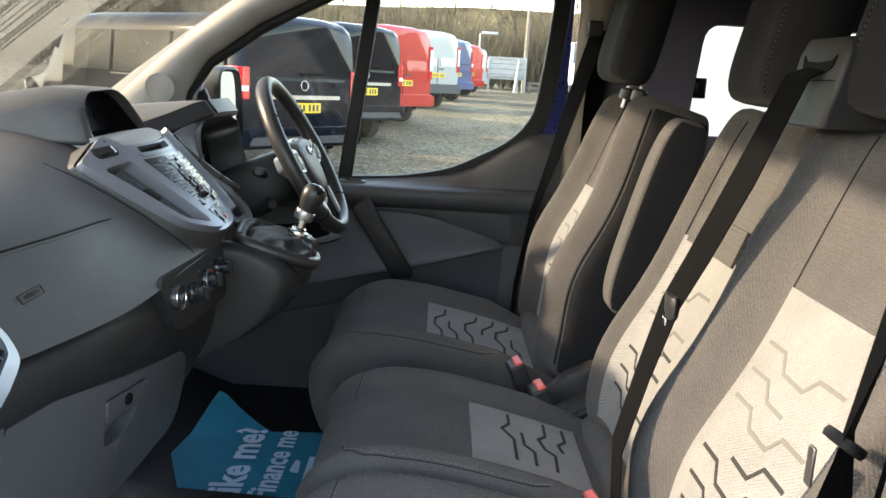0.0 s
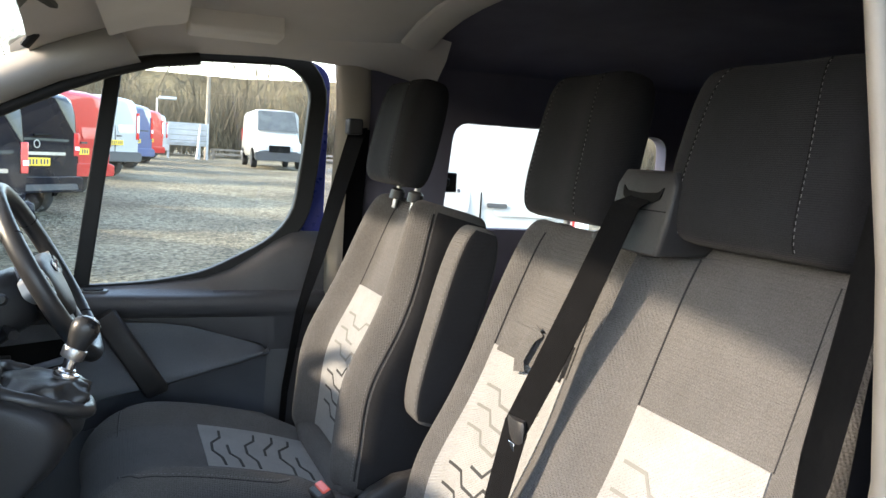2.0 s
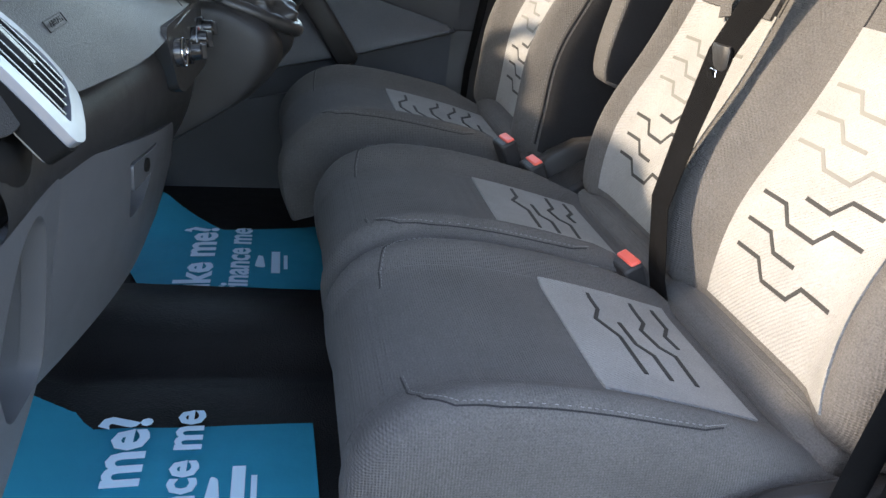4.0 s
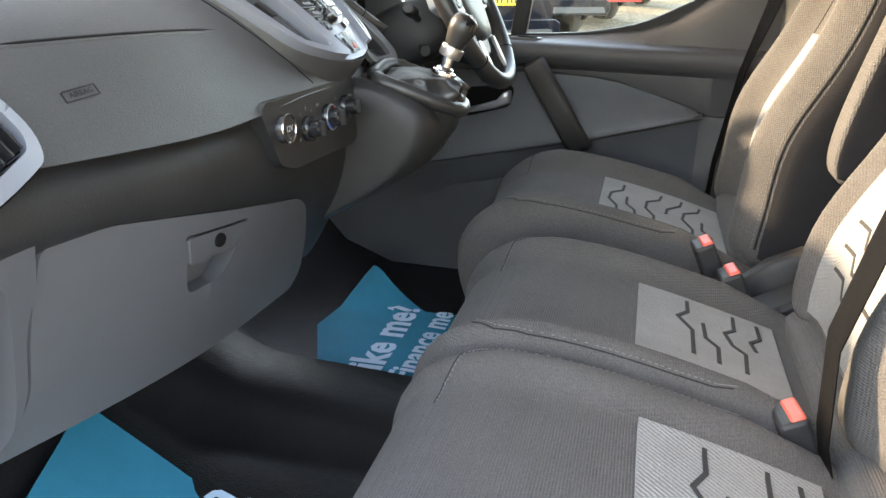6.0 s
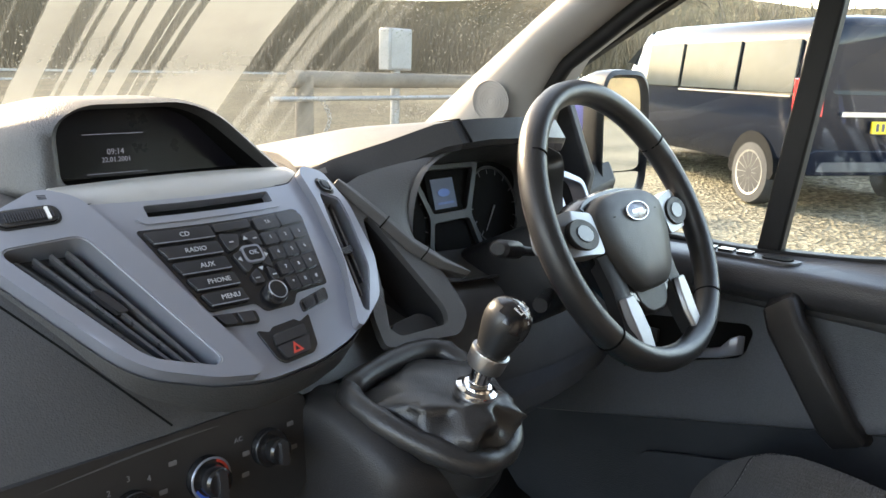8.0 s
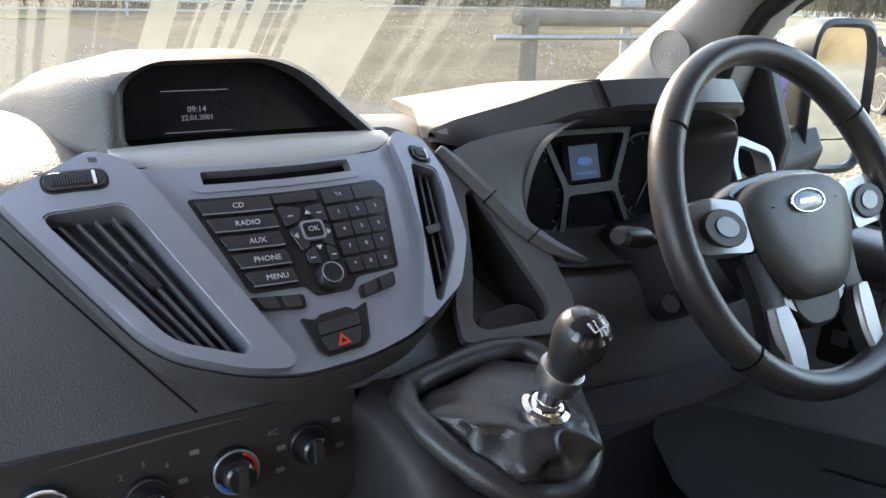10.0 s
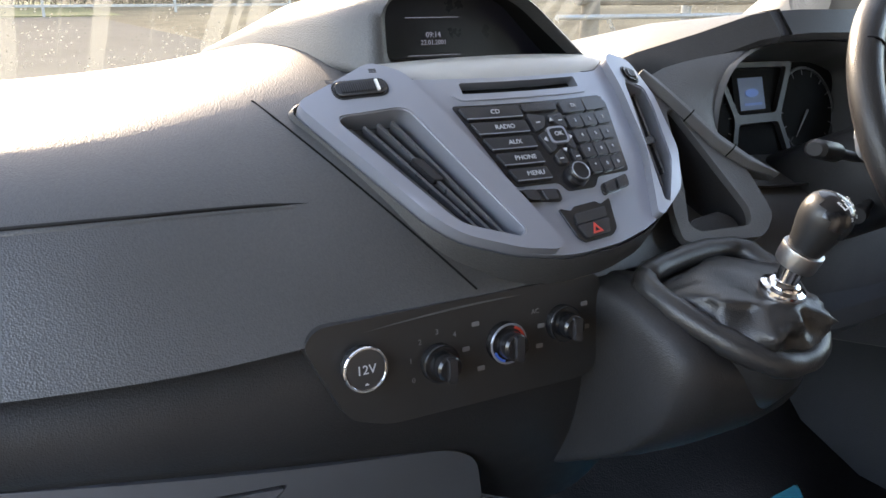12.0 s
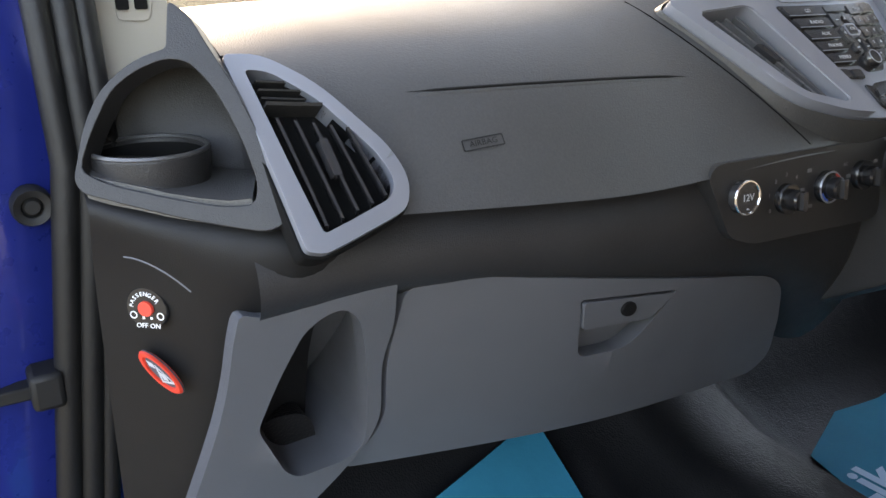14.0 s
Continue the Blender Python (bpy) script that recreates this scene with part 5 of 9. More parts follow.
# rounded ledge between the screen and the silver panel
ledge = []
for i in range(25):
    y = 1.254 + 0.256 * i / 24
    arch_ = 1.0 - ((y - 1.376) / 0.125) ** 2
    xb, zb = -0.536 + 0.010 * arch_, 1.3435 + 0.0050 * arch_
    xf, zf = -0.4795 - 1.25 * (y - 1.38) ** 2, 1.3335
    ledge.append([Vector((xb - 0.03, y, zb - 0.012)), Vector((xb, y, zb)), Vector((xb + 0.35 * (xf - xb), y, zb + 0.0035)), Vector((xb + 0.70 * (xf - xb), y, zb + 0.0005)), Vector((xf - 0.003, y, zf + 0.005)), Vector((xf, y, zf)), Vector((xf - 0.03, y, zf - 0.012))])
# dash plastic made pale: strong windscreen light on the ledge put into colour
LEDGE_LIT = material("lit_ledge_plastic", (0.40, 0.39, 0.375), 0.40, grain=(("noise", 900, 0.2),), mottle=0.08, mottle_scale=8)
part("display_ledge", loft(ledge), LEDGE_LIT, dash, "rounded ledge under the display", sharp=80)

# heater panel
HV = flat((-0.3655, 1.24, 1.128), (0.05, 1, 0), (-0.10, 0, 1), (1, -0.05, 0.1))
heater = part("heater_panel", panel(rounded([(-0.128, 0.030), (-0.115, 0.042), (0.148, 0.044), (0.154, 0.036), (0.148, -0.046), (0.13, -0.052), (-0.06, -0.050), (-0.095, -0.038)], 0.012), [], HV, 0.02, step=0), HEATER, dash, "black heater control panel", bevel=0.002)
sock = part("socket_cap", disc(HV, -0.082, 0.005, 0.0175, 0.012, 0.010), BUTTON, heater, "round 12 volt socket cap")
part("socket_ring", hoop(HV, -0.082, 0.005, 0.0175, 0.0013, 0.010), CHROME, sock)
words("12V", 0.0105, frame_of(HV, -0.082, 0.005, 0.0108), GREY_PRINT, sock)
part("arrow", panel([(-0.084, -0.0075), (-0.080, -0.0075), (-0.082, -0.0055)], [], lambda a, b, h: HV(a, b, h + 0.0108), 0.0004, step=0), GREY_PRINT, sock)
for a, b, r, ring_mat in ((-0.014, -0.006, 0.0165, None), (0.050, -0.001, 0.018, CHROME), (0.110, 0.005, 0.0165, None)):
    dial = part("dial", loft([[HV(a + k * math.cos(t), b + k * math.sin(t), h) for t in [2 * math.pi * i / 28 for i in range(28)]] for k, h in ((r, 0.0), (r, 0.006), (r * 0.92, 0.008), (r * 0.70, 0.008), (r * 0.66, 0.020), (r * 0.55, 0.022))]), GLOSS, heater, "round heater dial")
    part("pointer", panel(rounded([(-0.0035, -r * 0.62), (0.0035, -r * 0.62), (0.0035, r * 0.62), (-0.0035, r * 0.62)], 0.002), [], lambda u, v, h: HV(a + u, b + v, h + 0.027), 0.006, step=0), BUTTON, dial)
    if ring_mat:
        part("dial_ring", hoop(HV, a, b, r * 0.95, 0.0010, 0.008), SILVER, dial)
        for c, t0, t1 in ((RED_PRINT, -0.9, 1.2), (BLUE_PRINT, 3.5, 4.4)):
            arc = [(a + k * math.cos(t0 + (t1 - t0) * i / 10), b + k * math.sin(t0 + (t1 - t0) * i / 10)) for k, order in ((r * 0.90, range(11)), (r * 0.78, range(10, -1, -1))) for i in order]
            part("temperature_mark", panel(arc, [], lambda u, v, h: HV(u, v, h + 0.0090), 0.0004, step=0), c, dial)
    else:
        part("dial_ring", hoop(HV, a, b, r * 0.97, 0.0006, 0.0075), BUTTON, dial)
for k, ch in enumerate("01234"):
    t = radians(205 - 38 * k)
    words(ch, 0.0065, frame_of(HV, -0.014 + 0.026 * math.cos(t), -0.006 + 0.026 * math.sin(t), 0.0012), DIM_PRINT, heater)
words("AC", 0.0060, frame_of(HV, 0.082, 0.020, 0.0012), DIM_PRINT, heater)
for a, b in ((0.012, 0.000), (0.022, 0.020), (0.135, 0.018), (0.137, -0.004), (0.086, -0.012), (0.088, 0.006), (0.026, -0.02)):
    part("symbol", panel(rounded([(-0.0035, -0.002), (0.0035, -0.002), (0.0035, 0.002), (-0.0035, 0.002)], 0.001), [], lambda u, v, h: HV(a + u, b + v, h + 0.0012), 0.0004, step=0), DIM_PRINT, heater)

# glovebox
def gb(y, z, h=0.0):
    t = min(max((y - 0.70) / 0.45, 0.0), 1.0)
    return Vector((-0.462 + 0.060 * math.sin(t * math.pi / 2) - 0.16 * max(0.0, 1.02 - z) - 0.12 * max(0.0, 0.945 - z) + h, y, z))


lid = part("glovebox_lid", panel(rounded([(0.795, 1.086), (0.845, 1.092), (0.95, 1.074), (1.18, 1.032), (1.255, 1.018), (1.286, 0.998), (1.312, 0.890), (1.288, 0.868), (1.02, 0.880), (0.742, 0.897), (0.769, 0.934), (0.778, 0.960), (0.776, 1.02), (0.786, 1.055)], [0.01, 0.02, 0.04, 0.04, 0.02, 0.02, 0.02, 0.02, 0.05, 0.01, 0.01, 0.01, 0.02, 0.02], 4),
                                 [rounded([(0.976, 1.046), (1.102, 1.034), (1.046, 0.976), (0.981, 0.978)], [0.006, 0.004, 0.02, 0.012], 3)], lambda a, b, h: gb(a, b, h + 0.012), 0.022, step=0.04), GREY_PLASTIC, dash, "grey glovebox lid with a recessed handle", bevel=0.003)
part("handle_recess", panel([(0.966, 1.058), (1.115, 1.048), (1.06, 0.968), (0.97, 0.968)], [], lambda a, b, h: gb(a, b, h - 0.010), 0.003, step=0), GREY_PLASTIC, lid)
handle = part("handle", panel(rounded([(0.979, 1.043), (1.098, 1.032), (1.068, 1.008), (0.980, 1.012)], [0.006, 0.003, 0.006, 0.006], 3), [], lambda a, b, h: gb(a, b, h + 0.014), 0.012, step=0), GREY_PLASTIC, lid, bevel=0.002)
part("lock", disc(lambda a, b, h: gb(a, b, h), 1.035, 1.026, 0.0095, 0.006, 0.0155, 20, 0.85), VOID, handle)
# ribbed kerb-side end: vent, cup holder and pocket
LV = lambda a, b, h=0.0: Vector((-0.386 - 0.72 * max(0.0, b - 1.150) - 0.32 * max(0.0, b - 1.15) ** 2 * 3 - 1.3 * max(0.0, a - 0.70) ** 2 + h * 0.8, a, b + h * 0.55))
lv_out = rounded([(0.667, 1.290), (0.698, 1.289), (0.738, 1.266), (0.786, 1.213), (0.795, 1.188), (0.784, 1.168), (0.698, 1.150), (0.684, 1.154), (0.677, 1.21)], [0.006, 0.02, 0.02, 0.02, 0.02, 0.012, 0.006, 0.004, 0.02], 4)
lv_in = rounded([(0.681, 1.278), (0.700, 1.276), (0.733, 1.254), (0.773, 1.208), (0.779, 1.189), (0.771, 1.178), (0.702, 1.163), (0.692, 1.21)], [0.004, 0.012, 0.012, 0.015, 0.015, 0.008, 0.004, 0.02], 4)
sv = part("side_vent", panel(lv_out, [lv_in], lambda a, b, h: LV(a, b, h + 0.006), 0.03, step=0.03), SILVER, dash, "side air vent in a silver frame", bevel=0.0085, segments=4)
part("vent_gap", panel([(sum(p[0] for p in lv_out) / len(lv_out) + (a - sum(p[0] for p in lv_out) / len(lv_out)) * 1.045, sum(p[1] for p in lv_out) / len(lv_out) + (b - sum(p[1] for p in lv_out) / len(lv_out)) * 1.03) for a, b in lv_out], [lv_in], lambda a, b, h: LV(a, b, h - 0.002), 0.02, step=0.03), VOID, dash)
# near-black sheet behind the slats: the duct's shade put into colour
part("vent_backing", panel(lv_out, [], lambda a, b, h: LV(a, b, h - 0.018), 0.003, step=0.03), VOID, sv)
for k in range(5):
    t = k / 4
    a0, b0, a1, b1 = 0.694 + 0.058 * t, 1.243 - 0.012 * t, 0.706 + 0.060 * t, 1.168 + 0.012 * t
    loops = []
    for i in range(5):
        q = i / 4
        a, b = a0 + (a1 - a0) * q, b0 + (b1 - b0) * q
        p, r = LV(a, b, 0.006), LV(a + 0.006, b, -0.012)
        w = Vector((0, 0.0013, 0))
        loops.append([p - w, p + w, r + w, r - w])
    part("slat", loft(loops), BUTTON, sv)
part("divider", loft([[LV(a, 1.252 - 0.10 * (a - 0.69), h) + Vector((0, 0, dz)) for h, dz in ((0.010, -0.0015), (0.010, 0.0015), (-0.012, 0.0015), (-0.012, -0.0015))] for a in (0.688, 0.71, 0.735)]), DASH_FLAT, sv)
for k in range(3):
    part("slat", loft([[LV(a, 1.258 + 0.006 * k - 0.10 * (a - 0.69), h) + Vector((0, 0, dz)) for h, dz in ((0.004, -0.0008), (0.004, 0.0008), (-0.012, 0.0008), (-0.012, -0.0008))] for a in (0.688, 0.70, 0.725)]), DASH_FLAT, sv)
part("tab", panel(rounded([(-0.004, -0.013), (0.004, -0.013), (0.004, 0.013), (-0.004, 0.013)], 0.002), [], lambda a, b, h: LV(0.727 + a - 0.12 * b, 1.212 + b, h + 0.008), 0.010, step=0), BUTTON, sv)
# end panel beside the door: an arched niche with a cup holder, a shelf and the panel below
NP = flat((-0.48, 0.62, 1.23), (0.53, 0.848, 0.0), (-0.28, 0.175, 0.943))
arch = rounded([(-0.076, -0.022), (-0.069, 0.004), (-0.052, 0.042), (-0.030, 0.058), (-0.009, 0.066), (0.008, 0.064), (0.028, 0.044), (0.049, 0.007), (0.063, -0.030), (0.062, -0.048), (0.036, -0.050), (-0.008, -0.043), (-0.056, -0.032)], [0.008, 0.02, 0.02, 0.02, 0.02, 0.02, 0.03, 0.03, 0.02, 0.010, 0.02, 0.02, 0.02], 3)
arch_out = rounded([(-0.081, -0.030), (-0.073, 0.016), (-0.058, 0.046), (-0.032, 0.066), (-0.009, 0.074), (-0.008, 0.112), (0.009, 0.100), (0.026, 0.072), (0.046, 0.043), (0.068, -0.002), (0.082, -0.037), (0.089, -0.060), (0.072, -0.070), (0.030, -0.064), (-0.010, -0.056), (-0.074, -0.040)], [0.006, 0.02, 0.02, 0.02, 0.004, 0.006, 0.02, 0.03, 0.03, 0.03, 0.03, 0.02, 0.01, 0.03, 0.03, 0.006], 3)
part("niche_surround", panel(arch_out, [arch], NP, 0.030, step=0), DASH_FLAT, dash, "arched opening at the dashboard's end", bevel=0.0095, segments=4)
part("niche", bowl([[NP(u * k, v * k, -0.010) + Vector((-1, 0.35, 0.0)).normalized() * d for u, v in arch] for k, d in ((1.02, 0.0), (1.02, 0.03), (1.0, 0.065), (0.94, 0.085), (0.75, 0.092))]), DASH_FLAT, dash, "arched niche with a cup holder", sharp=60)
shelf_rows = []
for u, v in ((-0.074, -0.024), (-0.056, -0.029), (-0.030, -0.034), (-0.008, -0.039), (0.018, -0.043), (0.040, -0.045), (0.058, -0.043)):
    p = NP(u, v, -0.004)
    back = p + Vector((-0.095, 0.040, 0.002))
    shelf_rows.append([p, p.lerp(back, 0.3) + Vector((0, 0, 0.001)), back, back + Vector((0, 0, -0.02)), p + Vector((0, 0, -0.02))])
part("niche_shelf", loft(shelf_rows), DASH, dash, "shelf round the cup holder", sharp=60)
skin([
    (0.553, [(-0.532, 1.190), (-0.518, 1.190), (-0.505, 1.176), (-0.520, 1.15), (-0.535, 1.10), (-0.548, 0.95), (-0.56, 0.80), (-0.58, 0.60)]),
    (0.585, [(-0.512, 1.180), (-0.498, 1.180), (-0.480, 1.166), (-0.490, 1.14), (-0.505, 1.10), (-0.525, 0.95), (-0.545, 0.80), (-0.57, 0.60)]),
    (0.625, [(-0.490, 1.178), (-0.474, 1.176), (-0.454, 1.156), (-0.458, 1.13), (-0.463, 1.08), (-0.490, 0.95), (-0.52, 0.80), (-0.56, 0.60)]),
    (0.660, [(-0.466, 1.170), (-0.448, 1.166), (-0.434, 1.146), (-0.435, 1.11), (-0.452, 1.078), (-0.482, 0.95), (-0.52, 0.80), (-0.56, 0.60)]),
    (0.695, [(-0.45, 1.166), (-0.430, 1.160), (-0.419, 1.142), (-0.424, 1.105), (-0.450, 1.078), (-0.52, 1.03), (-0.55, 0.80), (-0.56, 0.60)]),
    (0.735, [(-0.46, 1.160), (-0.440, 1.156), (-0.426, 1.140), (-0.430, 1.105), (-0.455, 1.078), (-0.53, 1.03), (-0.56, 0.80), (-0.56, 0.60)]),
], END_BLACK, "end_panel", "black plastic end of the dashboard")
cup = part("cup_holder", bowl([[Vector((-0.536 + 0.049 * k * math.cos(t), 0.611 + 0.049 * k * math.sin(t), z)) for t in [2 * math.pi * i / 36 for i in range(36)]] for k, z in ((0.93, 1.176), (0.97, 1.190), (1.0, 1.213), (0.99, 1.217), (0.95, 1.2175), (0.90, 1.213), (0.86, 1.195), (0.82, 1.14))]), DASH_FLAT, dash, "round cup holder rim", sharp=70)
part("cup_lip", hoop(lambda a, b, h: Vector((-0.536 + a, 0.611 + b, 1.2165 + h)), 0, 0, 0.0470, 0.0024, n=40), DASH, cup)
# added skin: the shade deep in the cup put into its colour
part("cup_shade", bowl([[Vector((-0.536 + 0.049 * k * math.cos(t), 0.611 + 0.049 * k * math.sin(t), z)) for t in [2 * math.pi * i / 30 for i in range(30)]] for k, z in ((0.885, 1.2125), (0.84, 1.195), (0.80, 1.145))]), VOID, cup, "near-black skin for the shade inside the cup holder", sharp=70)
end_panel = [o for o in dash.children if o.name.startswith("end_panel")][0]
bpy.context.view_layer.update()
line = [onto(end_panel, (0.0, y - 0.25, z + 0.02), (-0.88, 0.47, -0.04))[0] for y, z in [(0.555 + 0.060 * i / 8, 1.140 - 0.030 * (i / 8) ** 1.8) for i in range(9)]]
part("groove", tube(line, 0.0009, 6), GREY_PLASTIC, dash)
foot_place = lambda a, b, h: Vector((-0.622 - 0.20 * (b - 1.28) + h, a, b))
part("pillar_foot", panel(rounded([(0.560, 1.235), (0.659, 1.25), (0.662, 1.34), (0.666, 1.47), (0.565, 1.47)], 0.006), [], foot_place, 0.03, step=0), CREAM, dash, "light grey pillar foot trim", bevel=0.004)
grille = part("demist_vent", panel(rounded([(0.616, 1.313), (0.643, 1.312), (0.652, 1.34), (0.652, 1.37), (0.614, 1.37)], 0.005), [], lambda a, b, h: foot_place(a, b, h + 0.002), 0.004, step=0), CREAM, dash, bevel=0.001)
for y in (0.622, 0.638):
    part("vent_gap", panel(rounded([(y - 0.006, 1.322), (y + 0.005, 1.322), (y + 0.006, 1.350), (y - 0.006, 1.350)], 0.002), [], lambda a, b, h: foot_place(a, b, h + 0.004), 0.003, step=0), VOID, grille)
pocket_place = lambda a, b, h: Vector((-0.452 + 0.10 * (a - 0.66) + h - 0.14 * max(0, 1.08 - b), a, b))
pocket_hole = rounded([(0.733, 1.083), (0.748, 1.069), (0.755, 1.030), (0.759, 0.960), (0.756, 0.928), (0.737, 0.916), (0.693, 0.910), (0.680, 0.920), (0.656, 0.974), (0.674, 1.021), (0.697, 1.065), (0.714, 1.078)], [0.01, 0.012, 0.02, 0.02, 0.015, 0.012, 0.012, 0.015, 0.008, 0.03, 0.02, 0.01], 4)
part("pocket_front", panel(rounded([(0.644, 1.094), (0.662, 1.087), (0.685, 1.089), (0.783, 1.103), (0.780, 1.053), (0.770, 1.02), (0.772, 0.959), (0.763, 0.936), (0.737, 0.904), (0.690, 0.860), (0.610, 0.80), (0.575, 0.80), (0.590, 0.89), (0.611, 0.951), (0.623, 0.988), (0.632, 1.026), (0.638, 1.069)], [0.008, 0.008, 0.01, 0.004, 0.01, 0.02, 0.02, 0.01, 0.02, 0.02, 0.01, 0.01, 0.02, 0.02, 0.02, 0.02, 0.02], 3),
                           [pocket_hole], lambda a, b, h: pocket_place(a, b, h + 0.016), 0.020, step=0.03), GREY_PLASTIC, dash, "grey plastic storage pocket", bevel=0.006, segments=3)
# the scoop: shallow at its top, deep at its foot, with a black rubber mat in the foot
scoop = lambda y, z, w: pocket_place(0.712 + (y - 0.712) * (1.005 - 0.10 * w) + 0.014 * w, 0.985 + (z - 0.985) * (1.005 - 0.06 * w), 0.004 - w * (0.018 + 0.130 * min(1.0, (1.085 - z) / 0.15)))
part("pocket_inside", bowl([[scoop(y, z, w) for y, z in pocket_hole] for w in (0.0, 0.2, 0.45, 0.7, 0.9, 1.0)] + [[scoop(0.708 + (y - 0.708) * k, 0.985 + (z - 0.985) * k, 1.0) for y, z in pocket_hole] for k in (0.8, 0.5)]), GREY_PLASTIC, dash, "deep grey scoop of the pocket", sharp=60)
part("pocket_mat", loft([[pocket_place(0.700 + 0.032 * math.copysign(abs(math.cos(t)) ** 0.7, math.cos(t)), 0.900 + 0.048 * math.copysign(abs(math.sin(t)) ** 0.7, math.sin(t)), h) for t in [2 * math.pi * i / 28 for i in range(28)]] for h in (-0.040, -0.046, -0.12)]), RUBBER, dash, "black rubber mat in the pocket")

# airbag switch and warning sticker on the end panel
EP = flat((-0.503, 0.590, 1.090), (0.66, 0.75, 0), (-0.16, 0, 1), (0.75, -0.66, 0.12))
ES = flat((-0.505, 0.592, 1.034), (0.80, 0.60, 0), (-0.10, -0.30, 0.95), (0.60, -0.80, 0.0))
sw = part("airbag_switch", disc(EP, 0.0, 0.0, 0.0185, 0.01, 0.008), GLOSS, dash, "round passenger airbag key switch")
part("switch_core", disc(EP, 0.0, 0.0, 0.0065, 0.006, 0.011), RED_PRINT, sw)
for i, ch in enumerate("PASSENGER"):
    t = radians(170 - 17 * i)
    words(ch, 0.0052, frame_of(EP, 0.0125 * math.cos(t), 0.0125 * math.sin(t), 0.0088, math.degrees(t) - 90), WHITE_PRINT, sw)
words("OFF ON", 0.0060, frame_of(EP, 0.0, -0.0150, 0.0088), WHITE_PRINT, sw)
for u in (-0.012, 0.012):
    part("ring_mark", hoop(EP, u, -0.006, 0.0028, 0.0005, 0.0088, 16), WHITE_PRINT, sw)
for u in (-0.0035, 0.0035):
    part("ring_mark", panel([(u - 0.001, -0.0092), (u + 0.001, -0.0092), (u + 0.001, -0.0072), (u - 0.001, -0.0072)], [], lambda a, b, h: EP(a, b, h + 0.0086), 0.0004, step=0), WHITE_PRINT, sw)
ES_FLAT = ES
ES = lambda u, v, h: ES_FLAT(0.62 * u - 0.36 * v + 0.006, 0.95 * v - 0.003, h)
sticker = part("warning_sticker", disc(ES, 0.0, 0.0, 0.022, 0.002, 0.009), DARK_PRINT, dash, "round airbag warning sticker")
part("sticker_ring", hoop(ES, 0.0, 0.0, 0.0185, 0.0034, 0.0085), RED_PRINT, sticker)
part("sticker_sign", panel([(-0.011, -0.011), (0.012, -0.011), (0.001, 0.008)], [[(-0.0075, -0.009), (0.0085, -0.009), (0.001, 0.0045)]], lambda u, v, h: ES(u, v, h + 0.0098), 0.0005, step=0), GREY_PRINT, sticker)
part("sticker_mark", panel([(-0.004, -0.008), (0.003, -0.008), (0.004, -0.002), (-0.002, 0.001)], [], lambda u, v, h: ES(u, v, h + 0.0098), 0.0005, step=0), GREY_PRINT, sticker)
part("sticker_mark", panel([(-0.010, 0.006), (-0.003, 0.004), (-0.001, 0.009), (-0.008, 0.012)], [], lambda u, v, h: ES(u, v, h + 0.0098), 0.0005, step=0), GREY_PRINT, sticker)

# ---- driver's side of the dashboard ----
# instrument hood: a flat top that steps up over the wheel, with a sloping lip
hood_loops = []
for y, xr, zr, xt, zt, xl, zl in ((1.643, -0.668, 1.324, -0.640, 1.322, -0.628, 1.316), (1.655, -0.690, 1.327, -0.606, 1.338, -0.580, 1.316), (1.698, -0.770, 1.329, -0.552, 1.362, -0.528, 1.335), (1.738, -0.880, 1.324, -0.508, 1.385, -0.492, 1.357), (1.750, -0.910, 1.322, -0.494, 1.389, -0.474, 1.362),
                                  (1.80, -0.935, 1.320, -0.490, 1.391, -0.470, 1.365), (1.92, -0.94, 1.318, -0.488, 1.390, -0.466, 1.363), (2.02, -0.94, 1.316, -0.51, 1.382, -0.49, 1.355), (2.08, -0.93, 1.314, -0.55, 1.362, -0.53, 1.337)):
    hood_loops.append([Vector((xr, y, zr)), Vector((xr * 0.45 + xt * 0.55, y, zr * 0.35 + zt * 0.65 + 0.002)), Vector((xt, y, zt)), Vector((xl, y, zl)), Vector((xl - 0.004, y, zl - 0.006)), Vector((xl - 0.03, y, zl - 0.008)), Vector((xr + 0.01, y, zr - 0.016))])
part("hood_joint", loft([[Vector((x, 1.764 + d, z)) for x, z in ((-0.60, 1.374), (-0.490, 1.3925), (-0.4675, 1.365), (-0.50, 1.35))] for d in (-0.0006, 0.0006)]), VOID, dash)
part("hood_lip", loft([[p[2] + Vector((0.0016, 0, 0.0004)), p[3] + Vector((0.0020, 0, 0.0008)), p[4] + Vector((0.0016, 0, -0.0014)), p[4] + Vector((-0.012, 0, -0.003)), p[2] + Vector((-0.006, 0, -0.008))] for p in hood_loops]), DASH_FLAT, dash, "black lip of the instrument hood", sharp=35)
part("instrument_hood", loft(hood_loops), HOOD, dash, "black hood over the instruments", sharp=30, bevel=0.003)
RIM_SATIN = material("satin_black_rim", (0.06, 0.06, 0.062), 0.3, mottle=0.1, mottle_scale=10)
FRAME_GREY = material("dark_grey_plastic", (0.020, 0.0205, 0.023), 0.5, grain=(("noise", 900, 0.2),), mottle=0.08, mottle_scale=10)
IC = flat((-0.548, 1.815, 1.243), (0, 1, 0), (-0.30, 0, 1), (1, 0, 0.30))
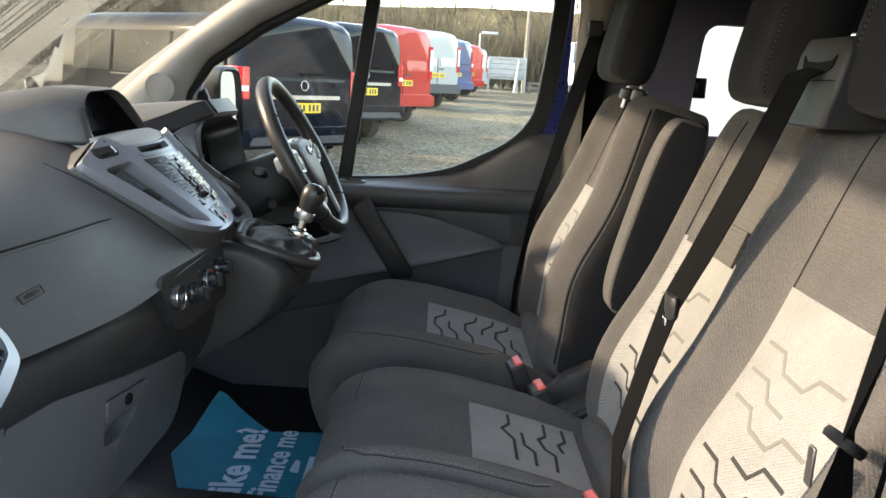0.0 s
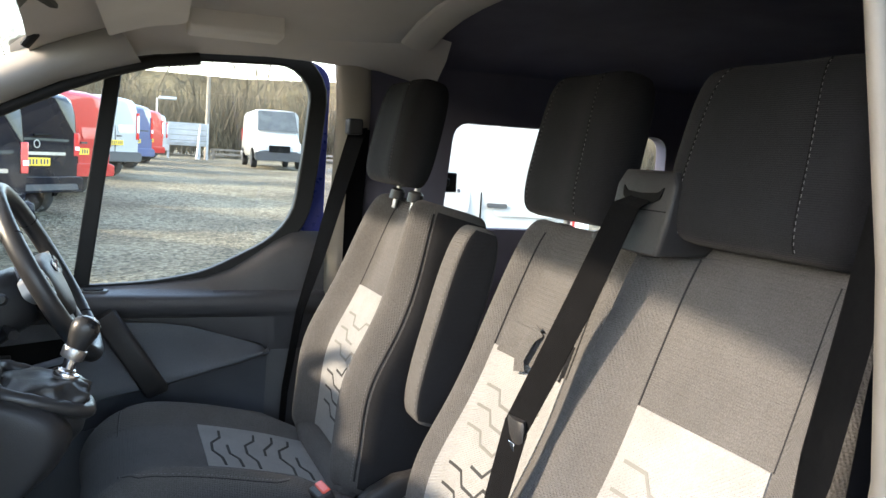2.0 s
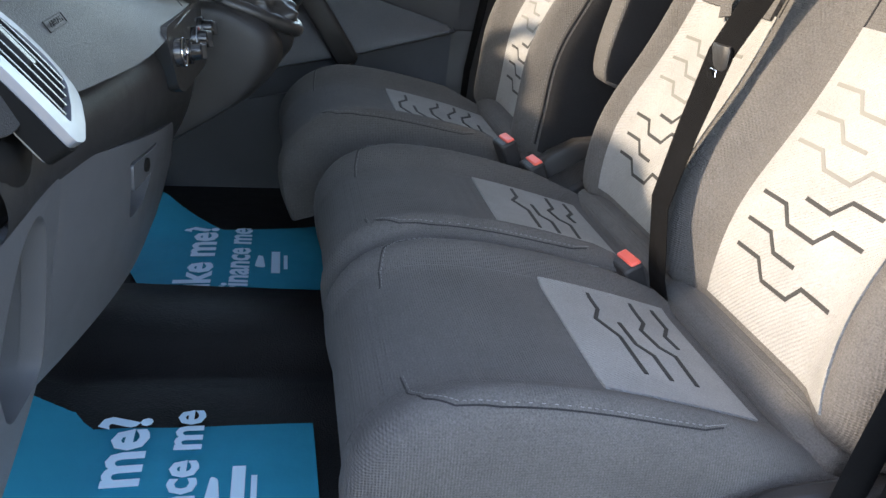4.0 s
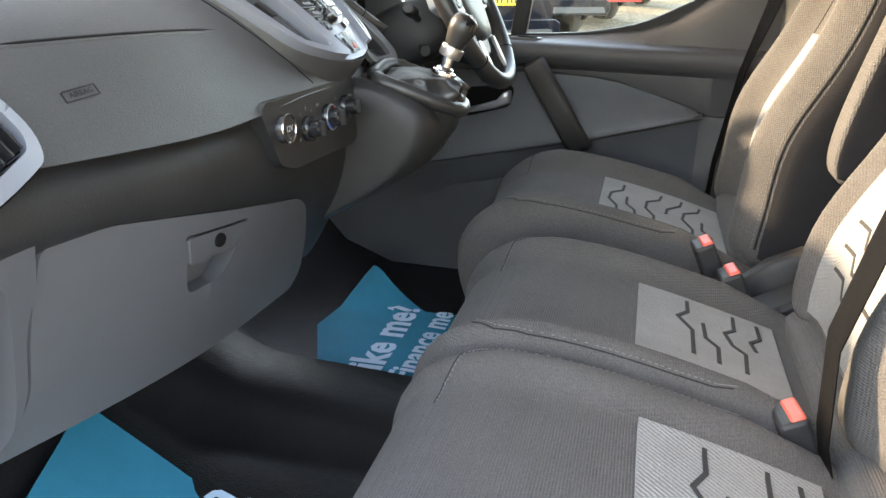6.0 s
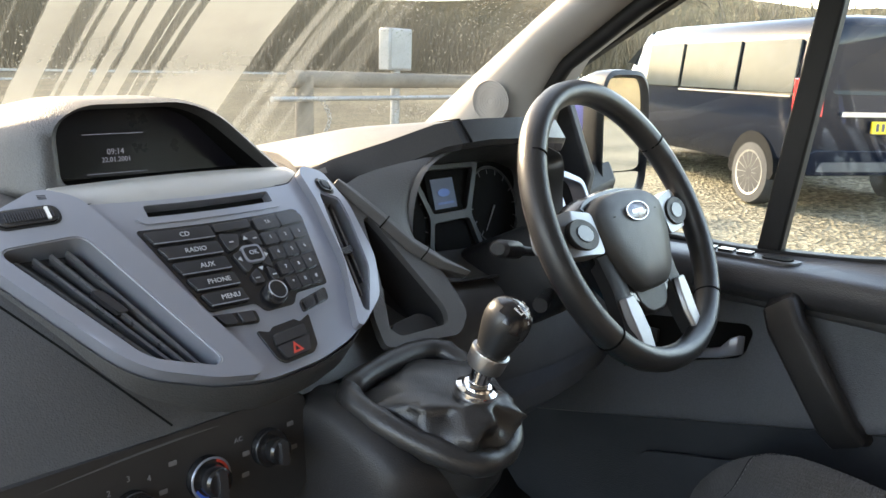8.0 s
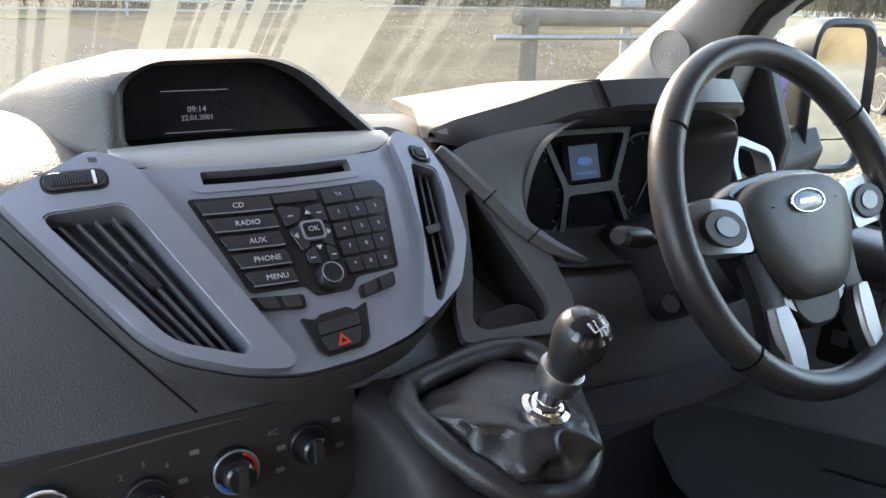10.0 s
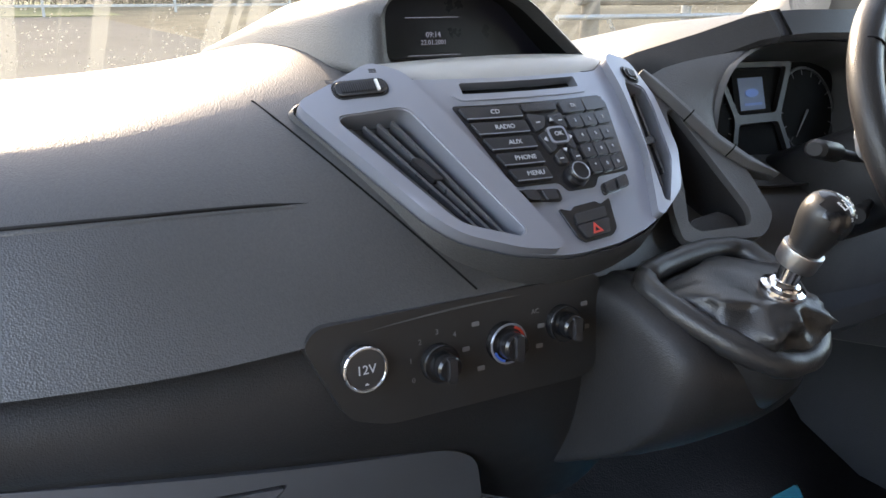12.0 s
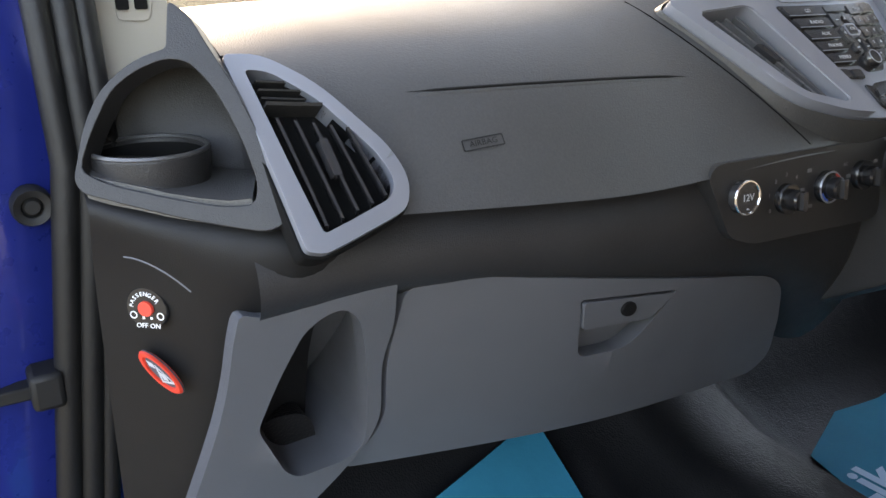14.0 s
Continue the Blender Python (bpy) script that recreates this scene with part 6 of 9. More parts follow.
ic_out = rounded([(-0.172, -0.060), (-0.166, -0.012), (-0.152, 0.027), (-0.128, 0.060), (-0.093, 0.079), (-0.050, 0.088), (0.05, 0.088), (0.150, 0.082), (0.190, 0.066), (0.190, 0.045), (0.170, 0.010), (0.155, -0.060), (0.06, -0.085), (-0.10, -0.075)], [0.02, 0.02, 0.03, 0.03, 0.03, 0.03, 0.03, 0.03, 0.015, 0.015, 0.03, 0.02, 0.03, 0.03], 3)
part("instrument_shroud", loft([[IC(a * k, b * k, h) for a, b in ic_out] for k, h in ((1.035, 0.074), (1.035, 0.083), (1.012, 0.086), (1.0, 0.083), (0.94, 0.0))], cap=False), RIM_SATIN, dash, "thin rim round the instruments", sharp=50)
# cowl between the trim blade and the instruments
cowl = []
for (x, y, z), (a, b) in zip(((-0.51, 1.572, 1.328), (-0.493, 1.582, 1.312), (-0.468, 1.602, 1.288), (-0.436, 1.627, 1.255), (-0.414, 1.655, 1.232), (-0.40, 1.685, 1.215)), ((-0.05, 0.086), (-0.093, 0.077), (-0.128, 0.058), (-0.152, 0.025), (-0.166, -0.012), (-0.172, -0.055))):
    p, q = Vector((x, y, z)), IC(a * 1.02, b * 1.02, 0.078)
    cowl.append([p + Vector((0, 0, -0.004)), p.lerp(q, 0.35) + Vector((-0.010, 0, 0.0)), p.lerp(q, 0.7) + Vector((-0.006, 0, 0)), q])
part("cowl", loft(cowl, closed=False), HOOD, dash, sharp=180, sub=1)
dials = part("instrument_panel", panel([(a * 0.955, b * 0.955) for a, b in ic_out], [], IC, 0.01, step=0), VOID, dash, "dark instrument panel with a small blue display")
for a in (-0.098, 0.105):
    d = part("gauge", disc(IC, a, 0.012, 0.058, 0.004, 0.006), VOID, dials, "round dark gauge")
    part("gauge_ring", hoop(IC, a, 0.012, 0.058, 0.0022, 0.006), DASH_FLAT, d)
    for k in range(13):
        t = radians(225 - k * 22.5)
        part("tick", panel([(-0.0008, -0.004), (0.0008, -0.004), (0.0008, 0.004), (-0.0008, 0.004)], [], lambda u, v, h: IC(a + 0.052 * math.cos(t) + u * math.sin(t) + v * math.cos(t), 0.012 + 0.052 * math.sin(t) - u * math.cos(t) + v * math.sin(t), h + 0.0066), 0.0004, step=0), DARK_PRINT, d)
    part("needle", tube([IC(a, 0.012, 0.009), IC(a - 0.03, -0.022, 0.009)], [0.0016, 0.0005], 6), DIM_PRINT, d)
part("centre_frame", panel(rounded([(-0.070, 0.082), (-0.042, 0.008), (-0.066, -0.064), (0.070, -0.064), (0.046, 0.008), (0.084, 0.080)], 0.008), [rounded([(-0.058, 0.075), (-0.034, 0.014), (0.038, 0.014), (0.070, 0.073)], 0.006), rounded([(-0.036, 0.002), (-0.052, -0.052), (0.056, -0.052), (0.040, 0.002)], 0.006)], lambda a, b, h: IC(a, b, h + 0.010), 0.008, step=0), FRAME_GREY, dials, "grey frame round the displays", bevel=0.001)
part("small_display", panel([(-0.035, 0.012), (0.035, 0.012), (0.033, 0.068), (-0.033, 0.068)], [], lambda a, b, h: IC(a, b, h + 0.005), 0.002, step=0), VOID, dials)
part("display_glow", panel([(-0.024, 0.020), (0.024, 0.020), (0.024, 0.062), (-0.024, 0.062)], [], lambda a, b, h: IC(a, b, h + 0.0056), 0.0004, step=0), GLOW_FAINT, dials)
part("display_mark", panel([(0.013 * math.cos(t), 0.042 + 0.0055 * math.sin(t)) for t in [2 * math.pi * i / 20 for i in range(20)]], [], lambda a, b, h: IC(a, b, h + 0.0062), 0.0003, step=0), LIT_BLUE, dials)
part("display_mark", panel([(-0.016, 0.026), (0.018, 0.026), (0.018, 0.029), (-0.016, 0.029)], [], lambda a, b, h: IC(a, b, h + 0.0062), 0.0003, step=0), LIT_BLUE, dials)
part("gear_display", panel([(-0.040, -0.056), (0.040, -0.056), (0.036, -0.008), (-0.036, -0.008)], [], lambda a, b, h: IC(a, b, h + 0.005), 0.002, step=0), VOID, dials)

# blade between the stack and the instruments
side = lambda u, v, h=0.0: Vector((-0.514 + 0.70 * v + 0.71 * h, u, 1.332 - 0.72 * v + 0.70 * h))
blade = [(1.566, 0.010, 0.006), (1.577, 0.027, 0.010), (1.596, 0.060, 0.011), (1.621, 0.106, 0.012), (1.649, 0.137, 0.011), (1.680, 0.158, 0.003)]
part("trim_blade", loft([[side(u - w, v + w * 0.3, 0.001), side(u - w * 0.4, v, 0.009), side(u + w * 0.5, v - w * 0.5, 0.006), side(u + w * 0.3, v - w * 0.3, -0.012)] for u, v, w in blade]), HOOD, dash, sharp=40, bevel=0.0015)
for u, v, w in ((1.602, 0.072, 0.0125), (1.634, 0.121, 0.0128)):
    part("blade_joint", loft([[side(u - w + d, v + w * 0.3 + d, 0.0014), side(u - w * 0.4 + d, v + d, 0.0096), side(u + w * 0.5 + d, v - w * 0.5 + d, 0.0066), side(u + d, v + d, -0.008)] for d in (-0.0006, 0.0006)]), VOID, dash)
# open cubby beside the stack: a flat frame from the stack's edge to the blade
cub_out = rounded([(1.556, 0.002), (1.570, 0.020), (1.592, 0.060), (1.617, 0.108), (1.645, 0.142), (1.646, 0.200), (1.614, 0.222), (1.505, 0.210), (1.512, 0.175), (1.535, 0.130), (1.552, 0.075)], [0.004, 0.006, 0.01, 0.01, 0.012, 0.014, 0.012, 0.01, 0.01, 0.01, 0.01])
cub_in = rounded([(1.575, 0.060), (1.586, 0.058), (1.616, 0.188), (1.606, 0.206), (1.532, 0.203), (1.523, 0.192), (1.548, 0.140)], [0.006, 0.006, 0.012, 0.012, 0.010, 0.010, 0.02])
cubby = part("cubby", panel(cub_out, [cub_in], side, 0.008, step=0.03), HOOD, dash, "open cubby beside the centre stack", bevel=0.0025)
part("cubby_inside", bowl([[side(1.570 + (a - 1.570) * k, 0.15 + (b - 0.15) * k, h) for a, b in cub_in] for k, h in ((1.015, -0.004), (0.97, -0.035), (0.92, -0.050))]), DASH_FLAT, cubby, sharp=60)
part("cubby_lip", panel(rounded([(1.530, 0.206), (1.604, 0.208), (1.608, 0.190), (1.590, 0.178), (1.545, 0.182)], 0.008), [], lambda a, b, h: side(a, b, h - 0.016), 0.008, step=0), DASH_FLAT, cubby, bevel=0.002)
skin([
    (1.535, [(-0.63, 1.335), (-0.60, 1.300), (-0.54, 1.245), (-0.485, 1.185), (-0.44, 1.140), (-0.40, 1.05)]),
    (1.620, [(-0.64, 1.33), (-0.60, 1.29), (-0.54, 1.235), (-0.48, 1.18), (-0.43, 1.150), (-0.40, 1.06)]),
    (1.65, [(-0.60, 1.25), (-0.55, 1.23), (-0.49, 1.215), (-0.43, 1.195), (-0.39, 1.16), (-0.40, 1.06)]),
    (1.72, [(-0.62, 1.26), (-0.57, 1.215), (-0.50, 1.20), (-0.44, 1.185), (-0.41, 1.15), (-0.42, 1.00)]),
    (2.00, [(-0.62, 1.25), (-0.57, 1.205), (-0.50, 1.19), (-0.45, 1.175), (-0.43, 1.14), (-0.45, 0.96)]),
    (2.20, [(-0.62, 1.24), (-0.57, 1.205), (-0.52, 1.19), (-0.48, 1.16), (-0.46, 1.12), (-0.48, 0.96)]),
], HOOD, "driver_panel", "black plastic panel below the instruments")
skin([
    (1.55, [(-0.375, 1.10), (-0.40, 1.02), (-0.47, 0.92), (-0.62, 0.86)]),
    (1.75, [(-0.41, 1.06), (-0.43, 0.99), (-0.49, 0.91), (-0.62, 0.86)]),
    (2.0, [(-0.44, 1.02), (-0.45, 0.97), (-0.50, 0.91), (-0.62, 0.86)]),
    (2.2, [(-0.47, 1.02), (-0.48, 0.97), (-0.52, 0.91), (-0.62, 0.86)]),
], DOOR_PLASTIC, "knee_panel", "blue-grey knee panel under the steering column")
# driver's outer vent
part("outer_vent", panel(rounded([(2.075, 1.20), (2.12, 1.185), (2.165, 1.215), (2.17, 1.275), (2.10, 1.300), (2.075, 1.27)], 0.015), [rounded([(2.088, 1.21), (2.12, 1.198), (2.155, 1.222), (2.158, 1.268), (2.10, 1.286), (2.088, 1.265)], 0.01)], lambda a, b, h: Vector((-0.50 - 0.5 * (b - 1.2) + h, a, b)), 0.03, step=0), SILVER, dash, "silver outer air vent", bevel=0.002)

# centre console under the stack, with the gear lever's housing
skin([
    (1.388, [(-0.40, 1.150), (-0.395, 1.140), (-0.39, 1.115), (-0.39, 1.08), (-0.39, 1.05), (-0.40, 1.00), (-0.54, 0.93), (-0.63, 0.82)]),
    (1.390, [(-0.375, 1.155), (-0.345, 1.152), (-0.315, 1.135), (-0.285, 1.10), (-0.282, 1.07), (-0.305, 1.00), (-0.46, 0.93), (-0.58, 0.82)]),
    (1.395, [(-0.370, 1.160), (-0.335, 1.160), (-0.300, 1.146), (-0.262, 1.125), (-0.258, 1.09), (-0.285, 1.02), (-0.45, 0.93), (-0.58, 0.82)]),
    (1.415, [(-0.370, 1.170), (-0.330, 1.168), (-0.292, 1.152), (-0.250, 1.132), (-0.242, 1.09), (-0.272, 1.02), (-0.44, 0.93), (-0.57, 0.82)]),
    (1.435, [(-0.370, 1.162), (-0.338, 1.156), (-0.296, 1.144), (-0.246, 1.126), (-0.236, 1.09), (-0.266, 1.02), (-0.44, 0.93), (-0.57, 0.82)]),
    (1.50, [(-0.370, 1.150), (-0.345, 1.138), (-0.300, 1.13), (-0.240, 1.110), (-0.228, 1.08), (-0.262, 1.02), (-0.44, 0.93), (-0.57, 0.82)]),
    (1.55, [(-0.370, 1.160), (-0.345, 1.150), (-0.300, 1.135), (-0.250, 1.115), (-0.240, 1.08), (-0.272, 1.02), (-0.45, 0.93), (-0.57, 0.82)]),
    (1.575, [(-0.375, 1.168), (-0.350, 1.160), (-0.310, 1.142), (-0.272, 1.12), (-0.262, 1.07), (-0.292, 1.00), (-0.47, 0.93), (-0.59, 0.82)]),
    (1.60, [(-0.40, 1.16), (-0.38, 1.145), (-0.35, 1.12), (-0.32, 1.08), (-0.31, 1.04), (-0.33, 0.98), (-0.49, 0.93), (-0.61, 0.82)]),
], DASH_FLAT, "console", "black plastic gear lever console")

# ---- gear lever ----
KNOB = material("satin_black_knob", (0.018, 0.018, 0.018), 0.34, grain=(("noise", 900, 0.1),), mottle=0.15, mottle_scale=30)
lever = thing("gear_lever", (-0.27, 1.50, 1.13), "gear lever with a chrome collar and black leather gaiter", "gear lever")
top_c, ax = Vector((-0.252, 1.500, 1.168)), Vector((0.30, 0.06, 1)).normalized()
rim_pts = [Vector(p) for p in ((-0.340, 1.428, 1.166), (-0.352, 1.490, 1.172), (-0.350, 1.552, 1.172), (-0.318, 1.566, 1.162), (-0.262, 1.552, 1.140), (-0.228, 1.528, 1.124), (-0.218, 1.490, 1.118), (-0.226, 1.458, 1.124), (-0.262, 1.432, 1.140), (-0.306, 1.420, 1.156))]
fine_rim = []
for i in range(len(rim_pts)):
    p0, p1, p2, p3 = (rim_pts[(i + k) % len(rim_pts)] for k in (-1, 0, 1, 2))
    for k in range(4):
        t = k / 4
        fine_rim.append(0.5 * ((2 * p1) + (p2 - p0) * t + (2 * p0 - 5 * p1 + 4 * p2 - p3) * t * t + (3 * p1 - p0 - 3 * p2 + p3) * t ** 3))
part("gaiter_roll", tube(fine_rim + fine_rim[:2], [0.0118 + 0.0012 * math.sin(i * 2.4) * math.cos(i * 0.9) for i in range(len(fine_rim) + 2)], 10), LEATHER, lever, "padded leather roll round the gaiter", sharp=180)
part("gaiter_well", bowl([[p + Vector((0, 0, -0.004)) for p in fine_rim], [p.lerp(Vector((-0.285, 1.495, 1.10)), 0.12) + Vector((0.0, 0, -0.030)) for p in fine_rim], [p.lerp(Vector((-0.285, 1.495, 1.09)), 0.4) + Vector((0, 0, -0.045)) for p in fine_rim]]), LEATHER, lever, sharp=180)
loops = []
rim_dense = [p for a, b in zip(fine_rim, fine_rim[1:] + fine_rim[:1]) for p in (a, (a + b) / 2)]
for k, t in enumerate((0.0, 0.1, 0.2, 0.32, 0.44, 0.56, 0.68, 0.78, 0.86, 0.92, 0.97, 1.0)):
    loop = []
    for i, p in enumerate(rim_dense):
        q = 2 * math.pi * i / len(rim_dense)
        end = top_c + Vector((0.017 * math.cos(q + 2.6), 0.017 * math.sin(q + 2.6) * -1, -0.002))
        base = p.lerp(Vector((-0.282, 1.495, 1.12)), 0.05) + Vector((0, 0, -0.008))
        c = base.lerp(end, t)
        fold = (0.013 * (1 - 1.8 * abs(math.sin(2.5 * q + 2.4 * t + 0.5))) + 0.007 * (1 - 2 * abs(math.sin(4.5 * q - 3.5 * t))) + 0.003 * math.sin(16 * t + 3 * q)) * math.sin(math.pi * min(1, t * 1.1))
        out = (p - Vector((-0.285, 1.495, 1.15)))
        out.z = 0
        loop.append(c + out.normalized() * (0.7 * fold + 0.012 * math.sin(math.pi * t)) + Vector((0, 0, 0.010 * math.sin(math.pi * t))))
    loops.append(loop)
part("gaiter", loft(loops), LEATHER, lever, "creased black leather gaiter", sharp=180)
def spin(prof, c, axis, n=24, squash=1.0):
    a = Vector((0, 1, 0)) - axis * axis.y
    a.normalize()
    b = axis.cross(a)
    return loft([ring(c + axis * h, a * r * squash, b * r, n) for r, h in prof])


part("collar", spin([(0.016, -0.006), (0.0195, -0.003), (0.0205, 0.001), (0.0195, 0.006), (0.0150, 0.008), (0.0140, 0.011), (0.0110, 0.013)], top_c, ax, 32), CHROME, lever, "chrome ring on top of the gaiter")
part("shaft", spin([(0.0098, 0.0), (0.0098, 0.040)], top_c, ax), CHROME, lever, "chrome shaft")
kn = Vector((0.42, 0.10, 1)).normalized()
kc = top_c + ax * 0.032
KNOB_SHAPE = [(0.0070, -0.002), (0.0110, 0.000), (0.0136, 0.006), (0.0151, 0.014), (0.0169, 0.022), (0.0189, 0.030), (0.0208, 0.038), (0.0216, 0.045), (0.0211, 0.052), (0.0189, 0.058), (0.0150, 0.0625), (0.0088, 0.0655), (0.0026, 0.0665)]
part("lift_ring", spin([(0.0145, -0.004), (0.0172, -0.003), (0.0178, 0.000), (0.0184, 0.012), (0.0180, 0.0135), (0.0165, 0.014)], kc, kn, 32, squash=0.95), STEEL, lever, "satin steel lift ring under the knob")
knob = part("knob", spin(KNOB_SHAPE, kc, kn, 32, squash=0.92), KNOB, lever, "rounded black gear knob", sharp=180)
# the gloss half of the knob, which faces the seats, with the shift pattern
face_way = Vector((0.77, 0.27, 0.62)).normalized()
bm = spin([(r + 0.0007, h) for r, h in KNOB_SHAPE], kc, kn, 64, squash=0.92)
bm.normal_update()
bmesh.ops.delete(bm, geom=[f for f in bm.faces if (f.calc_center_median() - kc - kn * 0.036).normalized().dot(face_way) < 0.60], context="FACES")
gloss = part("gloss_cap", bm, GLOSS, knob, "gloss black cap with the shift pattern", sharp=180)
bpy.context.view_layer.update()
pu = (Vector((-0.35, 0.94, 0)) - face_way * Vector((-0.35, 0.94, 0)).dot(face_way)).normalized()
pv = face_way.cross(pu)
def on_knob(u, v, h):
    return onto(knob, kc + kn * 0.044 + face_way * 0.06 + pu * u + pv * v, -face_way)[0] + face_way * (h + 0.0009)


def shift_line(u0, v0, u1, v1):
    w = 0.00055
    box_ = [(u0 - w, v0 - w), (u1 + w, v0 - w), (u1 + w, v1 + w), (u0 - w, v1 + w)]
    part("shift_line", panel(box_, [], on_knob, 0.0003, step=0.003), WHITE_PRINT, gloss)


for x in (-0.0075, 0.0, 0.0075):
    shift_line(x, -0.0045, x, 0.0045)
shift_line(-0.0115, 0.0, 0.0075, 0.0)
shift_line(-0.0115, 0.0, -0.0115, 0.0045)
for ch, x, v in (("R", -0.0115, 0.0062), ("1", -0.0072, 0.0062), ("3", 0.0, 0.0062), ("5", 0.0075, 0.0062), ("2", -0.0075, -0.0098), ("4", 0.0, -0.0098), ("6", 0.0075, -0.0098)):
    words(ch, 0.0048, frame_of(on_knob, x, v, 0.0004), WHITE_PRINT, gloss)

# ---- steering wheel ----
SPOKE = material("bright_silver_inlay", (0.30, 0.305, 0.315), 0.34, metal=0.5, mottle=0.05, mottle_scale=14)
BADGE = material("dark_blue_enamel", (0.02, 0.035, 0.09), 0.25, coat=0.4, mottle=0.05)
WC, WA = Vector((-0.305, 1.872, 1.268)), radians(29)
wn_, wu = Vector((math.cos(WA), 0, math.sin(WA))), Vector((0, 1, 0))
wv = wn_.cross(wu) * -1
if wv.z < 0:
    wv = -wv
W = lambda a, b, h=0.0: WC + wu * a + wv * b + wn_ * h
wheel = thing("steering_wheel", WC, "three-spoke steering wheel with a leather rim and silver inlays", "steering wheel")
bm = bmesh.new()
rows, NR = [], 72
for i in range(NR):
    t = 2 * math.pi * i / NR
    row = []
    for j in range(12):
        q = 2 * math.pi * j / 12
        flatter = 1 - 0.04 * max(0.0, -math.sin(t)) ** 6
        grip = 1 + 0.10 * math.exp(-((math.sin(t) - 0.55) / 0.25) ** 2)
        r = 0.181 * flatter + 0.0155 * grip * math.cos(q)
        row.append(bm.verts.new(W(r * math.cos(t), r * math.sin(t), 0.0175 * math.sin(q) + 0.005)))
    rows.append(row)
for i in range(NR):
    for j in range(12):
        bm.faces.new((rows[i][j], rows[(i + 1) % NR][j], rows[(i + 1) % NR][(j + 1) % 12], rows[i][(j + 1) % 12]))
part("rim", bm, LEATHER, wheel, "black leather rim", sharp=180)
for t in (34, 146, 222, 318):
    t = radians(t)
    c = W(0.1805 * math.cos(t), 0.1805 * math.sin(t), 0.005)
    part("rim_seam", loft([ring(c + (wu * -math.sin(t) + wv * math.cos(t)) * d, (wu * math.cos(t) + wv * math.sin(t)) * 0.0163, wn_ * 0.0188, 16) for d in (-0.0009, 0.0009)]), VOID, wheel)
hubo = rounded([(-0.090, 0.020), (-0.062, 0.038), (0.0, 0.044), (0.062, 0.038), (0.090, 0.020), (0.080, -0.026), (0.054, -0.066), (0.032, -0.086), (-0.032, -0.086), (-0.054, -0.066), (-0.080, -0.026)], [0.012, 0.03, 0.03, 0.03, 0.012, 0.03, 0.02, 0.02, 0.02, 0.02, 0.03])
HUB = material("grey_black_airbag_plastic", (0.042, 0.042, 0.041), 0.42, spec=0.5, grain=(("cells", 700, 0.25),), mottle=0.1, mottle_scale=12)
hub = part("airbag_cover", loft([[W(a * k, (b + 0.015) * k - 0.015, h) for a, b in hubo] for k, h in ((1.02, -0.020), (1.01, 0.004), (0.985, 0.012), (0.93, 0.0165), (0.6, 0.021), (0.2, 0.0225))]), HUB, wheel, "black grained airbag cover", sharp=60)
part("hub_channel", loft([[W(a * k, (b + 0.015) * k - 0.018, h) for a, b in hubo] for k, h in ((1.20, -0.030), (1.19, -0.006), (1.14, 0.001), (0.9, 0.001))]), GLOSS, wheel, "gloss black channel round the airbag cover", sharp=60)
part("hub_chin", loft([[W(a, b, h) for a, b in rounded([(-0.046, -0.074), (0.046, -0.074), (0.036, -0.104), (0.018, -0.116), (-0.018, -0.116), (-0.036, -0.104)], 0.012)] for h in (-0.03, 0.002)]), DASH_FLAT, wheel, bevel=0.004)
part("badge", loft([[W(0.027 * k * math.cos(t), 0.010 + 0.0115 * k * math.sin(t), h) for t in [2 * math.pi * i / 28 for i in range(28)]] for k, h in ((1, 0.012), (1, 0.0235), (0.9, 0.0242))]), BADGE, hub, "dark blue oval badge")
part("badge_rim", hoop(W, 0, 0.010, 0.027, 0.0014, 0.0238, squash=0.44), CHROME, hub)
part("badge_bar", panel(rounded([(-0.015, 0.0075), (0.013, 0.0075), (0.015, 0.0125), (-0.013, 0.0125)], 0.002), [], lambda a, b, h: W(a, b, h + 0.0246), 0.0005, step=0), STEEL, hub)
for s in (-1, 1):
    part("cover_groove", panel([(s * 0.034, 0.0085), (s * 0.056, 0.0085), (s * 0.056, 0.0098), (s * 0.034, 0.0098)], [], lambda a, b, h: W(a, b, h + 0.0208), 0.0004, step=0), VOID, hub)
part("airbag_mark", panel(rounded([(-0.020, -0.072), (0.020, -0.072), (0.020, -0.058), (-0.020, -0.058)], 0.002), [rounded([(-0.0188, -0.0708), (0.0188, -0.0708), (0.0188, -0.0592), (-0.0188, -0.0592)], 0.0015)], lambda a, b, h: W(a, b, h + 0.0180), 0.003, step=0), DASH_FLAT, hub)
words("AIRBAG", 0.0085, frame_of(W, 0, -0.065, 0.0180), DASH_FLAT, hub)
